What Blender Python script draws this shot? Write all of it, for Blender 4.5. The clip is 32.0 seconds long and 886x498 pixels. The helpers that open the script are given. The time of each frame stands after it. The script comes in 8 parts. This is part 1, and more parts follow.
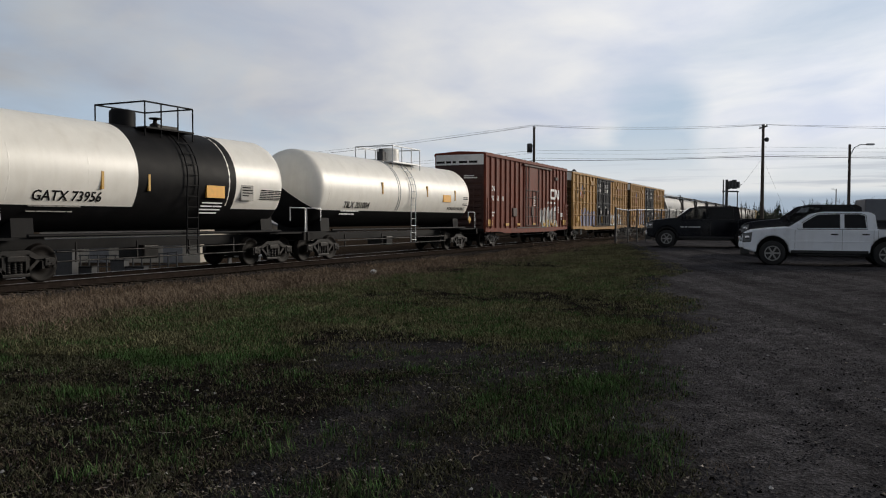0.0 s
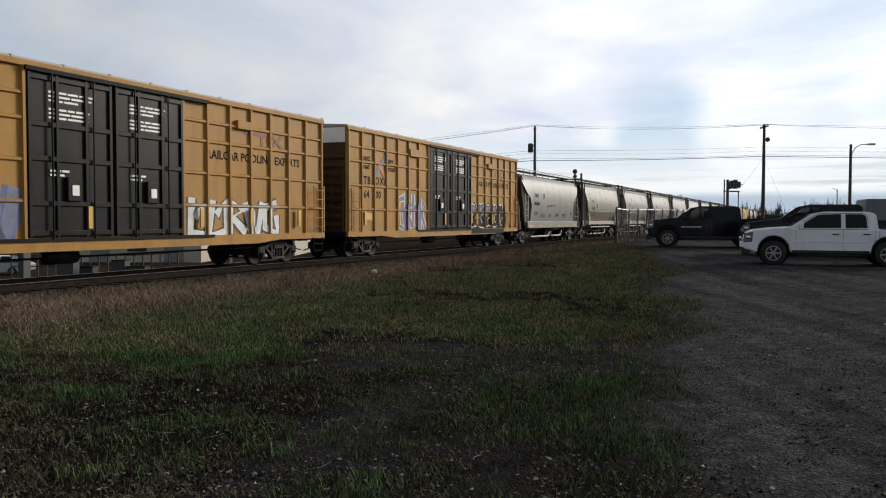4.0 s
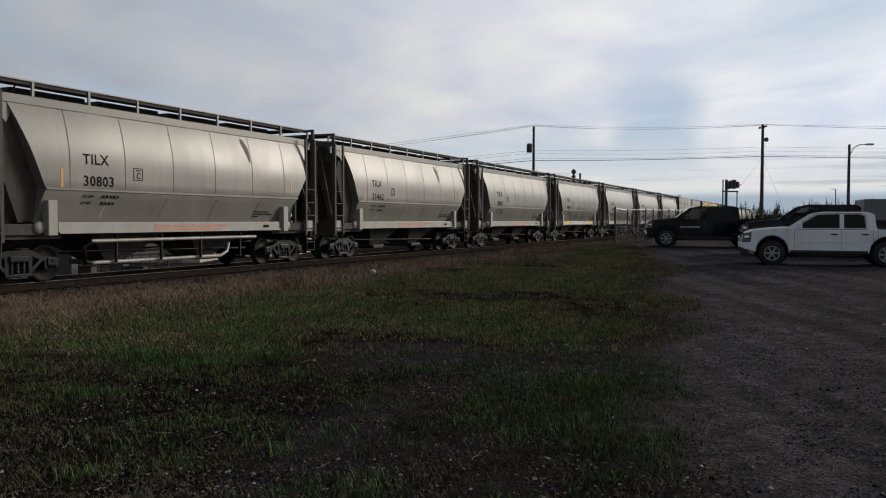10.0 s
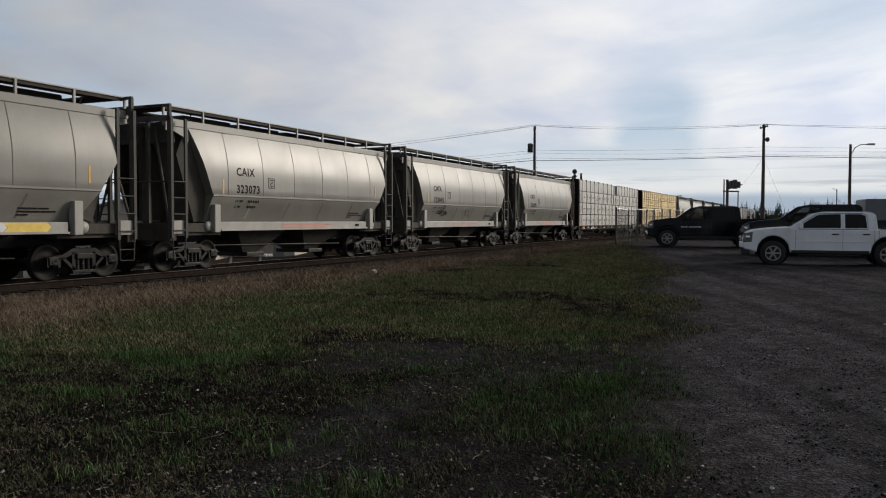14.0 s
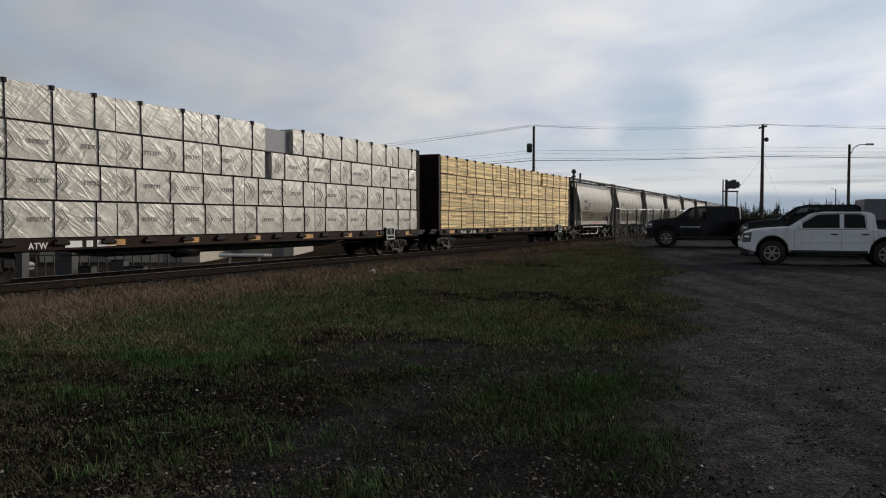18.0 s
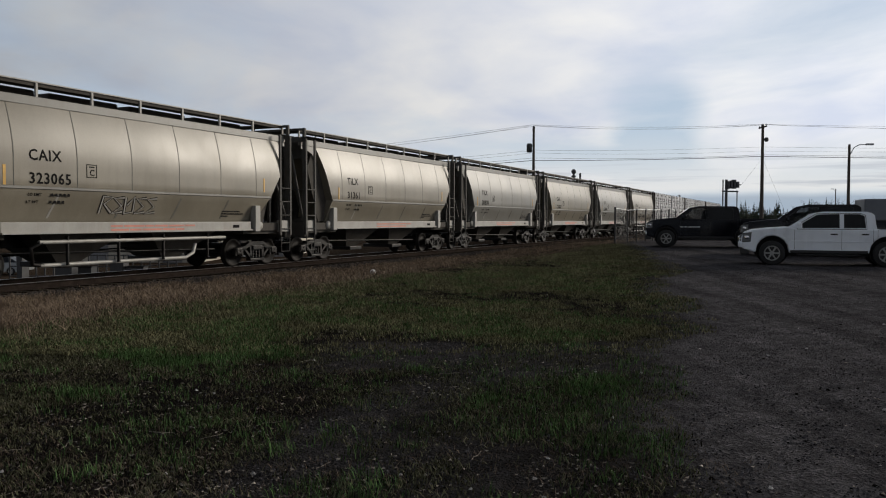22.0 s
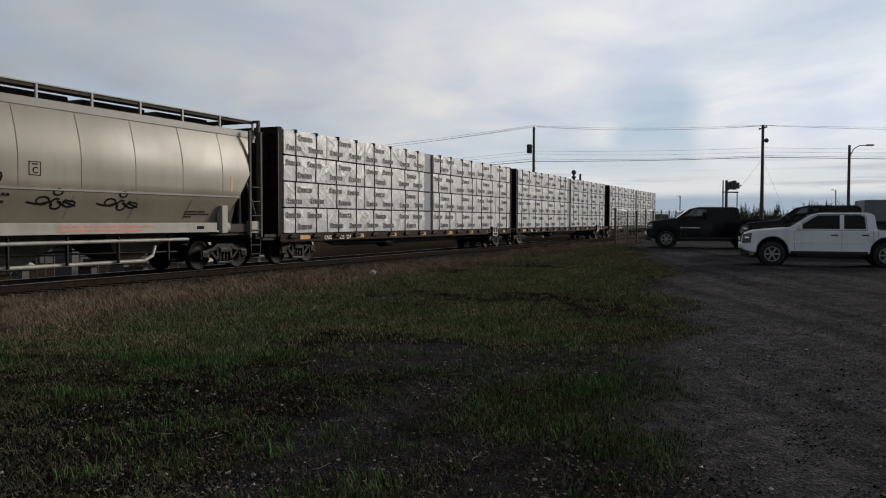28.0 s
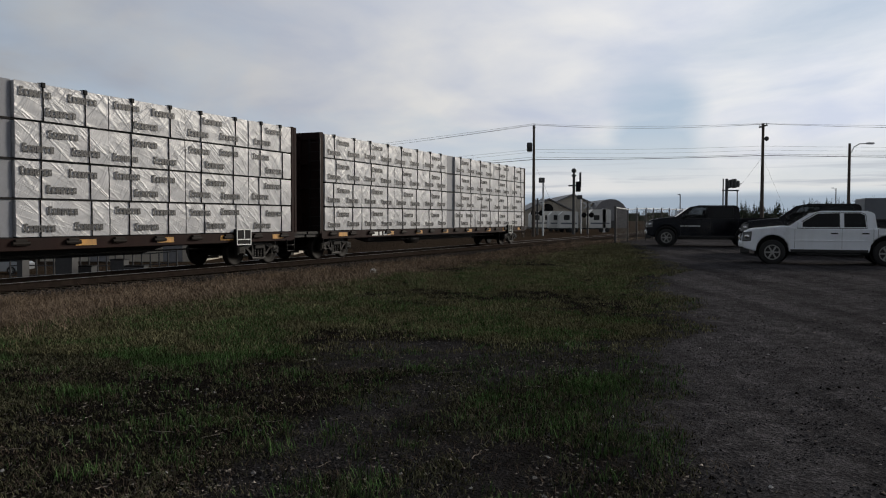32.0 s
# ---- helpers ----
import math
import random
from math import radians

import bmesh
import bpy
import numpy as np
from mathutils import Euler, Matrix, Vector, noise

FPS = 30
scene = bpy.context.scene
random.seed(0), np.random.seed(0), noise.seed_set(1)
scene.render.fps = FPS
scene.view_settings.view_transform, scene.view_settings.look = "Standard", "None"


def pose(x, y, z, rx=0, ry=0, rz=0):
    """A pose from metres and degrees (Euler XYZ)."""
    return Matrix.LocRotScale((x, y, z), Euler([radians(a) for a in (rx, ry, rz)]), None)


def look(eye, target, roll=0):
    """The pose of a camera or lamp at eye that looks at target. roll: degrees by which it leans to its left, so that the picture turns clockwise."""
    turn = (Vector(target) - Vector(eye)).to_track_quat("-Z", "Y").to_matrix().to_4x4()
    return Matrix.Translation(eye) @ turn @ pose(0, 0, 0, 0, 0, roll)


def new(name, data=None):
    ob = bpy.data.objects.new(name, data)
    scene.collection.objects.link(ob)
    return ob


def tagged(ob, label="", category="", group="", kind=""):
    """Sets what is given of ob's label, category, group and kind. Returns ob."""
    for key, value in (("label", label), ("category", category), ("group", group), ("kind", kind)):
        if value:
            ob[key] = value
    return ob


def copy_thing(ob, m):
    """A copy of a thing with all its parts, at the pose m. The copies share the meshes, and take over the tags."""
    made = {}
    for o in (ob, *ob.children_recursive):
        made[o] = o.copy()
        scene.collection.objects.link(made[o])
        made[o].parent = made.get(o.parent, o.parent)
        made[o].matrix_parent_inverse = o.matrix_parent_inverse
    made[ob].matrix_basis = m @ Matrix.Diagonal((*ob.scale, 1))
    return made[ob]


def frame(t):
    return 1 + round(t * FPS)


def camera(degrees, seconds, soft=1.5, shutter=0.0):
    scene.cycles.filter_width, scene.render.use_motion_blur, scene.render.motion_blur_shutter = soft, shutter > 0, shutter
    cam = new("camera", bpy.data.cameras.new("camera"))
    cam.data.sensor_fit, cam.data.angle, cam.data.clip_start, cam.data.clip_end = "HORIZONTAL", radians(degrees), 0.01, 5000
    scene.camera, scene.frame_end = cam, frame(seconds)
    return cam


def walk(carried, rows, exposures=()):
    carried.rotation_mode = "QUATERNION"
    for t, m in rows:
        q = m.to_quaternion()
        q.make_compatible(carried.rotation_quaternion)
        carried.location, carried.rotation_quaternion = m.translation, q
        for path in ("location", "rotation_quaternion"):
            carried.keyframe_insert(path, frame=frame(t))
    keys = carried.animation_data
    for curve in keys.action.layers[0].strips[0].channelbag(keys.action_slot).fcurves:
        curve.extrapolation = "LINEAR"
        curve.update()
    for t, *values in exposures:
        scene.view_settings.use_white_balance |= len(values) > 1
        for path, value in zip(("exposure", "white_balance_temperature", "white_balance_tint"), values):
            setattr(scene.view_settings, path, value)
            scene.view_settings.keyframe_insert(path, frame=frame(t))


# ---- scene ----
cam = camera(57.8, 32.0, soft=1.1)
CAM = [(0, 0.005, 0.008), (0.5, 0.005, 0.065), (1, 0.051, 0.044), (1.5, 0.061, -0.018), (2, 0.061, 0.076), (2.5, 0.01, 0.039), (3, 0, 0.049), (3.5, 0, 0.065), (5.5, 0, 0.07), (6, 0.061, 0.049), (6.5, 0.005, 0.028), (7, 0, 0.049), (7.5, 0, -0.013), (8, 0.061, 0.029), (8.5, 0, -0.013), (9, 0.005, 0.013), (9.5, 0, -0.013), (10, 0.005, -0.018), (10.5, 0.055, -0.028), (11, -0.011, 0.049), (11.5, 0, 0.049), (12, -0.005, 0.039), (12.5, 0, 0.039), (13, 0.041, 0.008), (13.5, 0, 0.049), (14, 0, 0.049), (14.5, 0.005, 0.049), (16.5, 0, -0.008), (17, 0, -0.003), (17.5, 0, -0.013), (18, 0, -0.013), (18.5, 0.036, 0.034), (19, 0, -0.073), (19.5, 0, -0.002), (20, 0.005, -0.008), (20.5, 0, -0.008), (21, 0, -0.018), (21.5, 0, -0.018), (22, 0, -0.018), (22.5, 0, -0.018), (23, 0, 0.097), (23.5, 0, -0.028), (24, 0, -0.023), (24.5, -0.041, -0.018), (25, 0, -0.033), (25.5, 0, -0.013), (27.5, 0.061, -0.023), (28, 0.061, -0.008), (28.5, 0.046, -0.058), (29, -0.036, 0.044), (29.5, -0.062, 0.049), (30, -0.062, 0.112), (30.5, 0, 0.044), (31, -0.046, 0.054), (31.5, -0.062, -0.013), (32, -0.062, -0.003)]
walk(cam, [(t, pose(0, 0, 1.53, 90 - 2.08 + a, -0.1, b)) for t, a, b in CAM],
     [(0, 0.02), (1, 0.2), (2, 0.46), (3, 0.42), (6, 0.22), (9, -0.02), (11, 0.02), (13, 0.08), (17, -0.05), (20, -0.15), (23, 0.1), (25, 0.1), (28, -0.02), (32, -0.05)])

# the sun stands low to the right, behind thin cloud
SUN_AZ, SUN_EL = 60.0, 17.5
world = bpy.data.worlds.new("world")
scene.world = world
world.use_nodes = True


def nodes_of(tree):
    tree.nodes.clear()

    def nd(kind, **kw):
        n = tree.nodes.new(kind)
        for k, v in kw.items():
            if k == "op":
                n.operation = v
            elif k == "blend":
                n.blend_type = v
            elif k.startswith("i_"):
                n.inputs[k[2:]].default_value = v
            elif k.startswith("n"):
                n.inputs[int(k[1:])].default_value = v
        return n
    return nd, tree.links.new


def ramp_node(nd, stops):
    r = nd("ShaderNodeValToRGB")
    e = r.color_ramp.elements
    while len(e) < len(stops):
        e.new(0.5)
    for q, (p, c) in zip(e, stops):
        q.position, q.color = p, (c[0], c[1], c[2], 1) if len(c) == 3 else c
    return r


def grey(v):
    return (v, v, v)


def build_world():
    nd, ln = nodes_of(world.node_tree)
    sky = nd("ShaderNodeTexSky")
    sky.sky_type, sky.sun_disc = "NISHITA", False
    sky.dust_density, sky.ozone_density = 0.2, 2.5
    sky.sun_elevation, sky.sun_rotation = radians(SUN_EL), radians(SUN_AZ)
    skym = nd("ShaderNodeMix")
    skym.data_type, skym.blend_type = "RGBA", "MULTIPLY"
    skym.inputs[0].default_value = 1
    skym.inputs[7].default_value = (0.075, 0.075, 0.075, 1)
    ln(sky.outputs[0], skym.inputs[6])
    co = nd("ShaderNodeTexCoord")
    sep = nd("ShaderNodeSeparateXYZ")
    ln(co.outputs["Generated"], sep.inputs[0])
    up = nd("ShaderNodeMath", op="MAXIMUM", n1=0.0)
    ln(sep.outputs[2], up.inputs[0])
    den = nd("ShaderNodeMath", op="ADD", n1=0.16)
    ln(up.outputs[0], den.inputs[0])
    px, py = nd("ShaderNodeMath", op="DIVIDE"), nd("ShaderNodeMath", op="DIVIDE")
    ln(sep.outputs[0], px.inputs[0]), ln(den.outputs[0], px.inputs[1])
    ln(sep.outputs[1], py.inputs[0]), ln(den.outputs[0], py.inputs[1])
    flat = nd("ShaderNodeCombineXYZ")
    ln(px.outputs[0], flat.inputs[0]), ln(py.outputs[0], flat.inputs[1])
    mp = nd("ShaderNodeMapping")
    mp.inputs["Location"].default_value = (3.1, 0.4, 0)
    mp.inputs["Rotation"].default_value = (0, 0, 0.5)
    mp.inputs["Scale"].default_value = (0.75, 0.55, 1)
    ln(flat.outputs[0], mp.inputs[0])
    big = nd("ShaderNodeTexNoise", i_Scale=0.9, i_Detail=7.0, i_Roughness=0.55, i_Distortion=0.4)
    ln(mp.outputs[0], big.inputs["Vector"])
    fine = nd("ShaderNodeTexNoise", i_Scale=2.6, i_Detail=6.0, i_Roughness=0.5, i_Distortion=0.3)
    ln(mp.outputs[0], fine.inputs["Vector"])
    # how much cloud, and how bright it is
    low = nd("ShaderNodeMapRange")
    low.inputs[1].default_value, low.inputs[2].default_value = 0.02, 0.16
    low.inputs[3].default_value, low.inputs[4].default_value = -0.13, 0.06
    ln(sep.outputs[2], low.inputs[0])
    thick = nd("ShaderNodeMath", op="ADD")
    ln(big.outputs["Fac"], thick.inputs[0]), ln(low.outputs[0], thick.inputs[1])
    gapd = nd("ShaderNodeVectorMath", op="DOT_PRODUCT")
    gapd.inputs[1].default_value = Vector((0.265, 1.0, 0.125)).normalized()
    ln(co.outputs["Generated"], gapd.inputs[0])
    gapr = nd("ShaderNodeMapRange")
    gapr.interpolation_type = "SMOOTHSTEP"
    gapr.inputs[1].default_value, gapr.inputs[2].default_value = 0.9975, 1.0
    gapr.inputs[3].default_value, gapr.inputs[4].default_value = 0.0, -0.17
    ln(gapd.outputs["Value"], gapr.inputs[0])
    gapn = nd("ShaderNodeMath", op="MULTIPLY")
    ln(gapr.outputs[0], gapn.inputs[0]), ln(fine.outputs["Fac"], gapn.inputs[1])
    gap2 = nd("ShaderNodeMath", op="MULTIPLY_ADD", n1=2.0)
    ln(gapn.outputs[0], gap2.inputs[0]), ln(thick.outputs[0], gap2.inputs[2])
    cover = ramp_node(nd, [(0.34, grey(0.12)), (0.56, grey(0.95))])
    ln(gap2.outputs[0], cover.inputs[0])
    # brighter towards the sun
    sun_dir = nd("ShaderNodeVectorMath", op="DOT_PRODUCT")
    a, e = radians(SUN_AZ - 4), radians(SUN_EL + 7.5)
    sun_dir.inputs[1].default_value = (math.sin(a) * math.cos(e), math.cos(a) * math.cos(e), math.sin(e))
    ln(co.outputs["Generated"], sun_dir.inputs[0])
    glow = nd("ShaderNodeMapRange")
    glow.inputs[1].default_value, glow.inputs[2].default_value = 0.08, 0.95
    glow.inputs[3].default_value, glow.inputs[4].default_value = 0.43, 1.30
    ln(sun_dir.outputs["Value"], glow.inputs[0])
    over = nd("ShaderNodeMapRange")
    over.inputs[1].default_value, over.inputs[2].default_value = 0.27, 0.7
    over.inputs[3].default_value, over.inputs[4].default_value = 1.0, 0.24
    ln(sep.outputs[2], over.inputs[0])
    dim = nd("ShaderNodeMath", op="MULTIPLY")
    ln(glow.outputs[0], dim.inputs[0]), ln(over.outputs[0], dim.inputs[1])
    tone = ramp_node(nd, [(0.3, (0.70, 0.75, 0.88)), (0.66, (1.0, 0.99, 0.98))])
    ln(fine.outputs["Fac"], tone.inputs[0])
    cloud = nd("ShaderNodeVectorMath", op="SCALE")
    ln(tone.outputs[0], cloud.inputs[0]), ln(dim.outputs[0], cloud.inputs[3])
    pale = nd("ShaderNodeMix")
    pale.data_type = "RGBA"
    pale.inputs[0].default_value = 0.75
    pale.inputs[7].default_value = (0.60, 0.74, 0.92, 1)
    ln(skym.outputs[2], pale.inputs[6])
    mix = nd("ShaderNodeMix")
    mix.data_type = "RGBA"
    ln(cover.outputs[0], mix.inputs[0]), ln(pale.outputs[2], mix.inputs[6]), ln(cloud.outputs[0], mix.inputs[7])
    # long low bank of blue-grey cloud on the horizon
    wob = nd("ShaderNodeTexNoise", i_Scale=7.0, i_Detail=4.0)
    ln(co.outputs["Generated"], wob.inputs["Vector"])
    h = nd("ShaderNodeMath", op="MULTIPLY_ADD", n1=-0.012)
    ln(wob.outputs["Fac"], h.inputs[0]), ln(sep.outputs[2], h.inputs[2])
    bank = ramp_node(nd, [(0.0, grey(1)), (0.020, grey(0.9)), (0.0265, grey(0.0)), (1, grey(0))])
    ln(h.outputs[0], bank.inputs[0])
    mix2 = nd("ShaderNodeMix")
    mix2.data_type = "RGBA"
    mix2.inputs[7].default_value = (0.43, 0.52, 0.63, 1)
    ln(bank.outputs[0], mix2.inputs[0]), ln(mix.outputs[2], mix2.inputs[6])
    # pale strip of light above the bank
    strip = ramp_node(nd, [(0.022, grey(0)), (0.030, grey(0.75)), (0.05, grey(0.45)), (0.10, grey(0))])
    ln(h.outputs[0], strip.inputs[0])
    mix3 = nd("ShaderNodeMix")
    mix3.data_type = "RGBA"
    mix3.inputs[7].default_value = (1.0, 0.98, 0.95, 1)
    ln(strip.outputs[0], mix3.inputs[0]), ln(mix2.outputs[2], mix3.inputs[6])
    # thin grey streaks of cloud low over the horizon
    sm = nd("ShaderNodeMapping")
    sm.inputs["Scale"].default_value = (3.0, 3.0, 75.0)
    ln(co.outputs["Generated"], sm.inputs[0])
    sn = nd("ShaderNodeTexNoise", i_Scale=1.6, i_Detail=4.0, i_Roughness=0.55, i_Distortion=0.3)
    ln(sm.outputs[0], sn.inputs["Vector"])
    sr = ramp_node(nd, [(0.54, grey(0)), (0.66, grey(0.75))])
    ln(sn.outputs["Fac"], sr.inputs[0])
    band = ramp_node(nd, [(0.022, grey(0)), (0.034, grey(1)), (0.060, grey(0.8)), (0.085, grey(0))])
    ln(sep.outputs[2], band.inputs[0])
    sb = nd("ShaderNodeMath", op="MULTIPLY")
    ln(sr.outputs[0], sb.inputs[0]), ln(band.outputs[0], sb.inputs[1])
    mix4 = nd("ShaderNodeMix")
    mix4.data_type = "RGBA"
    mix4.inputs[7].default_value = (0.56, 0.60, 0.67, 1)
    ln(sb.outputs[0], mix4.inputs[0]), ln(mix3.outputs[2], mix4.inputs[6])
    bg = nd("ShaderNodeBackground", i_Strength=0.82)
    ln(mix4.outputs[2], bg.inputs[0])
    out = nd("ShaderNodeOutputWorld")
    ln(bg.outputs[0], out.inputs[0])


build_world()
sun = new("sun", bpy.data.lights.new("sun", "SUN"))
sun.data.energy, sun.data.angle, sun.data.color = 2.3, radians(18), (1.0, 0.91, 0.78)
sun.matrix_world = look((0, 0, 0), (-math.sin(radians(SUN_AZ)) * math.cos(radians(SUN_EL)), -math.cos(radians(SUN_AZ)) * math.cos(radians(SUN_EL)), -math.sin(radians(SUN_EL))))

# ---------------------------------------------------------------- materials


def mat(name, base, rough=0.7, metal=0.0, var=0.25, scale=3.0, grain=40.0, bump=0.15, dirt=None, dirt_amount=0.4,
        stretch=(1, 1, 1), coat=0.0, spread=0.0, spec=0.5, island=0.0):
    """A painted, dirty or natural surface: patches, fine grain, streaks of dirt, relief."""
    m = bpy.data.materials.new(name)
    m.use_nodes = True
    nd, ln = nodes_of(m.node_tree)
    co = nd("ShaderNodeTexCoord")
    mp = nd("ShaderNodeMapping")
    mp.inputs["Scale"].default_value = stretch
    ln(co.outputs["Object"], mp.inputs[0])
    n1 = nd("ShaderNodeTexNoise", i_Scale=scale, i_Detail=5.0, i_Roughness=0.6)
    n2 = nd("ShaderNodeTexNoise", i_Scale=grain, i_Detail=3.0, i_Roughness=0.6)
    ln(mp.outputs[0], n1.inputs["Vector"]), ln(mp.outputs[0], n2.inputs["Vector"])
    lo = tuple(c * (1 - var) for c in base)
    hi = tuple(min(1, c * (1 + var)) for c in base)
    r = ramp_node(nd, [(0.3, lo), (0.7, hi)])
    ln(n1.outputs["Fac"], r.inputs[0])
    g = ramp_node(nd, [(0.25, grey(1 - var * 0.7)), (0.75, grey(1.0))])
    ln(n2.outputs["Fac"], g.inputs[0])
    mx = nd("ShaderNodeMix")
    mx.data_type, mx.blend_type = "RGBA", "MULTIPLY"
    mx.inputs[0].default_value = 1
    ln(r.outputs[0], mx.inputs[6]), ln(g.outputs[0], mx.inputs[7])
    col = mx.outputs[2]
    if spread:
        oi = nd("ShaderNodeObjectInfo")
        sr = nd("ShaderNodeMapRange")
        sr.inputs[3].default_value, sr.inputs[4].default_value = 1 - spread, 1 + spread * 0.6
        ln(oi.outputs["Random"], sr.inputs[0])
        sc = nd("ShaderNodeVectorMath", op="SCALE")
        ln(col, sc.inputs[0]), ln(sr.outputs[0], sc.inputs[3])
        col = sc.outputs[0]
    if island:
        ge = nd("ShaderNodeNewGeometry")
        ir = nd("ShaderNodeMapRange")
        ir.inputs[3].default_value, ir.inputs[4].default_value = 1 - island, 1 + island
        ln(ge.outputs["Random Per Island"], ir.inputs[0])
        isc = nd("ShaderNodeVectorMath", op="SCALE")
        ln(col, isc.inputs[0]), ln(ir.outputs[0], isc.inputs[3])
        col = isc.outputs[0]
    if dirt:
        dm = nd("ShaderNodeMapping")
        dm.inputs["Scale"].default_value = (1.6, 1.6, 0.22)
        ln(co.outputs["Object"], dm.inputs[0])
        n3 = nd("ShaderNodeTexNoise", i_Scale=1.7, i_Detail=8.0, i_Roughness=0.65)
        ln(dm.outputs[0], n3.inputs["Vector"])
        dr = ramp_node(nd, [(0.46, grey(0)), (0.72, grey(dirt_amount))])
        ln(n3.outputs["Fac"], dr.inputs[0])
        m2 = nd("ShaderNodeMix")
        m2.data_type = "RGBA"
        m2.inputs[7].default_value = (*dirt, 1)
        ln(dr.outputs[0], m2.inputs[0]), ln(col, m2.inputs[6])
        col = m2.outputs[2]
    b = nd("ShaderNodeBsdfPrincipled")
    b.inputs["Metallic"].default_value = metal
    b.inputs["Coat Weight"].default_value = coat
    b.inputs["Specular IOR Level"].default_value = spec
    ln(col, b.inputs["Base Color"])
    rr = nd("ShaderNodeMapRange")
    rr.inputs[3].default_value, rr.inputs[4].default_value = max(0.03, rough - 0.12), min(1, rough + 0.12)
    ln(n1.outputs["Fac"], rr.inputs[0]), ln(rr.outputs[0], b.inputs["Roughness"])
    if bump:
        bp = nd("ShaderNodeBump", i_Strength=bump, i_Distance=0.01)
        ln(n2.outputs["Fac"], bp.inputs["Height"]), ln(bp.outputs[0], b.inputs["Normal"])
    out = nd("ShaderNodeOutputMaterial")
    ln(b.outputs[0], out.inputs[0])
    return m


def glass_mat(name, tint=(0.008, 0.010, 0.013), alpha=0.93):
    m = bpy.data.materials.new(name)
    m.use_nodes = True
    nd, ln = nodes_of(m.node_tree)
    b = nd("ShaderNodeBsdfPrincipled", i_Roughness=0.04)
    b.inputs["Base Color"].default_value = (*tint, 1)
    b.inputs["Alpha"].default_value = alpha
    b.inputs["Specular IOR Level"].default_value = 0.22
    out = nd("ShaderNodeOutputMaterial")
    ln(b.outputs[0], out.inputs[0])
    return m



def wrap_mat(name, lo, hi):
    """Shiny pale lumber wrap, pulled into slanting folds."""
    m = bpy.data.materials.new(name)
    m.use_nodes = True
    nd, ln = nodes_of(m.node_tree)
    co, oi = nd("ShaderNodeTexCoord"), nd("ShaderNodeObjectInfo")
    far = nd("ShaderNodeVectorMath", op="SCALE", n0=(37.0, 0.0, 19.0))
    ln(oi.outputs["Random"], far.inputs[3])
    at = nd("ShaderNodeVectorMath", op="ADD")
    ln(co.outputs["Object"], at.inputs[0]), ln(far.outputs[0], at.inputs[1])
    hs = []
    for turn, sc in ((0.85, (0.55, 1, 3.6)), (-0.7, (0.5, 1, 4.2)), (1.15, (0.9, 1, 7.0)), (-0.35, (0.9, 1, 7.5))):
        tn = nd("ShaderNodeMapping")
        tn.inputs["Rotation"].default_value = (0, turn, 0)
        mp = nd("ShaderNodeMapping")
        mp.inputs["Scale"].default_value = sc
        ln(at.outputs[0], tn.inputs[0]), ln(tn.outputs[0], mp.inputs[0])
        n = nd("ShaderNodeTexNoise", i_Scale=0.85, i_Detail=1.0, i_Roughness=0.4, i_Distortion=0.9)
        ln(mp.outputs[0], n.inputs["Vector"])
        r = ramp_node(nd, [(0.50, grey(0)), (0.60, grey(1)), (0.66, grey(0.1))])
        ln(n.outputs["Fac"], r.inputs[0])
        hs.append(r)
    total = hs[0].outputs[0]
    for r, share in zip(hs[1:], (0.9, 0.30, 0.30)):
        q = nd("ShaderNodeMath", op="MULTIPLY_ADD", n1=share)
        ln(r.outputs[0], q.inputs[0]), ln(total, q.inputs[2])
        total = q.outputs[0]
    bp = nd("ShaderNodeBump", i_Strength=0.5, i_Distance=0.018)
    ln(total, bp.inputs["Height"])
    soil = nd("ShaderNodeTexNoise", i_Scale=2.2, i_Detail=5.0)
    ln(at.outputs[0], soil.inputs["Vector"])
    col = ramp_node(nd, [(0.3, lo), (0.65, hi)])
    ln(soil.outputs["Fac"], col.inputs[0])
    b = nd("ShaderNodeBsdfPrincipled", i_Roughness=0.34)
    ln(col.outputs[0], b.inputs["Base Color"]), ln(bp.outputs[0], b.inputs["Normal"])
    out = nd("ShaderNodeOutputMaterial")
    ln(b.outputs[0], out.inputs[0])
    return m


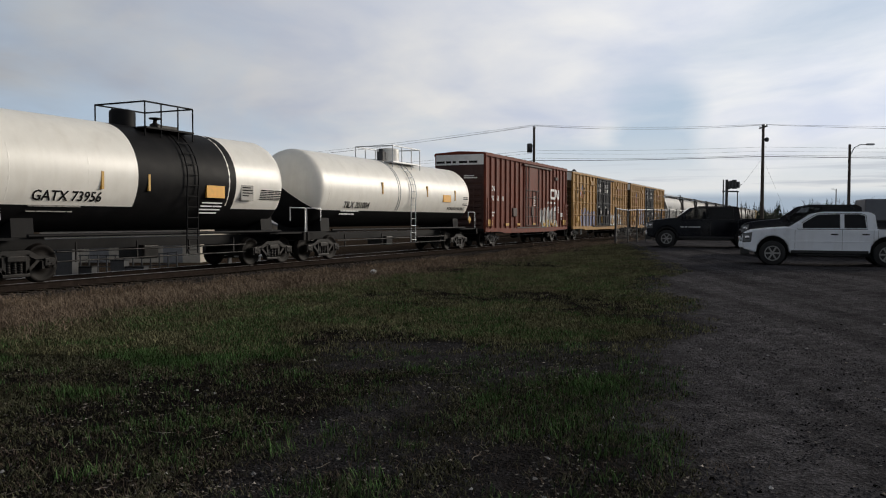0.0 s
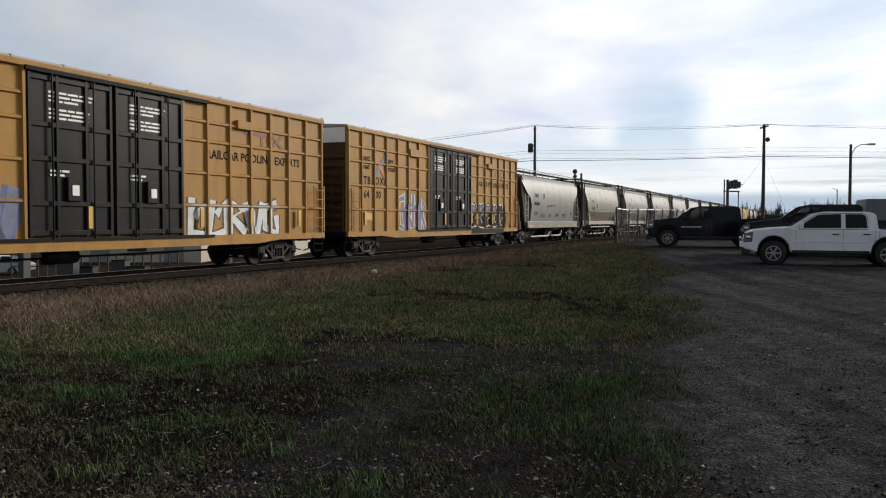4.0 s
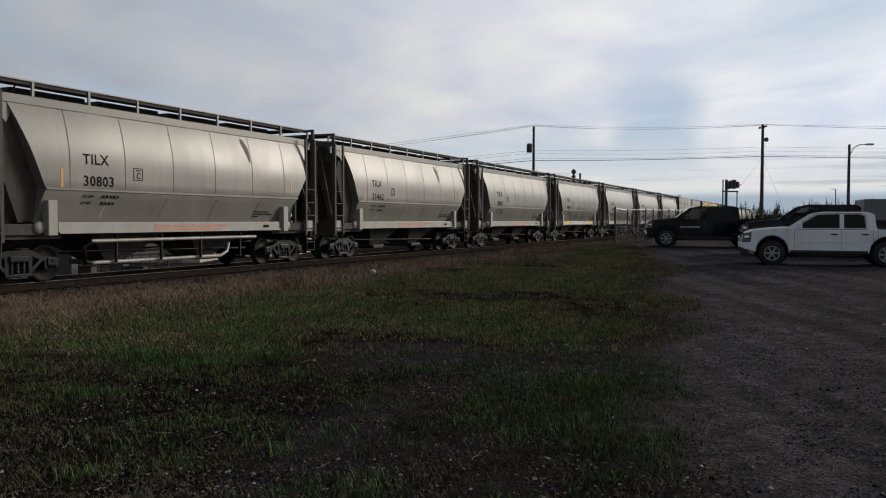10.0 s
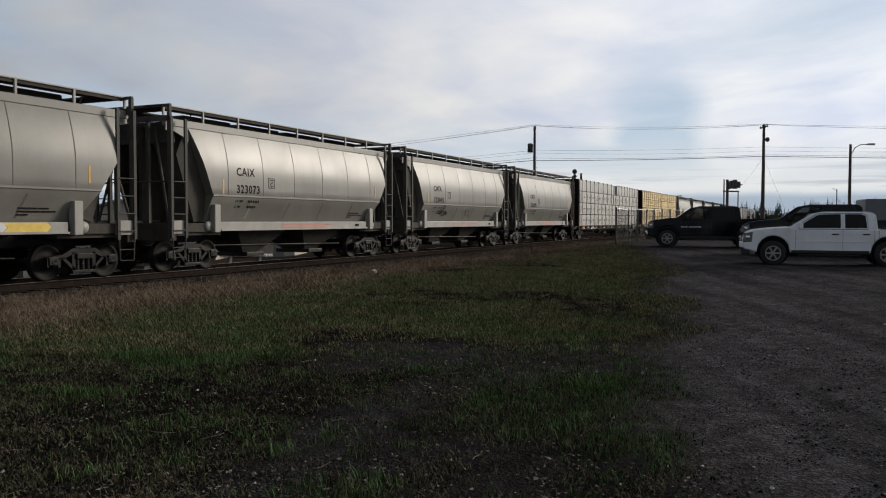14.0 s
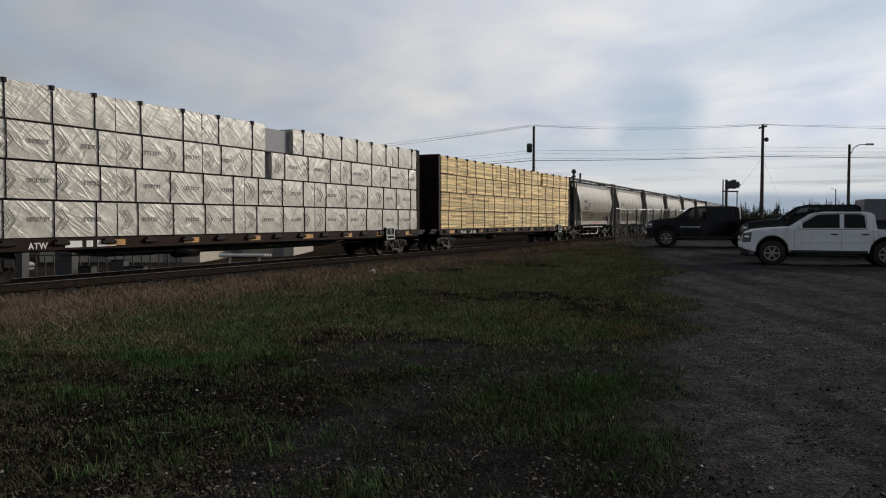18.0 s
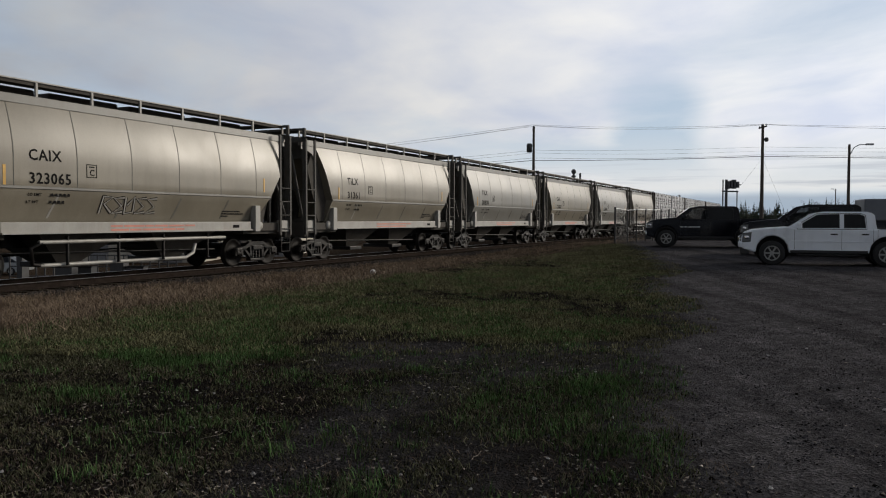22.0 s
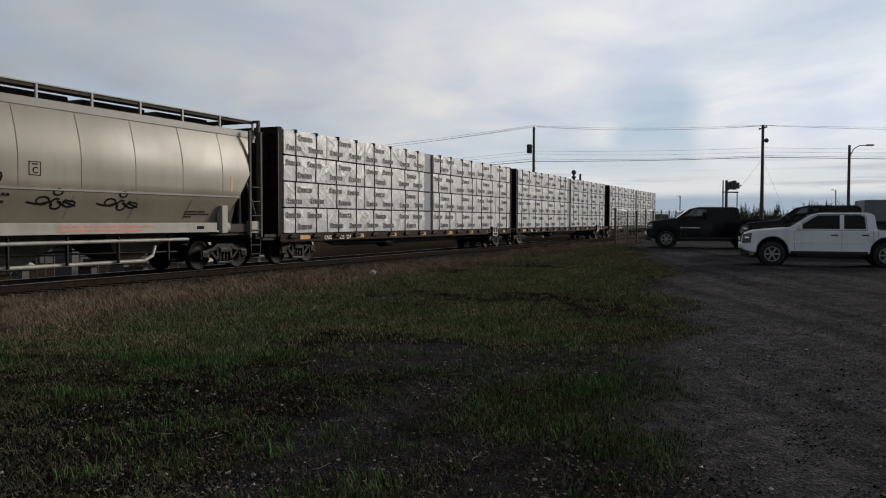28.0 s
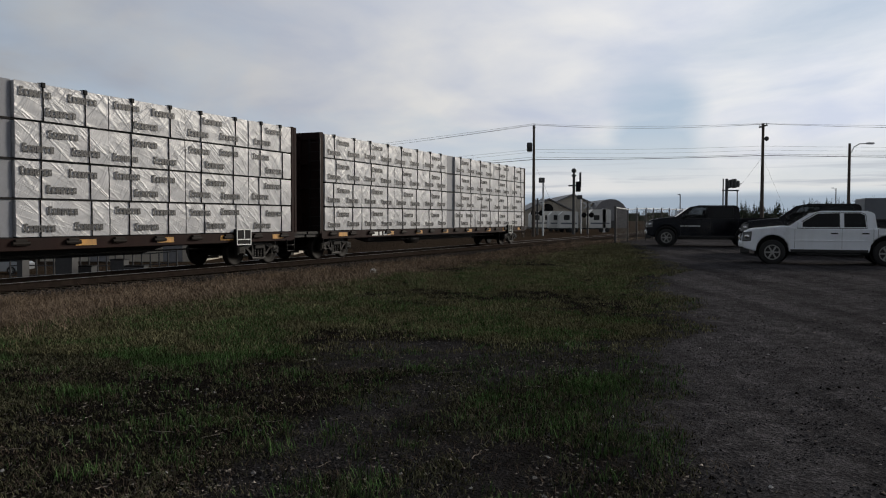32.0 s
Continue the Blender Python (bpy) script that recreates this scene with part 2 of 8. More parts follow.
DUST = (0.16, 0.13, 0.10)
GRIME = (0.05, 0.042, 0.035)
M = dict(
    rail=mat("rail_steel", (0.034, 0.026, 0.022), 0.9, 0.0, 0.3, 6, 60, spec=0.0),
    railtop=mat("rail_head", (0.20, 0.19, 0.18), 0.4, 1.0, 0.1, 6, 60, 0.03),
    tie=mat("tie_wood", (0.045, 0.037, 0.030), 0.95, 0, 0.4, 4, 30, 0.5, spread=0.3, spec=0.0),
    ballast=mat("ballast", (0.036, 0.032, 0.029), 0.98, 0, 0.55, 9, 28, 1.0, spec=0.0),
    truck=mat("truck_iron", (0.010, 0.009, 0.0085), 0.42, 0.0, 0.4, 5, 40, 0.3, dirt=(0.040, 0.031, 0.025), dirt_amount=0.4, spec=0.2),
    wheel=mat("wheel_steel", (0.014, 0.0115, 0.010), 0.6, 0.0, 0.35, 6, 50, 0.2, spec=0.1),
    black=mat("black_paint", (0.011, 0.011, 0.012), 0.55, 0, 0.35, 3, 40, 0.08, dirt=(0.03, 0.027, 0.025), dirt_amount=0.2, spec=0.08),
    tankwhite=mat("tank_white", (0.90, 0.87, 0.80), 0.38, 0, 0.04, 2, 40, 0.03, dirt=(0.55, 0.49, 0.40), dirt_amount=0.2),
    hopper=mat("hopper_grey", (0.203, 0.197, 0.177), 0.40, 0, 0.14, 0.7, 30, 0.03, dirt=(0.15, 0.13, 0.105), dirt_amount=0.45, spread=0.10, spec=0.5),
    hoppercream=mat("hopper_cream", (0.205, 0.182, 0.139), 0.40, 0, 0.14, 0.7, 30, 0.03, dirt=(0.15, 0.125, 0.09), dirt_amount=0.45, spread=0.08, spec=0.5),
    # body grey darkened: shade on the posts put into the colour, under grime streaks
    hopperpost=mat("hopper_post_shade_grime", (0.085, 0.081, 0.075), 0.65, 0, 0.25, 2, 30, 0.1, dirt=GRIME, dirt_amount=0.6, spec=0.2),
    hopperlight=mat("hopper_sill_grey", (0.32, 0.31, 0.285), 0.5, 0, 0.12, 2, 30, 0.06, dirt=(0.2, 0.17, 0.14), dirt_amount=0.5),
    seam=mat("seam_grime", (0.15, 0.143, 0.126), 0.7, 0, 0.25, 3, 30, 0.05, spec=0.2),
    # darker still: shade of ends and bays put into the colour, plus grime
    hopperend=mat("hopper_end_shade_grime", (0.075, 0.068, 0.06), 0.75, 0, 0.3, 2, 30, 0.15, dirt=GRIME, dirt_amount=0.8, spec=0.12),
    pipe=mat("pipe_grey", (0.36, 0.35, 0.325), 0.5, 0.1, 0.2, 4, 40, 0.05, dirt=(0.12, 0.1, 0.08), dirt_amount=0.6),
    cnred=mat("oxide_red", (0.170, 0.036, 0.018), 0.6, 0, 0.2, 1.2, 30, 0.1, dirt=(0.075, 0.026, 0.017), dirt_amount=0.6, spec=0.15),
    # oxide red darkened: the shade of the car ends is put into the colour
    cnend=mat("oxide_red_shaded", (0.045, 0.016, 0.012), 0.7, 0, 0.25, 1.2, 30, 0.1, dirt=(0.07, 0.04, 0.035), dirt_amount=0.6),
    yellow=mat("boxcar_yellow", (0.375, 0.20, 0.046), 0.55, 0, 0.14, 1.2, 30, 0.08, dirt=(0.22, 0.115, 0.032), dirt_amount=0.6, spec=0.2),
    # side yellow darkened for the shaded ends, with grime streaks on top
    yellowend=mat("boxcar_end_shade_grime", (0.085, 0.050, 0.022), 0.75, 0, 0.3, 1.2, 30, 0.1, dirt=GRIME, dirt_amount=0.6, spec=0.15),
    doorblack=mat("door_black", (0.009, 0.009, 0.010), 0.4, 0, 0.35, 3, 40, 0.08, spec=0.12, dirt=(0.03, 0.027, 0.025), dirt_amount=0.4),
    slate=mat("graffiti_deep_slate", (0.045, 0.050, 0.115), 0.6, 0, 0.35, 3, 30, 0.0),
    white=mat("white_paint", (0.78, 0.78, 0.76), 0.55, 0, 0.08, 3, 40, 0.03),
    dark=mat("dark_lettering", (0.012, 0.011, 0.011), 0.7, 0, 0.2, 3, 40, 0.0, spec=0.05),
    reflect=mat("yellow_reflector", (0.58, 0.32, 0.04), 0.4, 0, 0.12, 6, 60, 0.02),
    sillreflect=mat("dusty_orange_reflector", (0.55, 0.27, 0.045), 0.5, 0, 0.3, 5, 40, 0.02, dirt=GRIME, dirt_amount=0.5),
    winch=mat("winch_iron", (0.020, 0.016, 0.014), 0.6, 0, 0.3, 5, 40, 0.1, spec=0.1),
    orange=mat("orange_placard", (0.85, 0.42, 0.04), 0.5, 0, 0.1, 6, 60, 0.02),
    galv=mat("galvanised", (0.50, 0.51, 0.52), 0.42, 0.6, 0.15, 5, 40, 0.05),
    bulk=mat("bulkhead_brown", (0.022, 0.010, 0.009), 0.7, 0, 0.3, 2, 30, 0.1, dirt=(0.03, 0.022, 0.018), dirt_amount=0.5, spec=0.1),
    wrap=wrap_mat("lumber_wrap", (0.43, 0.43, 0.445), (0.53, 0.53, 0.545)),
    wrapwarm=wrap_mat("cream_lumber_wrap", (0.46, 0.435, 0.39), (0.57, 0.545, 0.49)),
    # fill for gaps between packs, their shade put into the brown
    packgap=mat("pack_gap_shade_brown", (0.10, 0.045, 0.02), 0.85, 0, 0.3, 4, 30, 0.2),
    wrapprint=mat("wrap_print", (0.025, 0.025, 0.029), 0.5, 0, 0.3, 8, 50, 0.0),
    wrapband=mat("wrap_grey_band", (0.21, 0.22, 0.25), 0.6, 0, 0.12, 3, 30, 0.1),
    chevron=mat("chevron_print", (0.11, 0.11, 0.12), 0.5, 0, 0.15, 3, 30, 0.0),
    wood=mat("spruce_boards", (1.0, 0.70, 0.36), 0.7, 0, 0.16, 2, 30, 0.2, stretch=(0.3, 4, 4), spread=0.10, island=0.38),
    # backing behind bare boards, coloured dark for the shade in the gaps
    gapshade=mat("board_gap_shade", (0.10, 0.048, 0.02), 0.9, 0, 0.3, 4, 30, 0.2),
    grass=mat("green_grass", (0.086, 0.086, 0.052), 0.8, 0, 0.35, 1.5, 12, 0.0, spec=0.0, island=0.9),
    # paler copy of the grass, light on far blade tips put into the colour
    verge=mat("verge_grass", (0.160, 0.152, 0.086), 0.8, 0, 0.35, 0.6, 12, 0.0, spec=0.0, island=0.8),
    lush=mat("lush_grass", (0.074, 0.132, 0.048), 0.8, 0, 0.35, 1.5, 12, 0.0, spec=0.0, island=0.9),
    clod=mat("dirt_clod", (0.016, 0.0145, 0.013), 0.95, 0, 0.4, 12, 40, 0.3, spec=0.0, island=0.5),
    pebble=mat("pale_pebble", (0.42, 0.41, 0.40), 0.9, 0, 0.3, 12, 40, 0.2, spec=0.1, island=0.5),
    drygrass=mat("dry_grass", (0.24, 0.182, 0.132), 0.85, 0, 0.4, 1.5, 12, 0.0, spec=0.0, island=0.75),
    thatch=mat("brown_thatch", (0.120, 0.093, 0.072), 0.9, 0, 0.4, 1.5, 12, 0.0, spec=0.0, island=0.8),
    stone=mat("gravel_stone", (0.070, 0.067, 0.071), 0.95, 0, 0.5, 30, 90, 0.3, island=0.9, spec=0.0),
    bedstone=mat("ballast_stone", (0.070, 0.062, 0.058), 0.95, 0, 0.5, 30, 90, 0.3, island=0.7, spec=0.0),
    leaf=mat("dead_leaf", (0.22, 0.195, 0.170), 0.85, 0, 0.4, 14, 40, 0.1, island=0.75, spec=0.0),
    pole=mat("pole_wood", (0.075, 0.06, 0.05), 0.85, 0, 0.3, 3, 30, 0.4, stretch=(4, 4, 0.4)),
    wire=mat("wire", (0.02, 0.02, 0.022), 0.6, 0, 0.1, 3, 30, 0.0),
    tyre=mat("tyre_rubber", (0.018, 0.018, 0.019), 0.85, 0, 0.2, 6, 60, 0.1),
    carwhite=mat("car_paint_white", (0.80, 0.84, 0.90), 0.3, 0, 0.04, 2, 40, 0.0, coat=0.6, dirt=(0.35, 0.33, 0.30), dirt_amount=0.18),
    carblack=mat("car_paint_black", (0.004, 0.0045, 0.008), 0.10, 0, 0.2, 2, 40, 0.0, coat=0.0, spec=0.20),
    carsilver=mat("car_paint_silver", (0.36, 0.38, 0.40), 0.32, 0.5, 0.05, 2, 40, 0.0, coat=0.6),
    rim=mat("alloy_rim", (0.32, 0.32, 0.315), 0.35, 0.4, 0.1, 6, 40, 0.0),
    chrome=mat("chrome", (0.7, 0.7, 0.7), 0.15, 1.0, 0.05, 6, 40, 0.0),
    plastic=mat("dark_plastic", (0.022, 0.022, 0.023), 0.7, 0, 0.2, 6, 60, 0.05),
    glass=glass_mat("car_glass"),
    clearglass=glass_mat("clear_car_glass", alpha=0.45),
    lamp=mat("lamp_glass", (0.15, 0.155, 0.16), 0.12, 0, 0.05, 6, 40, 0.0, coat=0.5),
    siding=mat("beige_siding", (0.42, 0.38, 0.32), 0.75, 0, 0.1, 2, 20, 0.1),
    roofmetal=mat("grey_roof", (0.20, 0.20, 0.21), 0.6, 0.2, 0.15, 2, 20, 0.1),
    rvwhite=mat("caravan_white", (0.62, 0.62, 0.60), 0.45, 0, 0.06, 2, 20, 0.0),
    fence=mat("fence_steel", (0.055, 0.055, 0.057), 0.6, 0.1, 0.2, 6, 40, 0.05),
    spruce=mat("spruce_needles", (0.028, 0.042, 0.024), 0.85, 0, 0.4, 0.6, 6, 0.0, spec=0.2),
    bare=mat("bare_twigs", (0.10, 0.085, 0.07), 0.9, 0, 0.3, 0.6, 6, 0.0),
    bark=mat("bark", (0.07, 0.055, 0.045), 0.9, 0, 0.3, 3, 30, 0.4),
    trailer=mat("trailer_grey", (0.13, 0.14, 0.16), 0.5, 0, 0.1, 2, 20, 0.0),
    blue=mat("graffiti_blue", (0.10, 0.11, 0.26), 0.6, 0, 0.3, 3, 30, 0.0),
    purple=mat("graffiti_slate", (0.14, 0.15, 0.24), 0.6, 0, 0.35, 3, 30, 0.0),
    pale=mat("graffiti_pale", (0.62, 0.64, 0.64), 0.6, 0, 0.2, 3, 30, 0.0),
    gyellow=mat("graffiti_yellow", (0.72, 0.52, 0.10), 0.6, 0, 0.2, 3, 30, 0.0),
    gdark=mat("graffiti_dark", (0.03, 0.03, 0.035), 0.6, 0, 0.3, 3, 30, 0.0),
    gred=mat("faded_red", (0.50, 0.14, 0.08), 0.6, 0, 0.2, 3, 30, 0.0),
    gblue=mat("faded_blue", (0.10, 0.14, 0.32), 0.6, 0, 0.2, 3, 30, 0.0),
    fadedbrown=mat("faded_brown_paint", (0.20, 0.055, 0.022), 0.6, 0, 0.3, 3, 30, 0.0),
    redtext=mat("red_lettering", (0.55, 0.20, 0.14), 0.6, 0, 0.2, 3, 30, 0.0),
)

# ---------------------------------------------------------------- mesh tools


class MB:
    """Collects faces for one mesh."""

    def __init__(self):
        self.v, self.f, self.smooth = [], [], []

    def add(self, vs, fs, smooth=False):
        o = len(self.v)
        self.v += [tuple(p) for p in vs]
        self.f += [tuple(i + o for i in f) for f in fs]
        self.smooth += [smooth] * len(fs)
        return self

    def box(self, x0, x1, y0, y1, z0, z1, b=0.0):
        if b <= 0:
            return self.add([(x, y, z) for x in (x0, x1) for y in (y0, y1) for z in (z0, z1)],
                            [(0, 1, 3, 2), (4, 6, 7, 5), (0, 4, 5, 1), (2, 3, 7, 6), (0, 2, 6, 4), (1, 5, 7, 3)])
        bm = bmesh.new()
        bmesh.ops.create_cube(bm, size=1)
        for w in bm.verts:
            w.co = ((x0 + x1) / 2 + w.co.x * (x1 - x0), (y0 + y1) / 2 + w.co.y * (y1 - y0), (z0 + z1) / 2 + w.co.z * (z1 - z0))
        bmesh.ops.bevel(bm, geom=bm.edges[:], offset=b, segments=2, affect="EDGES", profile=0.5)
        bm.verts.index_update()
        self.add([w.co for w in bm.verts], [[w.index for w in f.verts] for f in bm.faces])
        bm.free()
        return self

    def tube(self, pts, r, n=8, cap=True, r1=None):
        pts = [Vector(p) for p in pts]
        rings = []
        for i, p in enumerate(pts):
            d = (pts[min(i + 1, len(pts) - 1)] - pts[max(i - 1, 0)]).normalized()
            a = d.orthogonal().normalized() if i == 0 else (ax - d * ax.dot(d)).normalized()
            ax = a
            c = d.cross(a)
            rad = r if r1 is None else r + (r1 - r) * i / (len(pts) - 1)
            rings.append([p + (a * math.cos(2 * math.pi * k / n) + c * math.sin(2 * math.pi * k / n)) * rad for k in range(n)])
        vs = [q for ring in rings for q in ring]
        fs = [(i * n + k, i * n + (k + 1) % n, (i + 1) * n + (k + 1) % n, (i + 1) * n + k) for i in range(len(pts) - 1) for k in range(n)]
        self.add(vs, fs, True)
        if cap:
            self.add(rings[0], [tuple(range(n))[::-1]])
            self.add(rings[-1], [tuple(range(n))])
        return self

    def lathe(self, prof, axis, centre, n=24, cap=True):
        """prof: (radius, along) pairs, turned about an axis through centre."""
        cx, cy, cz = centre
        vs = []
        for r, h in prof:
            for k in range(n):
                c, s = r * math.cos(2 * math.pi * k / n), r * math.sin(2 * math.pi * k / n)
                vs.append({"x": (cx + h, cy + c, cz + s), "y": (cx + c, cy + h, cz + s), "z": (cx + c, cy + s, cz + h)}[axis])
        fs = [(i * n + k, i * n + (k + 1) % n, (i + 1) * n + (k + 1) % n, (i + 1) * n + k) for i in range(len(prof) - 1) for k in range(n)]
        self.add(vs, fs, True)
        for i in (0, len(prof) - 1):
            if cap and prof[i][0] > 1e-4:
                self.add(vs[i * n:(i + 1) * n], [tuple(range(n))])
        return self

    def prism(self, poly, y0, y1, plane="xz"):
        """A flat outline drawn out along the third axis."""
        n = len(poly)
        put = {"xz": lambda a, b, c: (a, c, b), "yz": lambda a, b, c: (c, a, b), "xy": lambda a, b, c: (a, b, c)}[plane]
        vs = [put(a, b, y0) for a, b in poly] + [put(a, b, y1) for a, b in poly]
        fs = [(i, (i + 1) % n, (i + 1) % n + n, i + n) for i in range(n)] + [tuple(range(n))[::-1], tuple(range(n, 2 * n))]
        return self.add(vs, fs)

    def ball(self, c, r, n=8, squash=(1, 1, 1)):
        prof = [(r * math.sin(math.pi * i / 6), -r * math.cos(math.pi * i / 6)) for i in range(7)]
        o = len(self.v)
        self.lathe(prof, "z", (0, 0, 0), n)
        for i in range(o, len(self.v)):
            p = self.v[i]
            self.v[i] = (c[0] + p[0] * squash[0], c[1] + p[1] * squash[1], c[2] + p[2] * squash[2])
        return self

    def mesh(self, name, material):
        me = bpy.data.meshes.new(name)
        me.from_pydata(self.v, [], self.f)
        bm = bmesh.new()
        bm.from_mesh(me)
        bmesh.ops.recalc_face_normals(bm, faces=bm.faces)
        bm.to_mesh(me)
        bm.free()
        me.polygons.foreach_set("use_smooth", self.smooth)
        for m in (material if isinstance(material, (list, tuple)) else [material]):
            me.materials.append(m)
        me.update()
        return me


def part(name, mb, material, parent, label=""):
    ob = new(name, mb.mesh(name, material) if isinstance(mb, MB) else mb)
    ob.parent = parent
    if label:
        ob["label"] = label
    return ob


def thing(name, label, category, group="", at=None):
    ob = new(name)
    ob.empty_display_size = 0.2
    tagged(ob, label, category, group)
    if at is not None:
        ob.matrix_world = at
    return ob


def struct(name, mb, material):
    ob = new(name, mb.mesh(name, material))
    return tagged(ob, kind="structure")


LETTERS = {}


def letters(text, size, material, parent, x, z, y, name="lettering", align="LEFT", spacing=1.0, tilt=0.0):
    """Flat writing on a side facing -y, in the built-in font; tilt leans it to face down."""
    key = (text, size, align, spacing, material.name)
    if key not in LETTERS:
        cu = bpy.data.curves.new("writing", "FONT")
        cu.body, cu.size, cu.align_x, cu.space_character, cu.extrude, cu.resolution_u = text, size, align, spacing, 0.001, 2
        cu.offset = size * 0.018
        ob = bpy.data.objects.new("writing", cu)
        me = bpy.data.meshes.new_from_object(ob)
        bpy.data.objects.remove(ob)
        bpy.data.curves.remove(cu)
        me.materials.clear()
        me.materials.append(material)
        LETTERS[key] = me
    ob = new(name, LETTERS[key])
    ob.parent = parent
    ob.matrix_basis = pose(x, y, z, 90 + tilt, 0, 0)
    return ob


def bars(parent, material, x, z, y, widths, height, gap, name="small_print", tilt=0.0):
    """Rows of small print that cannot be read, as plain bars on a side facing -y."""
    mb = MB()
    for i, row in enumerate(widths):
        cx = x
        for w in row:
            zz = z - i * (height + gap)
            mb.box(cx, cx + w, y - 0.004 + tilt * (z - zz), y + tilt * (z - zz), zz - height, zz)
            cx += w + height * 0.8
    return tagged(part(name, mb, material, parent), kind="stuff")

# ---------------------------------------------------------------- the railway
TRACK_ANGLE = 24.74          # degrees to the right of the view
UX, UY = math.sin(radians(TRACK_ANGLE)), math.cos(radians(TRACK_ANGLE))
NX, NY = -UY, UX             # across the track, away from the camera
TRACK_D = 17.89              # from the camera to the middle of the track


def on_track(s, off=0.0, z=0.0):
    """The pose of a thing s metres along the track; its x runs along the track, its y away from the camera."""
    d = TRACK_D + off
    return pose(UX * s + NX * d, UY * s + NY * d, z, 0, 0, 90 - TRACK_ANGLE)


def travel(t):
    """How far the train still has to run, in metres, at t seconds."""
    q = t - 16
    return TRAVEL[0] * q ** 3 + TRAVEL[1] * q ** 2 + TRAVEL[2] * q + TRAVEL[3] - 0.055 * max(0, t - 29.5) ** 2


TRAVEL = (4.479e-4, 3.339e-2, -12.6175, -0.18)
CARS = []


def make_wheel_mesh():
    mb = MB()
    for s in (-1, 1):
        y = 0.75 * s
        mb.lathe([(0.02, y + 0.09 * s), (0.13, y + 0.09 * s), (0.14, y + 0.03 * s), (0.36, y + 0.045 * s), (0.385, y + 0.07 * s), (0.445, y + 0.07 * s),
                  (0.457, y + 0.06 * s), (0.46, y - 0.04 * s), (0.49, y - 0.055 * s), (0.48, y - 0.075 * s), (0.36, y - 0.07 * s), (0.14, y - 0.05 * s), (0.10, y - 0.08 * s)], "y", (0, 0, 0), 28)
        mb.lathe([(0.085, 0.84 * s), (0.095, 0.90 * s), (0.12, 0.92 * s), (0.12, 1.06 * s), (0.09, 1.09 * s), (0.02, 1.10 * s)], "y", (0, 0, 0), 14)
        for k in range(3):
            a = 2 * math.pi * k / 3
            mb.box(0.06 * math.cos(a) - 0.018, 0.06 * math.cos(a) + 0.018, *sorted((1.08 * s, 1.12 * s)), 0.06 * math.sin(a) - 0.018, 0.06 * math.sin(a) + 0.018)
    mb.tube([(0, -0.85, 0), (0, 0.85, 0)], 0.085, 12)
    return mb.mesh("wheelset", M["wheel"])


def make_side_frame():
    """One cast side frame of a freight truck, in the plane y = 0."""
    mb = MB()
    t = 0.075
    mb.prism([(-1.05, 0.60), (-0.62, 0.66), (-0.34, 0.80), (0.34, 0.80), (0.62, 0.66), (1.05, 0.60), (1.05, 0.50), (0.62, 0.54), (0.30, 0.67), (-0.30, 0.67), (-0.62, 0.54), (-1.05, 0.50)], -t, t)
    for s in (-1, 1):
        mb.prism([(s * 0.74, 0.57), (s * 0.66, 0.55), (s * 0.27, 0.20), (s * 0.27, 0.31), (s * 0.58, 0.58)], -t, t)
        mb.box(*sorted((s * 0.26, s * 0.36)), -t, t, 0.22, 0.70)
        mb.box(*sorted((s * 0.76, s * 1.04)), -t - 0.03, t + 0.03, 0.40, 0.60, 0.02)
        mb.box(*sorted((s * 0.70, s * 0.77)), -t, t, 0.34, 0.58)
        mb.box(*sorted((s * 1.02, s * 1.08)), -t, t, 0.36, 0.58)
    mb.box(-0.36, 0.36, -t - 0.02, t + 0.02, 0.17, 0.25, 0.015)
    for x in (-0.16, 0.0, 0.16):
        for k in range(5):
            mb.lathe([(0.05, 0.26 + k * 0.055), (0.066, 0.285 + k * 0.055), (0.05, 0.31 + k * 0.055)], "z", (x, 0, 0), 10)
    mb.box(-0.25, 0.25, -t - 0.05, t + 0.05, 0.53, 0.67, 0.02)
    return mb.mesh("side_frame", M["truck"])


WHEEL_MESH, FRAME_MESH = make_wheel_mesh(), make_side_frame()
BOLSTER = MB().box(-0.2, 0.2, -1.0, 1.0, 0.50, 0.74, 0.02).lathe([(0.2, 0.74), (0.2, 0.88)], "z", (0, 0, 0), 16).box(-0.75, -0.65, -0.75, 0.75, 0.3, 0.42).box(0.65, 0.75, -0.75, 0.75, 0.3, 0.42).mesh("truck_bolster", M["truck"])


def add_trucks(car, xs):
    for x in xs:
        tr = part("truck", BOLSTER, None, car, "rust-brown cast steel freight truck")
        tr.location = (x, 0, 0)
        for y in (-1.0, 1.0):
            f = part("side_frame", FRAME_MESH, None, tr)
            f.location = (0, y, 0)
        for dx in (-0.89, 0.89):
            w = part("wheelset", WHEEL_MESH, None, tr)
            w.location = (dx, 0, 0.457)


COUPLER = MB().box(-0.75, 0.1, -0.09, 0.09, 0.76, 0.96, 0.02).prism([(-0.75, -0.15), (-0.98, -0.13), (-1.0, 0.05), (-0.85, 0.0), (-0.8, 0.16), (-0.6, 0.14), (-0.6, -0.15)], 0.72, 1.02, "xy").mesh("coupler", M["truck"])
HOSE = MB().tube([(0.0, -0.35, 0.75), (-0.35, -0.33, 0.62), (-0.62, -0.25, 0.42), (-0.85, -0.15, 0.36)], 0.025, 6).mesh("brake_hose", M["black"])


def add_couplers(car, L, reach=0.0):
    for x, turn in ((0 - reach, 0), (L + reach, 180)):
        for n, me in (("coupler", COUPLER), ("brake_hose", HOSE)):
            c = part(n, me, None, car)
            c.matrix_basis = pose(x, 0, 0, 0, 0, turn)


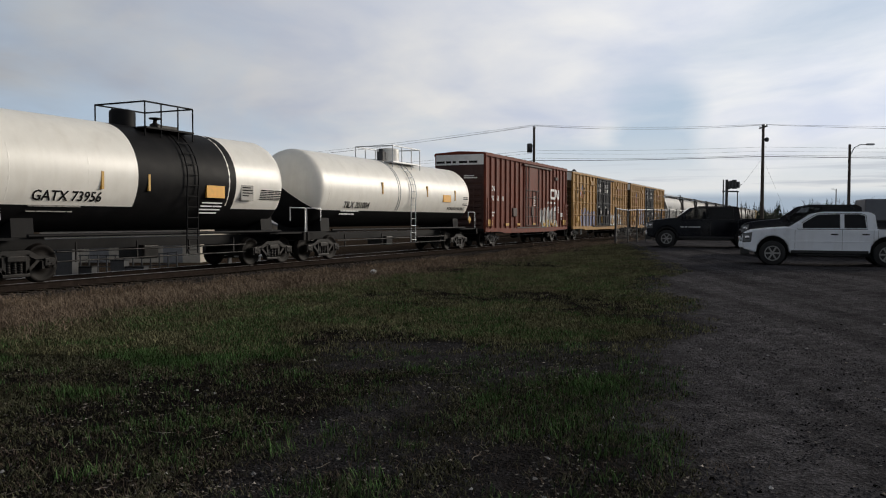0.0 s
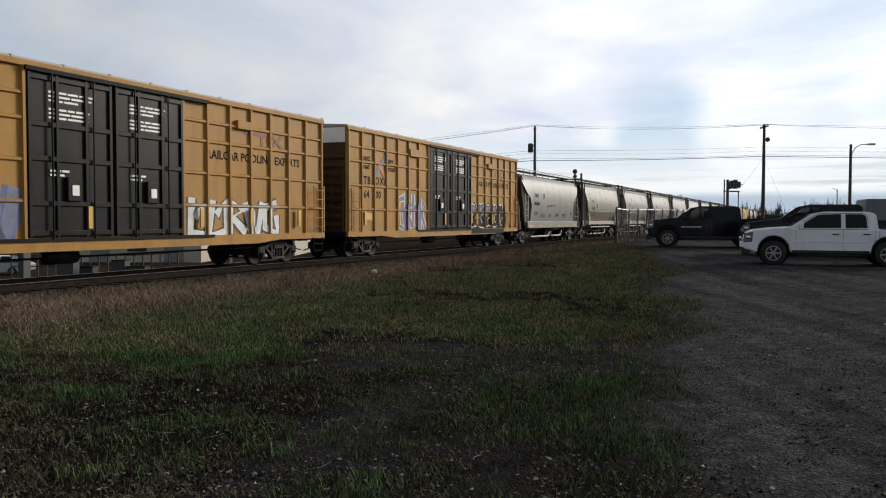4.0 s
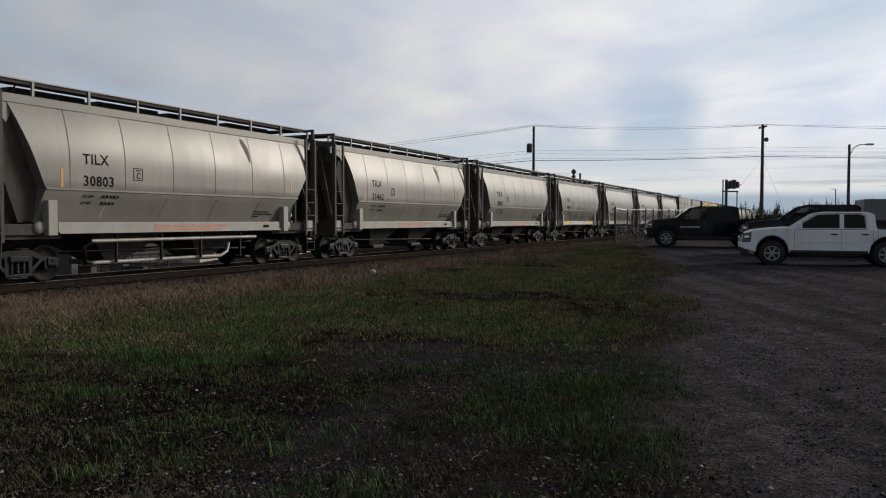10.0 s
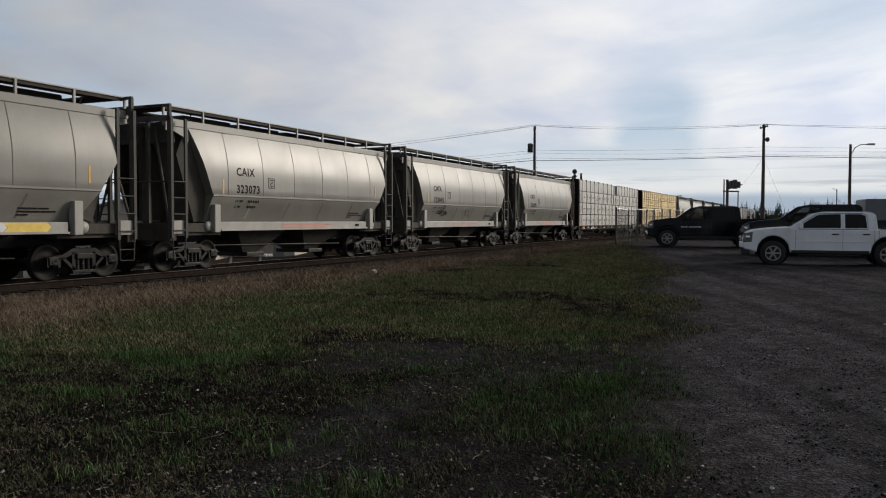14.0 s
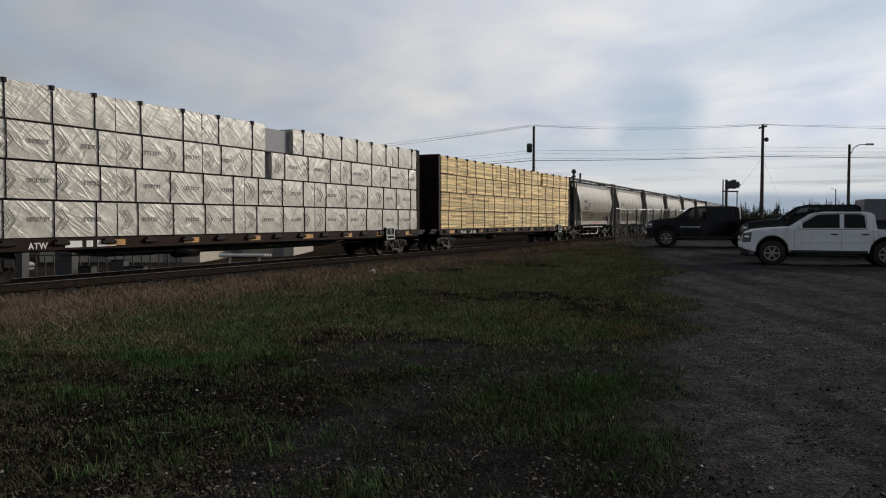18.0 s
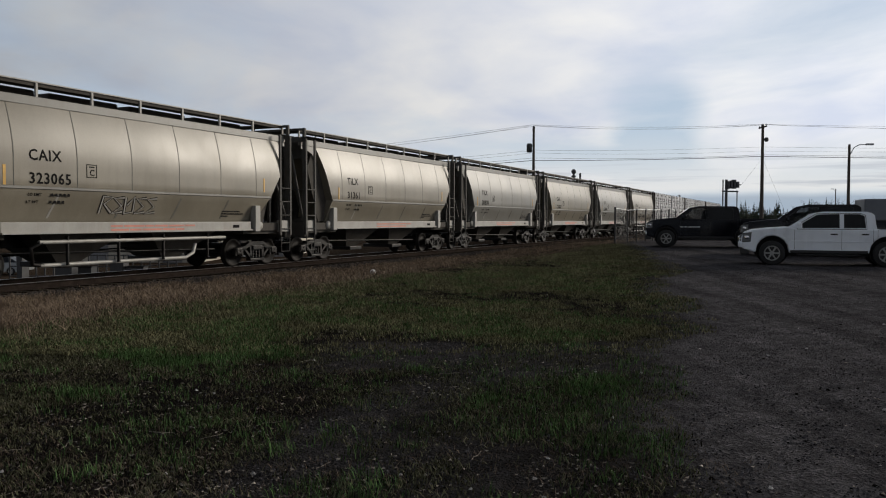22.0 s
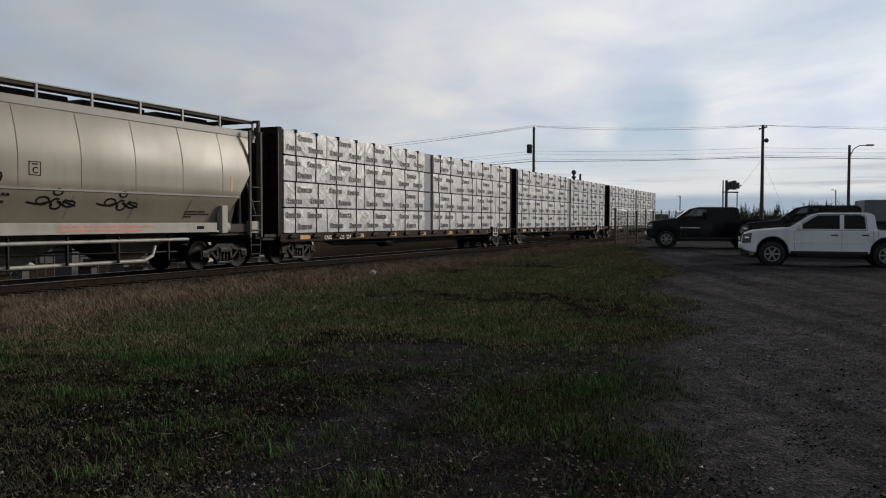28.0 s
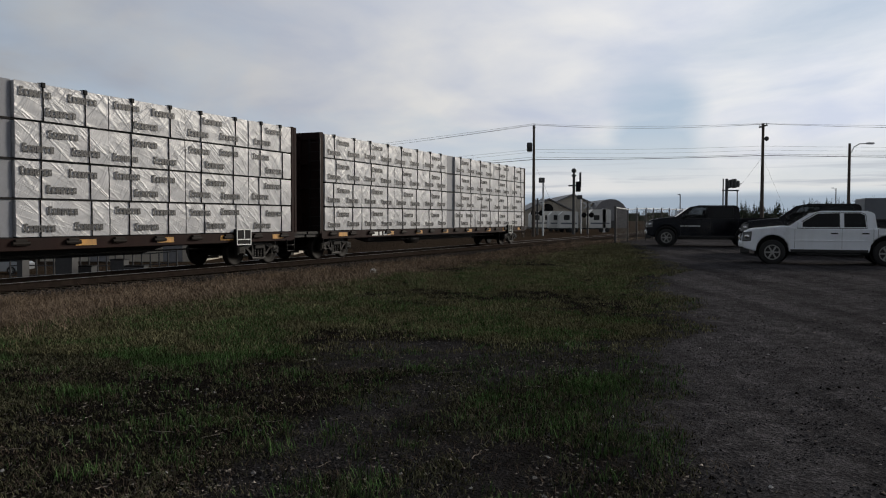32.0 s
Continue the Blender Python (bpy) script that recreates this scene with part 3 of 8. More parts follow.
def ladder(x0, x1, y, z0, z1, rungs, r=0.016, rail=0.03):
    mb = MB()
    for x in (x0, x1):
        mb.box(x - rail, x + rail, y - 0.02, y + 0.02, z0, z1)
    for i in range(rungs):
        z = z0 + (z1 - z0) * (i + 0.5) / rungs
        mb.tube([(x0, y - 0.03, z), (x1, y - 0.03, z)], r, 6)
    return mb


def stirrup(x0, x1, y, z0, z1):
    return MB().tube([(x0, y, z1), (x0 + 0.03, y, z0), (x1 - 0.03, y, z0), (x1, y, z1)], 0.018, 6).tube([(x0 + 0.02, y, (z0 + z1) / 2), (x1 - 0.02, y, (z0 + z1) / 2)], 0.014, 6)


def blob(rng, cx, cz, rx, rz, n=14, rough=0.3):
    return [(cx + rx * math.cos(2 * math.pi * k / n) * (1 + rng.uniform(-rough, rough)), cz + rz * math.sin(2 * math.pi * k / n) * (1 + rng.uniform(-rough, rough))) for k in range(n)]


def ribbon(mb, path, width, y, thick=0.002):
    """A flat painted stroke along (x, z) points on a side facing -y."""
    n = len(path)
    left, right = [], []
    for i, (x, z) in enumerate(path):
        a, c = path[max(0, i - 1)], path[min(n - 1, i + 1)]
        d = Vector((c[0] - a[0], c[1] - a[1])).normalized()
        left.append((x - d.y * width / 2, z + d.x * width / 2))
        right.append((x + d.y * width / 2, z - d.x * width / 2))
    vs = [(x, y, z) for x, z in left] + [(x, y, z) for x, z in right] + [(x, y + thick, z) for x, z in left] + [(x, y + thick, z) for x, z in right]
    fs = [(i, i + 1, n + i + 1, n + i) for i in range(n - 1)]
    fs += [(i, i + 1, 2 * n + i + 1, 2 * n + i) for i in range(n - 1)] + [(n + i, n + i + 1, 3 * n + i + 1, 3 * n + i) for i in range(n - 1)]
    fs += [(0, n, 3 * n, 2 * n), (n - 1, 2 * n - 1, 4 * n - 1, 3 * n - 1)]
    mb.add(vs, fs)


def graffiti(car, x0, x1, z0, z1, y, seed, fill, edge, n=5, cloud=None):
    """Sprayed angular letters that cannot be read: wide pale strokes under narrower filled ones."""
    rng = random.Random(seed)
    back, front, fog = MB(), MB(), MB()
    w, h = (x1 - x0) / n, z1 - z0
    sw = min(0.34 * w, 0.30 * h)
    for i in range(n):
        a = x0 + i * w
        shape = rng.choice([[(0.1, 0), (0.2, 1), (0.9, 0.75), (0.3, 0.5), (0.95, 0.05)], [(0.9, 0.95), (0.15, 0.8), (0.1, 0.15), (0.95, 0.05), (0.8, 0.5)], [(0.05, 0.95), (0.35, 0.05), (0.55, 0.6), (0.75, 0.0), (0.95, 0.95)],
                            [(0.1, 0.05), (0.45, 1), (0.9, 0.0), (0.3, 0.4)], [(0.15, 1), (0.1, 0.05), (0.9, 0.1), (0.85, 0.9), (0.4, 0.55)], [(0.9, 0.9), (0.2, 0.95), (0.75, 0.5), (0.85, 0.1), (0.1, 0.05)]])
        p = [(a + (q + rng.uniform(-0.08, 0.08)) * w, z0 + (r + rng.uniform(-0.07, 0.07)) * h) for q, r in shape]
        ribbon(back, p, sw * 1.55, y - 0.0045 - 0.0004 * i)
        ribbon(front, p, sw, y - 0.0085 - 0.0004 * i)
    if cloud:
        for k in range(3):
            fog.prism(blob(rng, x0 + (k + 0.5) * (x1 - x0) / 3, (z0 + z1) / 2 - 0.05 * h, (x1 - x0) / 5, h * 0.52, 26, 0.12), y - 0.0012 - 0.0006 * k, y)
        part("graffiti", fog, cloud, car, "sprayed background patch")
    part("graffiti", back, edge, car, "sprayed outline")
    part("graffiti", front, fill, car, "sprayed filled letters")


def add_car(name, label, category, s0):
    car = thing(name, label, category, "freight train")
    CARS.append((car, s0))
    car.matrix_world = on_track(s0 + travel(0))
    return car


# ---- covered hoppers
HL = 13.0


def hopper_width(z):
    """Half the width of the rounded body at height z."""
    if z > 4.3:
        return 1.18
    if z > 2.25:
        q = (z - 2.25) / 2.05
        return 1.53 - 0.30 * max(0, q - 0.35) ** 1.6 * 1.9
    return 1.53 - 0.35 * (2.25 - z)


SEAMS = (2.40, 4.13, 5.87, 7.62, 9.38, 11.08)


def panel_bulge(x, z):
    """How far a side panel stands out between its weld seams."""
    edges = (0.6,) + SEAMS + (12.8,)
    for k, (a, b) in enumerate(zip(edges, edges[1:])):
        if a <= x <= b:
            return (0.010 + 0.008 * math.sin(k * 2.7)) * math.sin(math.pi * (x - a) / (b - a)) * (0.4 + 0.6 * math.sin(1.5 * z + k)) * smooth_step((z - 2.3) / 0.5)
    return 0.0


def smooth_step(q):
    q = min(1, max(0, q))
    return q * q * (3 - 2 * q)


def hopper_ends(z):
    return 0.92 + max(0, 4.2 - max(z, 2.25)) * 0.41 - max(0, 2.25 - z) * 0.2, HL - 0.42 - max(0, 4.2 - z) * 0.12 - max(0, 3.1 - z) * 0.6


def corner_ladder(x0, x1, y):
    mb = MB()
    for x in (x0, x1):
        mb.box(x - 0.045, x + 0.045, y - 0.03, y + 0.03, 1.0, 4.40)
    for i in range(4):
        mb.tube([(x0, y - 0.03, 1.22 + 0.46 * i), (x1, y - 0.03, 1.22 + 0.46 * i)], 0.018, 6)
    return mb


def hopper_template():
    car = thing("covered_hopper", "", "rail car")
    zs = [1.45, 1.7, 2.0, 2.25, 2.5, 2.75, 3.0, 3.25, 3.5, 3.75, 3.95, 4.1, 4.2, 4.3]
    mb = MB()
    nx = 48
    vs, fs = [], []
    for z in zs:
        a, b = hopper_ends(z)
        w = hopper_width(z)
        row = [a + (b - a) * i / nx for i in range(nx + 1)]
        vs += [(x, -w - panel_bulge(x, z), z) for x in row] + [(x, w, z) for x in row[::-1]]
    n = 2 * (nx + 1)
    for i in range(len(zs) - 1):
        fs += [(i * n + k, i * n + (k + 1) % n, (i + 1) * n + (k + 1) % n, (i + 1) * n + k) for k in range(n) if k not in (nx, n - 1)]
    mb.add(vs, fs, True)
    fs = [(i * n + k, i * n + (k + 1) % n, (i + 1) * n + (k + 1) % n, (i + 1) * n + k) for i in range(len(zs) - 1) for k in (nx, n - 1)]
    mb.add(vs, fs)
    top = (len(zs) - 1) * n
    mb.add(vs[top:], [tuple(range(n))])
    part("body", mb, M["hopper"], car, "cream-grey rounded hopper body")
    # weld seams, crease and top chord
    for x in SEAMS:
        for s in (-1, 1):
            sm = MB()
            col = [(x, s * (hopper_width(z) + 0.004), z) for z in zs[3:-1] if hopper_ends(z)[0] < x < hopper_ends(z)[1]]
            vs = [(p[0] + dx, p[1] + s * dy, p[2]) for p in col for dx, dy in ((-0.016, -0.003), (-0.01, 0.001), (0.01, 0.001), (0.016, -0.003))]
            sm.add(vs, [(k * 4 + j, k * 4 + j + 1, k * 4 + j + 5, k * 4 + j + 4) for k in range(len(col) - 1) for j in range(3)], True)
            part("seam", sm, M["seam"], car)
    for s in (-1, 1):
        a, b = hopper_ends(2.25)
        part("crease", MB().prism([(s * 1.50, 2.21), (s * 1.552, 2.235), (s * 1.552, 2.275), (s * 1.50, 2.32)], a, b, "yz"), M["hopper"], car)
        part("top_chord", MB().box(0.02, HL - 0.02, *sorted((s * 1.16, s * 1.30)), 4.18, 4.40, 0.02), M["hopper"], car)
        part("side_sill", MB().box(2.1, HL - 2.1, *sorted((s * 1.36, s * 1.46)), 1.20, 1.46, 0.015).box(2.1, HL - 2.1, *sorted((s * 1.40, s * 1.52)), 1.18, 1.225), M["hopperlight"], car, "pale side sill")
        for x in (1.75, HL - 2.0):
            part("jacking_pad", MB().box(x, x + 0.26, *sorted((s * 1.34, s * 1.56)), 1.14, 1.98, 0.02), M["hopperlight"], car, "pale upright bolster plate")
        for x in (0.0, HL - 2.0):
            part("end_sill_side", MB().box(x, x + 2.0, *sorted((s * 1.30, s * 1.40)), 1.16, 1.42, 0.01), M["hopperend"], car)
        for x0, x1 in ((0.0, 0.62), (HL - 0.62, HL)):
            part("ladder", corner_ladder(x0 + 0.03, x1 - 0.03, s * 1.5), M["hopperpost"], car, "grimy corner ladder in shade-darkened grey")
            part("stirrup", stirrup(x0 + 0.05, x1 - 0.05, s * 1.5, 0.45, 1.02), M["hopperpost"], car)
            part("corner_plate", MB().box(x0 + 0.02, x0 + 0.6, *sorted((s * 1.36, s * 1.47)), 1.12, 1.50, 0.01), M["hopperlight"], car)
    # slanting braces on the lower panel
    for i in range(4):
        x = 3.4 + i * 2.05
        for s in (-1, 1):
            vs = [(x, s * 1.290, 1.55), (x + 0.06, s * 1.290, 1.55), (x + 0.26, s * 1.489, 2.12), (x + 0.20, s * 1.489, 2.12)]
            part("patch_strip", MB().add(vs + [(p[0], p[1] - s * 0.06, p[2]) for p in vs], [(0, 1, 2, 3), (7, 6, 5, 4), (0, 4, 5, 1), (1, 5, 6, 2), (2, 6, 7, 3), (3, 7, 4, 0)]), M["seam"] if i else M["hopperlight"], car)
    # ends: posts, braces, gussets, sill; the dark greys carry painted shade
    for e in (0, 1):
        fx = (lambda x: x) if e == 0 else (lambda x: HL - x)
        fr = MB()
        for y in (-1.42, -0.62, 0.62, 1.42):
            fr.box(*sorted((fx(0.0), fx(0.09))), y - 0.05, y + 0.05, 1.2, 4.72 if abs(y) > 1 else 4.4)
        fr.box(*sorted((fx(0.0), fx(0.1))), -1.47, 1.47, 4.30, 4.46)
        fr.tube([(fx(0.05), -1.35, 1.5), (fx(0.3), -0.62, 4.2)], 0.045, 6).tube([(fx(0.05), 1.35, 1.5), (fx(0.3), 0.62, 4.2)], 0.045, 6)
        fr.tube([(fx(0.0), -1.42, 2.6), (fx(0.0), 1.42, 2.6)], 0.02, 6)
        part("end_frame", fr, M["hopperpost"], car, "grimy end posts and braces in shade-darkened grey")
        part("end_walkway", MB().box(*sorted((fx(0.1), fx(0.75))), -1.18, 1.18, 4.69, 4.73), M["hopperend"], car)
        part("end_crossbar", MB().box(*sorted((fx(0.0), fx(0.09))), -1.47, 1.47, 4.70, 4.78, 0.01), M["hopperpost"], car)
        part("end_shield", MB().box(*sorted((fx(0.5), fx(0.54))), -1.15, 1.15, 3.75, 4.36), M["hopperpost"], car, "grimy flat end sheet under the roof, darkened with painted shade")
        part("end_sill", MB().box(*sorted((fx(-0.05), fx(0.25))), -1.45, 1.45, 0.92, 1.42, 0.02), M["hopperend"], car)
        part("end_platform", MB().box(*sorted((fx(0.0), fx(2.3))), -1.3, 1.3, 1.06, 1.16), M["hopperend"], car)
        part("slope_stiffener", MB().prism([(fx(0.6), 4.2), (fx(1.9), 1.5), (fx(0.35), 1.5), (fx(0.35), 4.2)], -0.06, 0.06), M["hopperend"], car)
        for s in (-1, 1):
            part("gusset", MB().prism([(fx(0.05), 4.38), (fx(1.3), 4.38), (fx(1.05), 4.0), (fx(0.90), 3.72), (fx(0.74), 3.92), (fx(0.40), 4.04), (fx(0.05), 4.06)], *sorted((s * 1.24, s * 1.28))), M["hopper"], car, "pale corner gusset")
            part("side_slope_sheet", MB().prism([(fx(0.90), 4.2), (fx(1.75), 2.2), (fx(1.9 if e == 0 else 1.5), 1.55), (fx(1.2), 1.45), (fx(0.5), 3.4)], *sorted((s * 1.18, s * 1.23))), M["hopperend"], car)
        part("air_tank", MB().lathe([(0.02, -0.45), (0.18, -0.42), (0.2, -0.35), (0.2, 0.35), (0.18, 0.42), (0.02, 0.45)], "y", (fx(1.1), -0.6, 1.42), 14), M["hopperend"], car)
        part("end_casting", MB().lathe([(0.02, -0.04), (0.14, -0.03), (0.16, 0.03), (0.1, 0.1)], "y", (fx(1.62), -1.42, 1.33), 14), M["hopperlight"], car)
    # running boards, hatches
    for s in (-1, 1):
        part("running_board", MB().box(0.0, HL, *sorted((s * 0.5, s * 1.2)), 4.72, 4.76), M["hopperend"], car)
        # thin pale strip paints the light caught along the board's edge
        part("board_edge", MB().box(0.0, HL, *sorted((s * 1.2, s * 1.23)), 4.745, 4.775), M["hopperlight"], car)
        part("board_web", MB().box(0.1, HL - 0.1, *sorted((s * 1.17, s * 1.195)), 4.66, 4.744), M["hopperend"], car)
        [part("board_strut", MB().tube([(x, s * 0.9, 4.4), (x, s * 1.15, 4.72)], 0.02, 5), M["hopperend"], car) for x in (1.3, HL - 1.3)]
        for i in range(9):
            x = 0.05 + (HL - 0.1) * i / 8
            part("rail_post", MB().box(x - 0.03, x + 0.03, *sorted((s * 1.17, s * 1.225)), 4.38, 4.745), M["hopperlight"], car)
    for i in range(4):
        x = 1.6 + i * 2.6
        part("hatch", MB().box(x, x + 2.2, -0.5, 0.5, 4.3, 4.69, 0.05), M["hopperend"], car, "dark grimy roof hatch cover")
    # bays below, in the end grey with shade painted in
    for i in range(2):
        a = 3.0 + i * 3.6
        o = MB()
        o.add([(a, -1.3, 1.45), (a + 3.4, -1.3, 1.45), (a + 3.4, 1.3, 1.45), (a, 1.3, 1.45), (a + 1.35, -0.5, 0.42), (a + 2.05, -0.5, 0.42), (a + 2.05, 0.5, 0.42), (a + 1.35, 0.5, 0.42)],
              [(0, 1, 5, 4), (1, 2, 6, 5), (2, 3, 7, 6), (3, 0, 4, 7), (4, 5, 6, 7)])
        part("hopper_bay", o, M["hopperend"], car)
        part("outlet_gate", MB().box(a + 1.25, a + 2.15, -0.75, 0.75, 0.30, 0.44, 0.02), M["truck"], car)
    part("centre_sill", MB().box(0.1, HL - 0.1, -0.2, 0.2, 0.82, 1.1), M["truck"], car)
    part("brake_rod", MB().tube([(2.5, -0.7, 0.72), (10.0, -0.7, 0.6)], 0.03, 6).tube([(3.5, 0.5, 0.6), (8, 0.5, 0.7)], 0.025, 6), M["truck"], car)
    add_trucks(car, (1.32, HL - 1.32))
    add_couplers(car, HL)
    return car


def discharge_pipes(car):
    p = MB().tube([(3.2, -1.30, 0.98), (9.8, -1.30, 0.98)], 0.05, 10)
    p.tube([(3.3, -1.20, 0.42), (8.2, -1.20, 0.42), (8.5, -1.20, 0.55), (8.7, -1.1, 0.8)], 0.05, 10)
    part("discharge_pipe", p, M["pipe"], car, "pale grey unloading pipe")
    for x in (4.0, 5.6, 7.2, 9.0):
        part("pipe_hanger", MB().box(x - 0.02, x + 0.02, -1.34, -1.26, 0.4, 1.12), M["truck"], car)
    h = MB()
    h.tube([(3.3, -1.30, 0.98), (3.0, -1.28, 0.85), (3.1, -1.2, 0.45), (3.4, -1.2, 0.42)], 0.05, 8)
    part("hose", h, M["truck"], car)


def soot_streak(car):
    soot = [(9.0, 9.1, 4.08), (8.98, 9.22, 3.95), (9.06, 9.30, 3.8), (9.14, 9.33, 3.65), (9.2, 9.34, 3.5), (9.27, 9.32, 3.35)]
    vs = [(x, -hopper_width(z) - 0.004, z) for a, b, z in soot for x in (a, b)]
    part("soot_streak", MB().add(vs + [(x, y + 0.01, z) for x, y, z in vs], [(2 * q, 2 * q + 1, 2 * q + 3, 2 * q + 2) for q in range(5)] + [(12 + 2 * q, 14 + 2 * q, 15 + 2 * q, 13 + 2 * q) for q in range(5)]), M["seam"], car, "dark soot streak")


def dress_hopper(car, mark, number, boxed="C"):
    def face(z):
        return -hopper_width(z) - 0.006
    letters(mark, 0.36, M["dark"], car, 2.78, 2.90, -1.537, spacing=1.1, tilt=-4)
    letters(number, 0.36, M["dark"], car, 2.78, 2.36, face(2.6), spacing=1.1)
    letters("LD LMT", 0.10, M["dark"], car, 2.78, 2.07, -1.475, tilt=19, spacing=1.1)
    letters("LT WT", 0.10, M["dark"], car, 2.78, 1.90, -1.416, tilt=19, spacing=1.1)
    bars(car, M["dark"], 3.40, 2.14, -1.496, [(0.06, 0.06, 0.06, 0.06, 0.06)], 0.07, 0.1, tilt=0.35)
    bars(car, M["dark"], 3.40, 1.97, -1.437, [(0.06, 0.06, 0.06, 0.06)], 0.07, 0.1, tilt=0.35)
    for x, z in ((2.13, 2.30), (HL - 1.55, 2.42)):
        part("reflector", MB().box(x, x + 0.07, face(2.5), -1.50, z, z + 0.45), M["reflect"], car, "yellow reflective strip")
    q = MB()
    for a, b, c, d in ((4.40, 4.72, 2.56, 2.58), (4.40, 4.72, 2.87, 2.89), (4.40, 4.42, 2.56, 2.89), (4.70, 4.72, 2.56, 2.89), (4.48, 4.64, 2.81, 2.84)):
        q.box(a, b, face(2.7), -1.50, c, d)
    part("stencil_frame", q, M["dark"], car)
    letters(boxed, 0.22, M["dark"], car, 4.49, 2.61, face(2.7))
    bars(car, M["redtext"], 5.2, 1.38, -1.462, [(0.4, 0.7, 0.3, 0.5, 0.6, 0.4), (0.6, 0.4, 0.7, 0.5, 0.3)], 0.05, 0.05)
    bars(car, M["dark"], 9.6, 1.80, -1.377, [(0.5, 0.3), (0.6, 0.4), (0.3,)], 0.035, 0.04, tilt=0.35)
    bars(car, M["dark"], 10.0, 1.36, -1.462, [(0.3,)], 0.09, 0.04)


HOPPERS = [  # place in the train, mark, number, boxed letter, has pipes
    (-93.9, "TILX", "31474", "C", True), (-79.6, "TILX", "30814", "C", True), (-65.3, "TILX", "30803", "C", True), (-51.0, "TILX", "31462", "C", False),
    (-36.7, "TILX", "30813", "C", False), (-22.4, "TILX", "30809", "E", False), (-8.1, "CAIX", "323073", "C", False), (6.2, "CAIX", "323042", "C", False), (20.5, "CAIX", "323070", "C", False),
    (84.4, "CAIX", "323065", "C", True), (98.3, "TILX", "31361", "C", False), (112.2, "TILX", "30818", "E", False), (126.2, "CAIX", "323067", "C", False), (140.2, "CAIX", "323064", "C", False), (154.2, "TILX", "31459", "C", True)]


def build_hoppers():
    tpl = hopper_template()
    made = []
    for i, (s0, mark, num, bx, pipes) in enumerate(HOPPERS):
        car = tpl if i == len(HOPPERS) - 1 else copy_thing(tpl, Matrix())
        made.append((car, s0, mark, num, bx, pipes))
    cream = None
    for car, s0, mark, num, bx, pipes in made:
        s0 += {"31474": 0.0, "30814": 0.1}.get(num, 0.2)
        if num in ("31474", "31361", "323067", "31459", "323065"):
            for body in [c for c in car.children if c.name.split(".")[0] == "body"]:
                if cream is None:
                    cream = body.data.copy()
                    cream.materials[0] = M["hoppercream"]
                body.data = cream
        if num in ("30803", "31462", "30814"):
            soot_streak(car)
        lab = "cream-grey covered hopper car with grimy shade-darkened ends on rails"
        if num == "30809":
            lab = "cream-grey covered hopper car with yellow and white graffiti"
        elif num in ("323065", "31459", "323042"):
            lab = "cream-grey covered hopper car with small black graffiti tags"
        tagged(car, lab, "rail car", "freight train")
        CARS.append((car, s0))
        car.matrix_world = on_track(s0 + travel(0))
        if pipes:
            discharge_pipes(car)
        dress_hopper(car, mark, num, bx)
        if num == "30809":
            for x0, x1, m in ((2.15, 3.95, M["gyellow"]), (3.95, 9.15, M["pale"]), (9.15, 10.3, M["gyellow"])):
                part("graffiti", MB().prism([(x0, 1.45), (x1, 1.45), (x1 + 0.12, 1.34), (x1, 1.235), (x0 + 0.02, 1.235), (x0 + 0.14, 1.34)], -1.468, -1.455), m, car, "sprayed patch on the sill")
            rng = random.Random(6)
            for k in range(7):
                x = 4.0 + 0.72 * k
                st = MB()
                ribbon(st, [(x + rng.uniform(0, 0.1), 1.44), (x + rng.uniform(0, 0.25), 1.35), (x + rng.uniform(-0.05, 0.3), 1.24)], 0.05, -1.472, 0.003)
                part("graffiti", st, M["gdark"], car, "dark sprayed stroke")
                # faded loop letters, an arch on the belt and a bowl on the lower panel
                arch, bowl = MB(), MB()
                top, wide = rng.uniform(0.10, 0.42), rng.uniform(0.5, 1.0)
                ribbon(arch, [(x + wide * q / 8 + rng.uniform(-0.03, 0.03), 2.29 + top * math.sin(math.pi * q / 8) ** 0.7) for q in range(9)], 0.035, -1.542, 0.010)
                part("graffiti", arch, M["seam"], car, "faded dark arch of a sprayed letter")
                lean, deep = rng.uniform(-0.2, 0.25), rng.uniform(0.38, 0.5)
                ribbon(bowl, [(0.05 + lean * r + 0.62 * u, -deep * r) for u, r in ((0.0, -0.45), (-0.05, 0.1), (0.1, 0.75), (0.4, 1.0), (0.75, 0.6), (0.6, 0.1), (0.3, 0.3), (0.45, 0.8), (0.95, 1.05))], 0.04 if k % 3 else 0.06, -0.008, 0.004)
                low = part("graffiti", bowl, M["gdark"] if k in (0, 2, 5) else M["seam"], car, "dark sprayed letter stroke")
                low.matrix_basis = pose(x, -hopper_width(2.0), 2.0, 19.3, 0, 0)
        if num in ("323065", "31459", "323042"):
            for x, z, wide, n, heavy in {"323065": ((4.9, 1.90, 1.9, 5, 1),), "31459": ((4.7, 1.92, 1.0, 3, 0), (6.7, 1.92, 1.0, 3, 0)), "323042": ((3.6, 1.85, 0.9, 3, 0), (6.6, 1.85, 0.9, 3, 1))}[num]:
                spray_tag(car, x, z, wide, n, heavy)


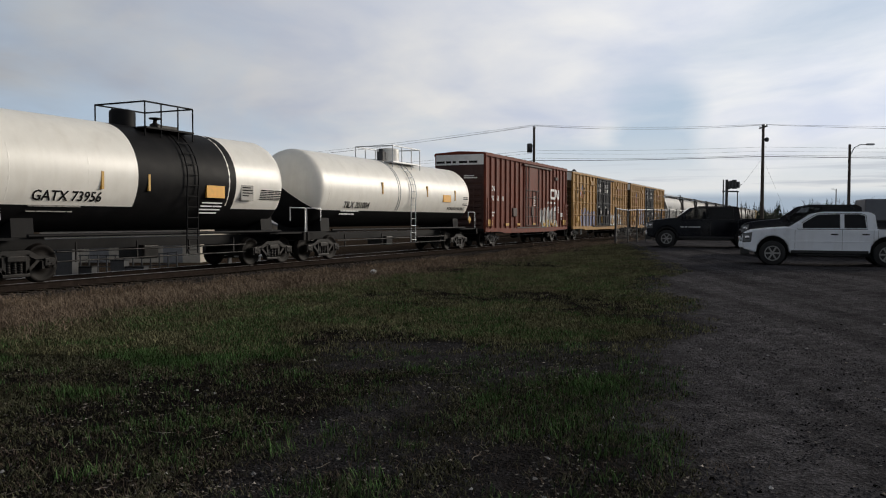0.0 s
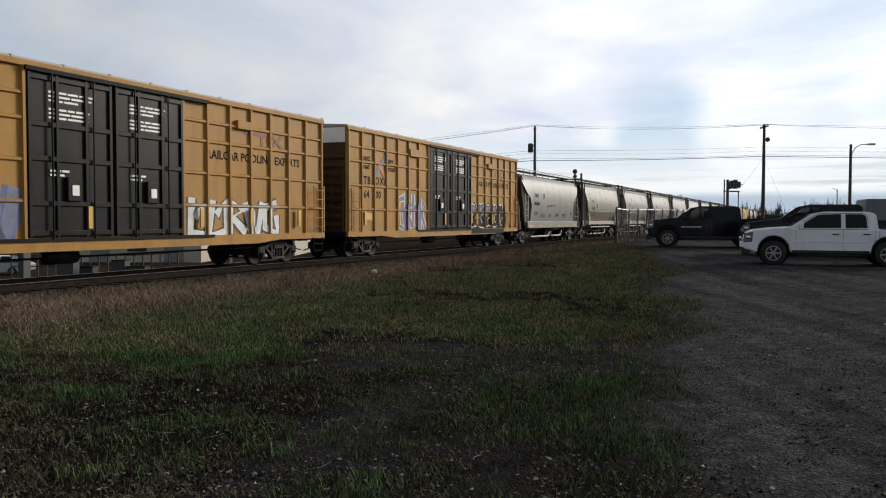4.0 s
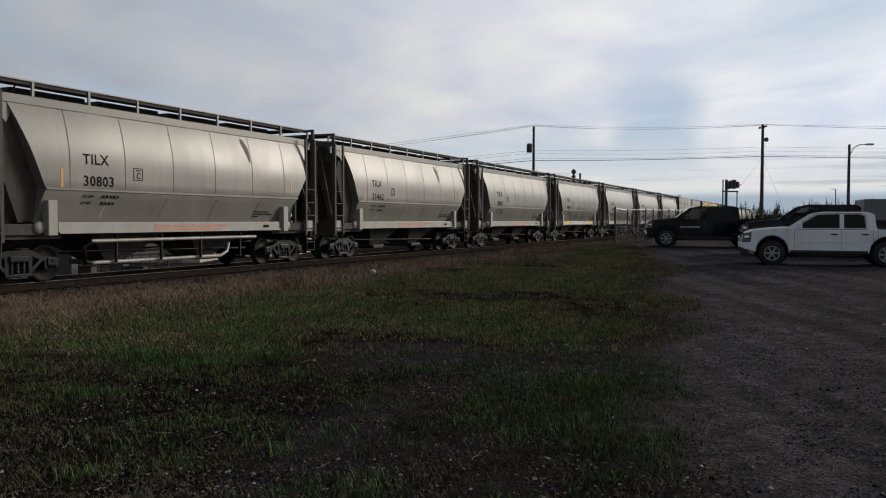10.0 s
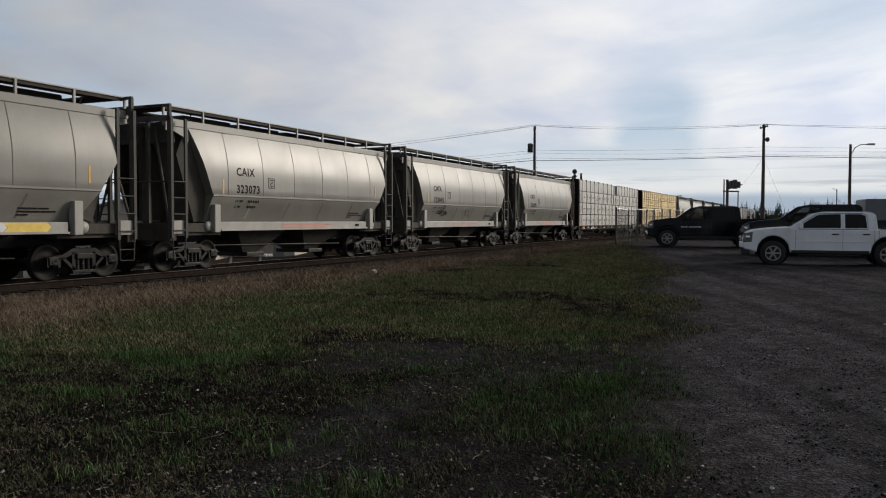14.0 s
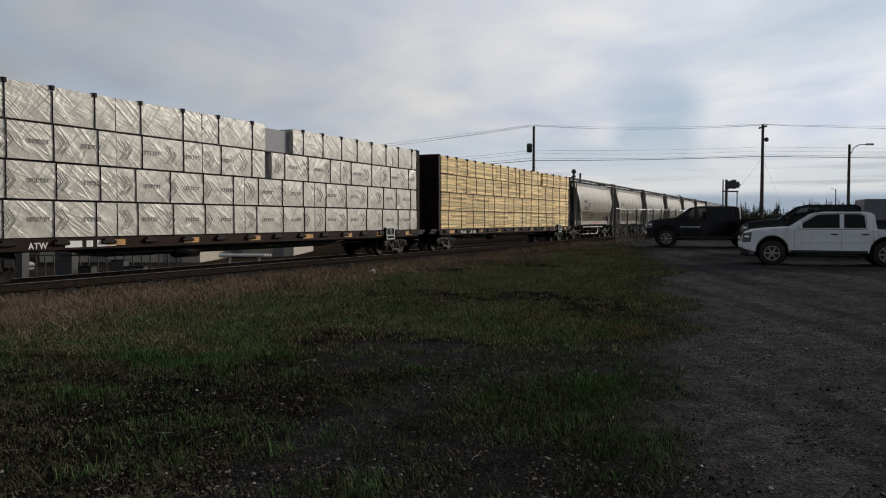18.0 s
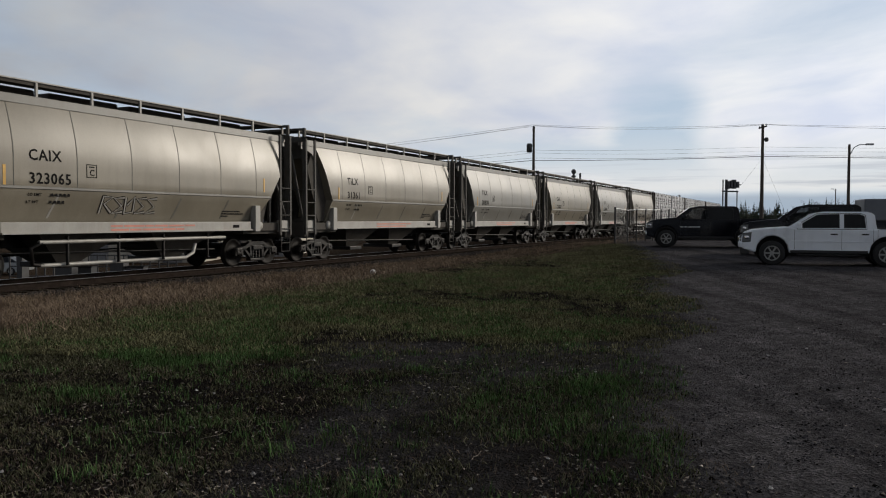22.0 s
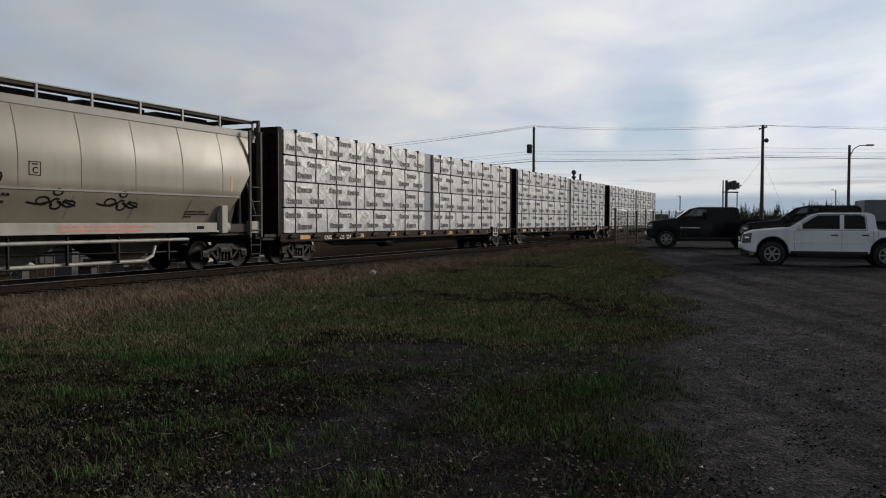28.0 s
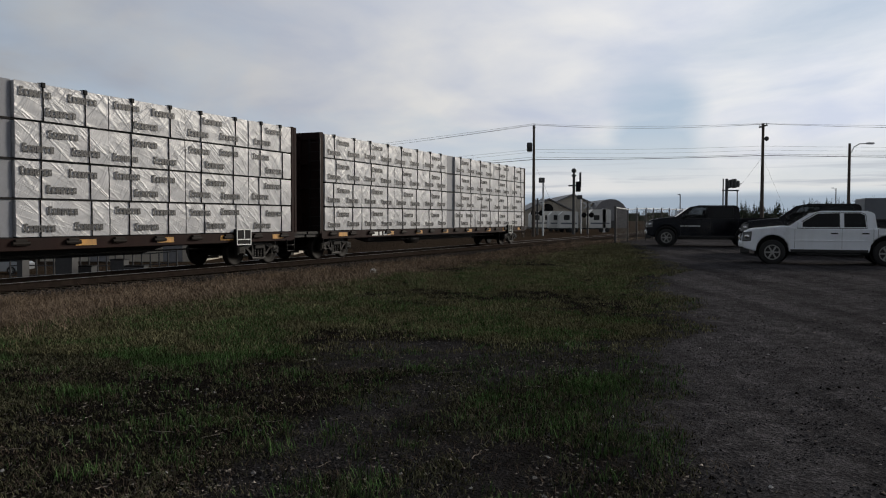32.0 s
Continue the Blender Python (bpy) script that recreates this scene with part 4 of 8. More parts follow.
def spray_tag(car, x, z, wide, n, heavy):
    """A black tag sprayed on the sloping lower panel."""
    rng = random.Random(int(x * 10) + n)
    w = wide / n
    back, front = MB(), MB()
    for k in range(n):
        a = k * w
        shape = rng.choice([[(0.05, -0.9), (0.15, 0.9), (0.9, 0.8), (0.3, 0.1), (0.95, -0.8)], [(0.9, 0.8), (0.1, 0.7), (0.8, -0.1), (0.1, -0.9), (0.95, -0.7)], [(0.1, 0.8), (0.2, -0.9), (0.9, -0.7), (0.8, 0.9), (0.3, 0.0)]])
        if not heavy:
            cx, cz, rx, rz = [(0.35, 0.35, 0.50, 0.75), (0.45, -0.1, 0.42, 0.95), (0.55, 0.1, 0.5, 0.65)][k % 3]
            shape = [(cx + rx * math.cos(0.75 * q + k), cz + rz * math.sin(0.75 * q + k) * (1 - 0.05 * q)) for q in range(10)] + [(1.1, -0.3)]
        path = [(a + q * w * 1.1, r * (0.26 if heavy else 0.17)) for q, r in shape]
        ribbon(back, path, 0.105 if heavy else 0.05, -0.008 - 0.0005 * k, 0.006)
        if heavy:
            ribbon(front, path, 0.05, -0.012 - 0.0005 * k, 0.003)
    if not heavy:
        ribbon(back, [(-0.3, 0.03), (0.0, -0.02), (0.3, 0.05)], 0.045, -0.012, 0.004)
        ribbon(back, [(wide * 0.5 + 0.13 * math.cos(0.8 * q), 0.30 + 0.08 * math.sin(0.8 * q)) for q in range(9)], 0.04, -0.012, 0.004)
    tag = part("graffiti", back, M["dark"], car, "black sprayed tag")
    tag.matrix_basis = pose(x, -hopper_width(z), z, 19.3, 0, 0)
    if heavy:
        fill = part("graffiti", front, M["hopperlight"], car, "pale fill of a sprayed tag")
        fill.matrix_basis = tag.matrix_basis.copy()


build_hoppers()


def angular_hopper(s0):
    """The longer grey hopper with cut-away ends and a deep pale sill."""
    L = 13.9
    car = add_car("covered_hopper", "grey covered hopper car with cut-away ends behind the yellow boxcar", "rail car", s0)
    zs = [1.45, 1.9, 2.4, 2.9, 3.3, 3.7, 4.0, 4.2, 4.35]
    wd = [1.46, 1.50, 1.53, 1.54, 1.52, 1.46, 1.38, 1.28, 1.15]
    a0 = [2.0, 2.05, 2.15, 1.9, 1.2, 0.75, 0.6, 0.55, 0.5]
    mb, n = MB(), 2 * 11
    vs = []
    for z, w, a in zip(zs, wd, a0):
        vs += [(a + (L - 2 * a) * i / 10, -w, z) for i in range(11)] + [(L - a - (L - 2 * a) * i / 10, w, z) for i in range(11)]
    mb.add(vs, [(i * n + k, i * n + (k + 1) % n, (i + 1) * n + (k + 1) % n, (i + 1) * n + k) for i in range(len(zs) - 1) for k in range(n) if k not in (10, n - 1)], True)
    mb.add(vs, [(i * n + k, i * n + (k + 1) % n, (i + 1) * n + (k + 1) % n, (i + 1) * n + k) for i in range(len(zs) - 1) for k in (10, n - 1)])
    mb.add(vs[-n:], [tuple(range(n))])
    part("body", mb, M["hopper"], car, "light grey hopper body")
    for i in range(1, 8):
        x = 1.2 + (L - 2.4) * i / 8
        part("seam", MB().add([(x + dx, -w - dy, z) for z, w in zip(zs, wd) for dx, dy in ((-0.014, 0), (0, 0.005), (0.014, 0))],
             [(k * 3 + j, k * 3 + j + 1, k * 3 + j + 4, k * 3 + j + 3) for k in range(len(zs) - 1) for j in range(2)], True), M["seam"], car)
    for s in (-1, 1):
        part("side_sill", MB().box(1.4, L - 0.9, *sorted((s * 1.42, s * 1.52)), 1.06, 1.45, 0.015).box(1.4, L - 0.9, *sorted((s * 1.44, s * 1.56)), 1.02, 1.08), M["hopper"], car, "pale deep side sill")
        part("roof_rail", MB().box(0.3, L - 0.3, *sorted((s * 1.0, s * 1.08)), 4.74, 4.79), M["hopperlight"], car)
        part("running_board", MB().box(0.3, L - 0.3, *sorted((s * 0.45, s * 1.0)), 4.62, 4.66), M["hopperend"], car)
        for i in range(11):
            x = 0.4 + (L - 0.8) * i / 10
            part("rail_post", MB().tube([(x, s * 1.12, 4.36), (x + 0.1, s * 1.04, 4.76)], 0.03, 6), M["hopperlight"], car)
        for x0, x1 in ((0.9, 1.5), (L - 1.5, L - 0.9)):
            part("ladder", ladder(x0, x1, s * 1.5, 1.2, 3.2, 5), M["hopperlight"], car, "pale side ladder")
            part("stirrup", stirrup(x0, x1, s * 1.5, 0.45, 1.05), M["hopperend"], car)
    # cut-away ends and bays use the same grey with painted shade
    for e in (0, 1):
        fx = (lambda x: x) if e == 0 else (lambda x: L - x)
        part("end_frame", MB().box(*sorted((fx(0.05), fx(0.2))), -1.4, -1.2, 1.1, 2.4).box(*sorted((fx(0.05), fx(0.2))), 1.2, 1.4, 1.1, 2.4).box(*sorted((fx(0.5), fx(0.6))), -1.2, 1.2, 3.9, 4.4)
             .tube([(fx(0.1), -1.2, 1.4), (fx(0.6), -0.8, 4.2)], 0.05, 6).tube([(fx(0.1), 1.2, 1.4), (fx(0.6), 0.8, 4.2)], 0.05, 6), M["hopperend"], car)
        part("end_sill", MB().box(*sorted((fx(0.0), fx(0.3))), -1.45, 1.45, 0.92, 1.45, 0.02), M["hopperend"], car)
        part("slope_sheet", MB().prism([(fx(0.62), 4.3), (fx(2.9), 2.9), (fx(2.3), 1.46), (fx(1.2), 1.46), (fx(0.5), 3.9)], -1.36, 1.36), M["hopperend"], car, "grimy end slope darkened with painted shade")
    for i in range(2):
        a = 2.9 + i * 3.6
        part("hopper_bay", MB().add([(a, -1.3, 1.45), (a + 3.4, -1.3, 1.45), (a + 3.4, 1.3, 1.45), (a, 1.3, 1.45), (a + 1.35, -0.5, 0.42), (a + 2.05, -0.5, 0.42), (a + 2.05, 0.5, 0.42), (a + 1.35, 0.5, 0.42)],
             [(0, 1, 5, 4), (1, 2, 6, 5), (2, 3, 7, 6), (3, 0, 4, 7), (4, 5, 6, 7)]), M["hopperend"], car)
    part("centre_sill", MB().box(0.1, L - 0.1, -0.2, 0.2, 0.82, 1.1), M["truck"], car)
    part("discharge_pipe", MB().tube([(2.9, -1.2, 0.45), (6.6, -1.2, 0.45), (6.9, -1.2, 0.7)], 0.06, 10).tube([(7.2, -1.2, 0.75), (7.3, -1.2, 0.45), (9.5, -1.2, 0.45), (9.8, -1.2, 0.8)], 0.06, 10), M["pipe"], car)
    letters("CBFX", 0.34, M["dark"], car, 2.62, 3.0, -1.548, spacing=1.1)
    letters("401004", 0.34, M["dark"], car, 2.58, 2.48, -1.546, spacing=1.1)
    bars(car, M["dark"], 2.6, 2.05, -1.525, [(0.14, 0.16, 0.4), (0.14, 0.1, 0.4)], 0.05, 0.08)
    bars(car, M["dark"], 5.4, 2.55, -1.545, [(0.7, 0.6, 0.6), (0.6, 0.5), (0.2,)], 0.03, 0.05)
    for bx, wide in ((4.35, 0.7), (6.0, 0.55)):
        part("notice_panel", MB().box(bx, bx + wide, -1.522, -1.50, 1.72, 1.95), M["seam"], car, "grey stencilled notice panel")
    bars(car, M["dark"], 7.35, 1.98, -1.525, [(0.3, 0.5), (0.6,), (0.2, 0.1)], 0.05, 0.05)
    bars(car, M["dark"], 9.0, 1.95, -1.522, [(0.4, 0.4), (0.5,), (0.4, 0.2)], 0.04, 0.05)
    bars(car, M["dark"], 11.0, 2.15, -1.53, [(0.35,), (0.4,), (0.3,)], 0.04, 0.06)
    q = MB()
    for a, b, c, d in ((4.45, 4.75, 2.95, 2.97), (4.45, 4.75, 3.26, 3.28), (4.45, 4.47, 2.95, 3.28), (4.73, 4.75, 2.95, 3.28)):
        q.box(a, b, -1.548, -1.50, c, d)
    part("stencil_frame", q, M["dark"], car)
    for i in range(6):
        x = 1.6 + i * 2.12
        part("reflector", MB().box(x, x + (0.9 if i == 0 else 0.45), -1.53, -1.50, 1.10, 1.22), M["reflect"], car, "yellow reflective strip")
    add_trucks(car, (1.5, L - 1.5))
    add_couplers(car, L)


angular_hopper(-108.5)


# ---- boxcars
def boxcar(s0, L, H, paint, endpaint, kind, label):
    car = add_car("boxcar", label, "rail car", s0)
    hw = 1.46
    part("body", MB().box(0, L, -hw, hw, 0.98, H - 0.14, 0.03), paint, car)
    n = 14
    rmat = paint if kind == "cn" else M["hopperlight"]
    for i in range(n):
        a, b = L * i / n, L * (i + 1) / n
        part("roof_panel", MB().prism([(-hw - 0.06, H - 0.14), (-hw - 0.06, H - 0.07), (0, H + 0.02), (hw + 0.06, H - 0.07), (hw + 0.06, H - 0.14)], a, b - 0.07, "yz"), rmat, car)
        part("roof_seam", MB().prism([(-hw - 0.07, H - 0.14), (-hw - 0.07, H - 0.05), (0, H + 0.05), (hw + 0.07, H - 0.05), (hw + 0.07, H - 0.14)], b - 0.07, b, "yz"), rmat, car)
    for s in (-1, 1):
        y0, y1 = sorted((s * hw, s * (hw + 0.10)))
        part("top_rail", MB().box(0, L, y0, y1, H - 0.26, H - 0.12, 0.01), paint, car)
        sill = [(0, 1.06), (L, 1.06), (L, 0.86), (L * 0.86, 0.86), (L * 0.80, 0.76), (L * 0.2, 0.76), (L * 0.14, 0.86), (0, 0.86)]
        part("side_sill", MB().prism(sill, y0, y1), paint, car)
        dw = (L * 0.41, L * 0.41 + 3.0) if kind == "cn" else (L * 0.5 - 2.55, L * 0.5 + 2.55)
        gaps = 8 if kind == "cn" else 7
        for side in (0, 1):
            x0, x1 = ((0.12, dw[0]) if side == 0 else (dw[1], L - 0.12))
            for i in range(gaps + 1):
                x = x0 + (x1 - x0) * i / gaps
                part("rib", MB().prism([(x - 0.07, s * hw), (x - 0.04, s * (hw + 0.085)), (x + 0.04, s * (hw + 0.085)), (x + 0.07, s * hw)], 1.06, H - 0.26, "xy"), paint, car)
            if kind != "cn":
                for z in (1.95, 2.9, 3.85, 4.42):
                    part("cross_rib", MB().prism([(s * hw, z - 0.06), (s * (hw + 0.06), z - 0.03), (s * (hw + 0.06), z + 0.03), (s * hw, z + 0.06)], x0, x1, "yz"), paint, car)
        if kind == "cn":
            a, b = dw
            d = part("door", MB().box(a + 0.15, b - 0.15, *sorted((s * hw, s * (hw + 0.07))), 1.12, H - 0.42, 0.02), paint, car, "red-brown plug door")
            for x in (a + 0.2, a + 0.75, (a + b) / 2, b - 0.75, b - 0.25):
                part("lock_bar", MB().tube([(x, s * (hw + 0.11), 1.15), (x, s * (hw + 0.11), (H - 0.4) if x in (a + 0.2, a + 0.75, b - 0.25) else 3.4)], 0.03, 6), M["cnend"], d)
            for z in (1.2, 1.75, 2.35, 2.95, 3.4):
                part("cross_bar", MB().tube([(a + 0.2, s * (hw + 0.12), z), (b - 0.25, s * (hw + 0.12), z)], 0.025, 6), M["cnend"], d)
            part("latch_gear", MB().box((a + b) / 2 - 0.25, (a + b) / 2 + 0.15, *sorted((s * hw, s * (hw + 0.14))), 1.8, 2.4, 0.03), M["cnend"], d)
            part("door_track", MB().box(a - 1.5, b + 1.5, *sorted((s * hw, s * (hw + 0.14))), 1.02, 1.10), M["cnend"], car)
            part("door_track", MB().box(a - 0.3, b + 2.5, *sorted((s * hw, s * (hw + 0.16))), H - 0.42, H - 0.32), M["cnend"], car)
        else:
            for a, b in ((dw[0] + 0.06, L * 0.5 - 0.05), (L * 0.5 + 0.05, dw[1] - 0.06)):
                d = part("door", MB().box(a, b, *sorted((s * hw, s * (hw + 0.06))), 1.1, H - 0.34, 0.02), M["doorblack"], car, "black steel plug door")
                for z in (1.2, 1.9, 2.95, 3.75, H - 0.45):
                    part("door_rib", MB().box(a, b, *sorted((s * (hw + 0.05), s * (hw + 0.11))), z - 0.06, z + 0.06, 0.012), M["doorblack"], d)
                for x in (a + 0.05, a + 0.8, b - 0.8, b - 0.05):
                    part("door_rib", MB().box(x - 0.045, x + 0.045, *sorted((s * (hw + 0.05), s * (hw + 0.115))), 1.1, H - 0.36, 0.01), M["doorblack"], d)
                for x in (a + 0.62, b - 0.62):
                    part("lock_rod", MB().tube([(x, s * (hw + 0.15), 1.05), (x, s * (hw + 0.15), H - 0.34)], 0.025, 6), M["doorblack"], d)
                part("lock_gear", MB().box((a + b) / 2 - 0.2, (a + b) / 2 + 0.2, *sorted((s * (hw + 0.08), s * (hw + 0.16))), 1.95, 2.55, 0.03), M["doorblack"], d)
                part("lock_plate", MB().box((a + b) / 2 - 0.08, (a + b) / 2 + 0.12, *sorted((s * (hw + 0.16), s * (hw + 0.175))), 2.1, 2.35), M["white"], d)
            part("door_track", MB().box(dw[0] - 1.2, dw[1] + 1.2, *sorted((s * hw, s * (hw + 0.15))), 1.0, 1.08), M["black"], car)
            part("door_track", MB().box(dw[0], dw[1] + 1.0, *sorted((s * hw, s * (hw + 0.16))), H - 0.34, H - 0.24), M["black"], car)
        for x0, x1 in ((0.15, 0.75), (L - 0.75, L - 0.15)):
            part("ladder", ladder(x0, x1, s * (hw + 0.16), 1.1, 2.75, 5), paint, car)
            part("stirrup", stirrup(x0, x1, s * (hw + 0.1), 0.42, 0.9), M["black"], car)
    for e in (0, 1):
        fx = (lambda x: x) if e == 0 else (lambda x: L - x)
        # end walls take endpaint, a darker side paint with shade painted in
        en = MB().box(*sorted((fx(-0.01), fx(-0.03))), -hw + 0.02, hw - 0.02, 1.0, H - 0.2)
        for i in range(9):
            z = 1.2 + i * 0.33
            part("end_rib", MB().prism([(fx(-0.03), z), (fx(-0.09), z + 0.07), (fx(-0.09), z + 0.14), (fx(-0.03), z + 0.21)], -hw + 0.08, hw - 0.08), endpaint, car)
        part("end_wall", en, endpaint, car, "corrugated end wall with its shade painted in")
        part("end_panel", MB().box(*sorted((fx(-0.03), fx(-0.05))), -hw + 0.02, hw - 0.02, H - 0.75, H - 0.18), M["white"], car, "white panel along the top of the end")
        part("end_sill", MB().box(*sorted((fx(-0.12), fx(0.2))), -hw, hw, 0.86, 1.06, 0.02), M["black"], car)
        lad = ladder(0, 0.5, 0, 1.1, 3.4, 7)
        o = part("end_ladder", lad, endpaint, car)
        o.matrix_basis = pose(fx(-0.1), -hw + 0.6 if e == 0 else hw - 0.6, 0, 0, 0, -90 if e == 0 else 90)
    part("centre_sill", MB().box(-0.2, L + 0.2, -0.25, 0.25, 0.74, 0.98), M["truck"], car)
    for i in range(7):
        x = 4.0 + (L - 8.0) * i / 6
        part("cross_bearer", MB().box(x - 0.06, x + 0.06, -1.4, 1.4, 0.80, 0.98), M["truck"], car)
    under = MB()
    under.tube([(3.2, -0.8, 0.55), (L - 3.2, -0.8, 0.6)], 0.03, 6)
    under.lathe([(0.02, -0.5), (0.2, -0.45), (0.2, 0.45), (0.02, 0.5)], "x", (L * 0.45, -0.7, 0.6), 12)
    part("brake_gear", under, M["truck"], car)
    add_trucks(car, (2.2, L - 2.2))
    add_couplers(car, L, 0.12)
    return car


def mural(car):
    """A two-storey sprayed piece: slate bubble letters over black ones, edged in white."""
    rng = random.Random(77)
    y = -1.463
    for q in range(5):
        a = 12.28 + 0.997 * q
        top = 2.42 - 0.10 * (q == 4) + rng.uniform(-0.05, 0.06)
        cell = [(a, 1.07), (a + 0.93, 1.07), (a + 0.93, top - 0.1), (a + 0.7, top + 0.03), (a + 0.35, top - 0.05), (a + 0.12, top + 0.05), (a, top - 0.08)]
        part("graffiti", MB().prism(cell, y - 0.003, y), M["black"], car, "black sprayed ground")
        if q < 4:
            part("graffiti", MB().prism(blob(rng, a + 0.47, 2.16, 0.37, 0.20, 16, 0.16), y - 0.006, y), M["slate"], car, "slate-blue sprayed letter")
            eye = MB()
            eye.prism(blob(rng, a + 0.45, 2.14, 0.13, 0.07, 12, 0.2), y - 0.009, y)
            part("graffiti", eye, M["purple"], car, "grey-blue sprayed patch")
        edge = MB()
        path = [(a + 0.02, 1.98), (a + 0.10, 2.28), (a + 0.30, 2.40), (a + 0.60, 2.36), (a + 0.82, 2.42), (a + 0.90, 2.15)]
        ribbon(edge, [(px + rng.uniform(-0.03, 0.03), pz + rng.uniform(-0.04, 0.04)) for px, pz in path], 0.055, y - 0.012, 0.004)
        part("graffiti", edge, M["pale"], car, "white sprayed edge")
        for j in range(2):
            cx, cz = a + 0.28 + 0.42 * j, 1.62 - 0.18 * ((q + j) % 2)
            loop = [(cx + (0.16 + 0.05 * math.sin(3 * u + q)) * math.cos(u) + 0.05 * math.sin(2 * u), cz + 0.24 * math.sin(u + 0.4 * j)) for u in [0.5 + 4.6 * w / 10 for w in range(11)]]
            st = MB()
            ribbon(st, loop, 0.035, y - 0.012 - 0.002 * j, 0.004)
            part("graffiti", st, M["pale"], car, "white sprayed outline")
        if q in (0, 4):
            part("graffiti", MB().box(a + 0.22, a + 0.36, y - 0.016, y - 0.005, 1.35, 1.85), M["reflect"], car, "yellow sprayed bar")
    part("graffiti", MB().box(12.3, 17.1, -1.566, -1.555, 0.80, 1.05), M["black"], car, "black sprayed sill")
    dr = MB()
    ribbon(dr, [(12.3, 1.12), (13.2, 1.20), (14.1, 1.10), (15.0, 1.22), (15.9, 1.12), (16.6, 1.3)], 0.05, y - 0.018, 0.004)
    part("graffiti", dr, M["pale"], car, "white sprayed drip line")


CN_L, TB_L = 16.1, 19.5
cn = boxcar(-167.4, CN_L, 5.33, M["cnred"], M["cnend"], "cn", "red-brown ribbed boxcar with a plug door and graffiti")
for x, txt in ((1.05, "40"), (1.84, "58"), (2.64, "30")):
    letters(txt, 0.42, M["white"], cn, x, 2.62, -1.466)
letters("CN", 0.40, M["white"], cn, 1.02, 3.18, -1.466)
lg = MB()
def bend(cx, cz, r, a0, a1, n=7):
    return [(cx + r * math.cos(radians(a0 + (a1 - a0) * q / n)), cz + r * math.sin(radians(a0 + (a1 - a0) * q / n))) for q in range(n + 1)]


ribbon(lg, [(12.93, 3.58)] + bend(12.22, 3.44, 0.14, 90, 180) + bend(12.22, 3.17, 0.14, 180, 270) + [(12.80, 3.03)] + bend(12.95, 3.17, 0.14, 270, 360) + bend(13.23, 3.45, 0.14, 180, 50) + [(13.60, 3.18)] + bend(13.82, 3.16, 0.13, 230, 360) + [(13.95, 3.62)], 0.16, -1.552, 0.09)
part("company_mark", lg, M["white"], cn, "white looped company mark")
bars(cn, M["white"], 11.6, 2.78, -1.464, [(0.2, 0.25, 0.3, 0.3, 0.3)], 0.14, 0.1)
bars(cn, M["white"], 0.95, 2.0, -1.464, [(0.4, 0.2), (0.5,)], 0.09, 0.08)
for x in (0.3, 3.2, 5.2, 8.2, 10.4, 12.2, 15.0):
    part("reflector", MB().box(x, x + (0.7 if x in (0.3, 15.0) else 0.5), -1.575, -1.55, 1.2, 1.55 if x in (0.3, 15.0) else 1.34), M["reflect"], cn, "yellow reflective patch")
graffiti(cn, 9.9, 13.7, 1.30, 2.40, -1.463, 11, M["pale"], M["gdark"], 4, M["hopperlight"])
graffiti(cn, 10.2, 14.0, 1.08, 1.55, -1.474, 12, M["gyellow"], M["pale"], 5)
part("notice_panel", MB().box(14.55, 15.0, -1.52, -1.46, 1.75, 2.05), M["pale"], cn, "white stencilled notice panel")
part("notice_panel", MB().box(14.7, 14.85, -1.52, -1.46, 1.55, 1.65), M["pale"], cn)
for q in range(1, 6):
    rx = 9.519 + 0.7826 * q
    part("graffiti", MB().box(rx - 0.041, rx + 0.041, -1.549, -1.540, 1.08, 2.2 if q < 5 else 1.5), M["pale"] if q % 2 else M["hopperlight"], cn, "sprayed paint on a rib")
part("fixture_box", MB().box(4.4, 5.1, -1.60, -1.46, 1.75, 2.25, 0.02), M["cnend"], cn)
part("fixture_box", MB().box(13.0, 13.7, -1.6, -1.46, 4.3, 4.5, 0.02), M["cnend"], cn)
bars(cn, M["white"], 8.4, 3.05, -1.535, [(0.4,), (0.3, 0.1), (0.4,), (0.4,), (0.3,), (0.4,)], 0.05, 0.06)
bars(cn, M["pale"], 14.0, 2.45, -1.464, [(0.5,), (0.3, 0.1), (0.4,), (0.4,)], 0.06, 0.06)
q = bars(cn, M["dark"], -1.4, 4.80, 0, [(0.5, 0.3, 0.2, 0.0, 0.5, 0.5)], 0.12, 0.05)
q.matrix_basis = pose(-0.052, 0, 0, 0, 0, -90)
q = bars(cn, M["white"], 0.3, 4.0, 0, [(0.6,), (0.8,)], 0.06, 0.05)
q.matrix_basis = pose(-0.092, 0, 0, 0, 0, -90)

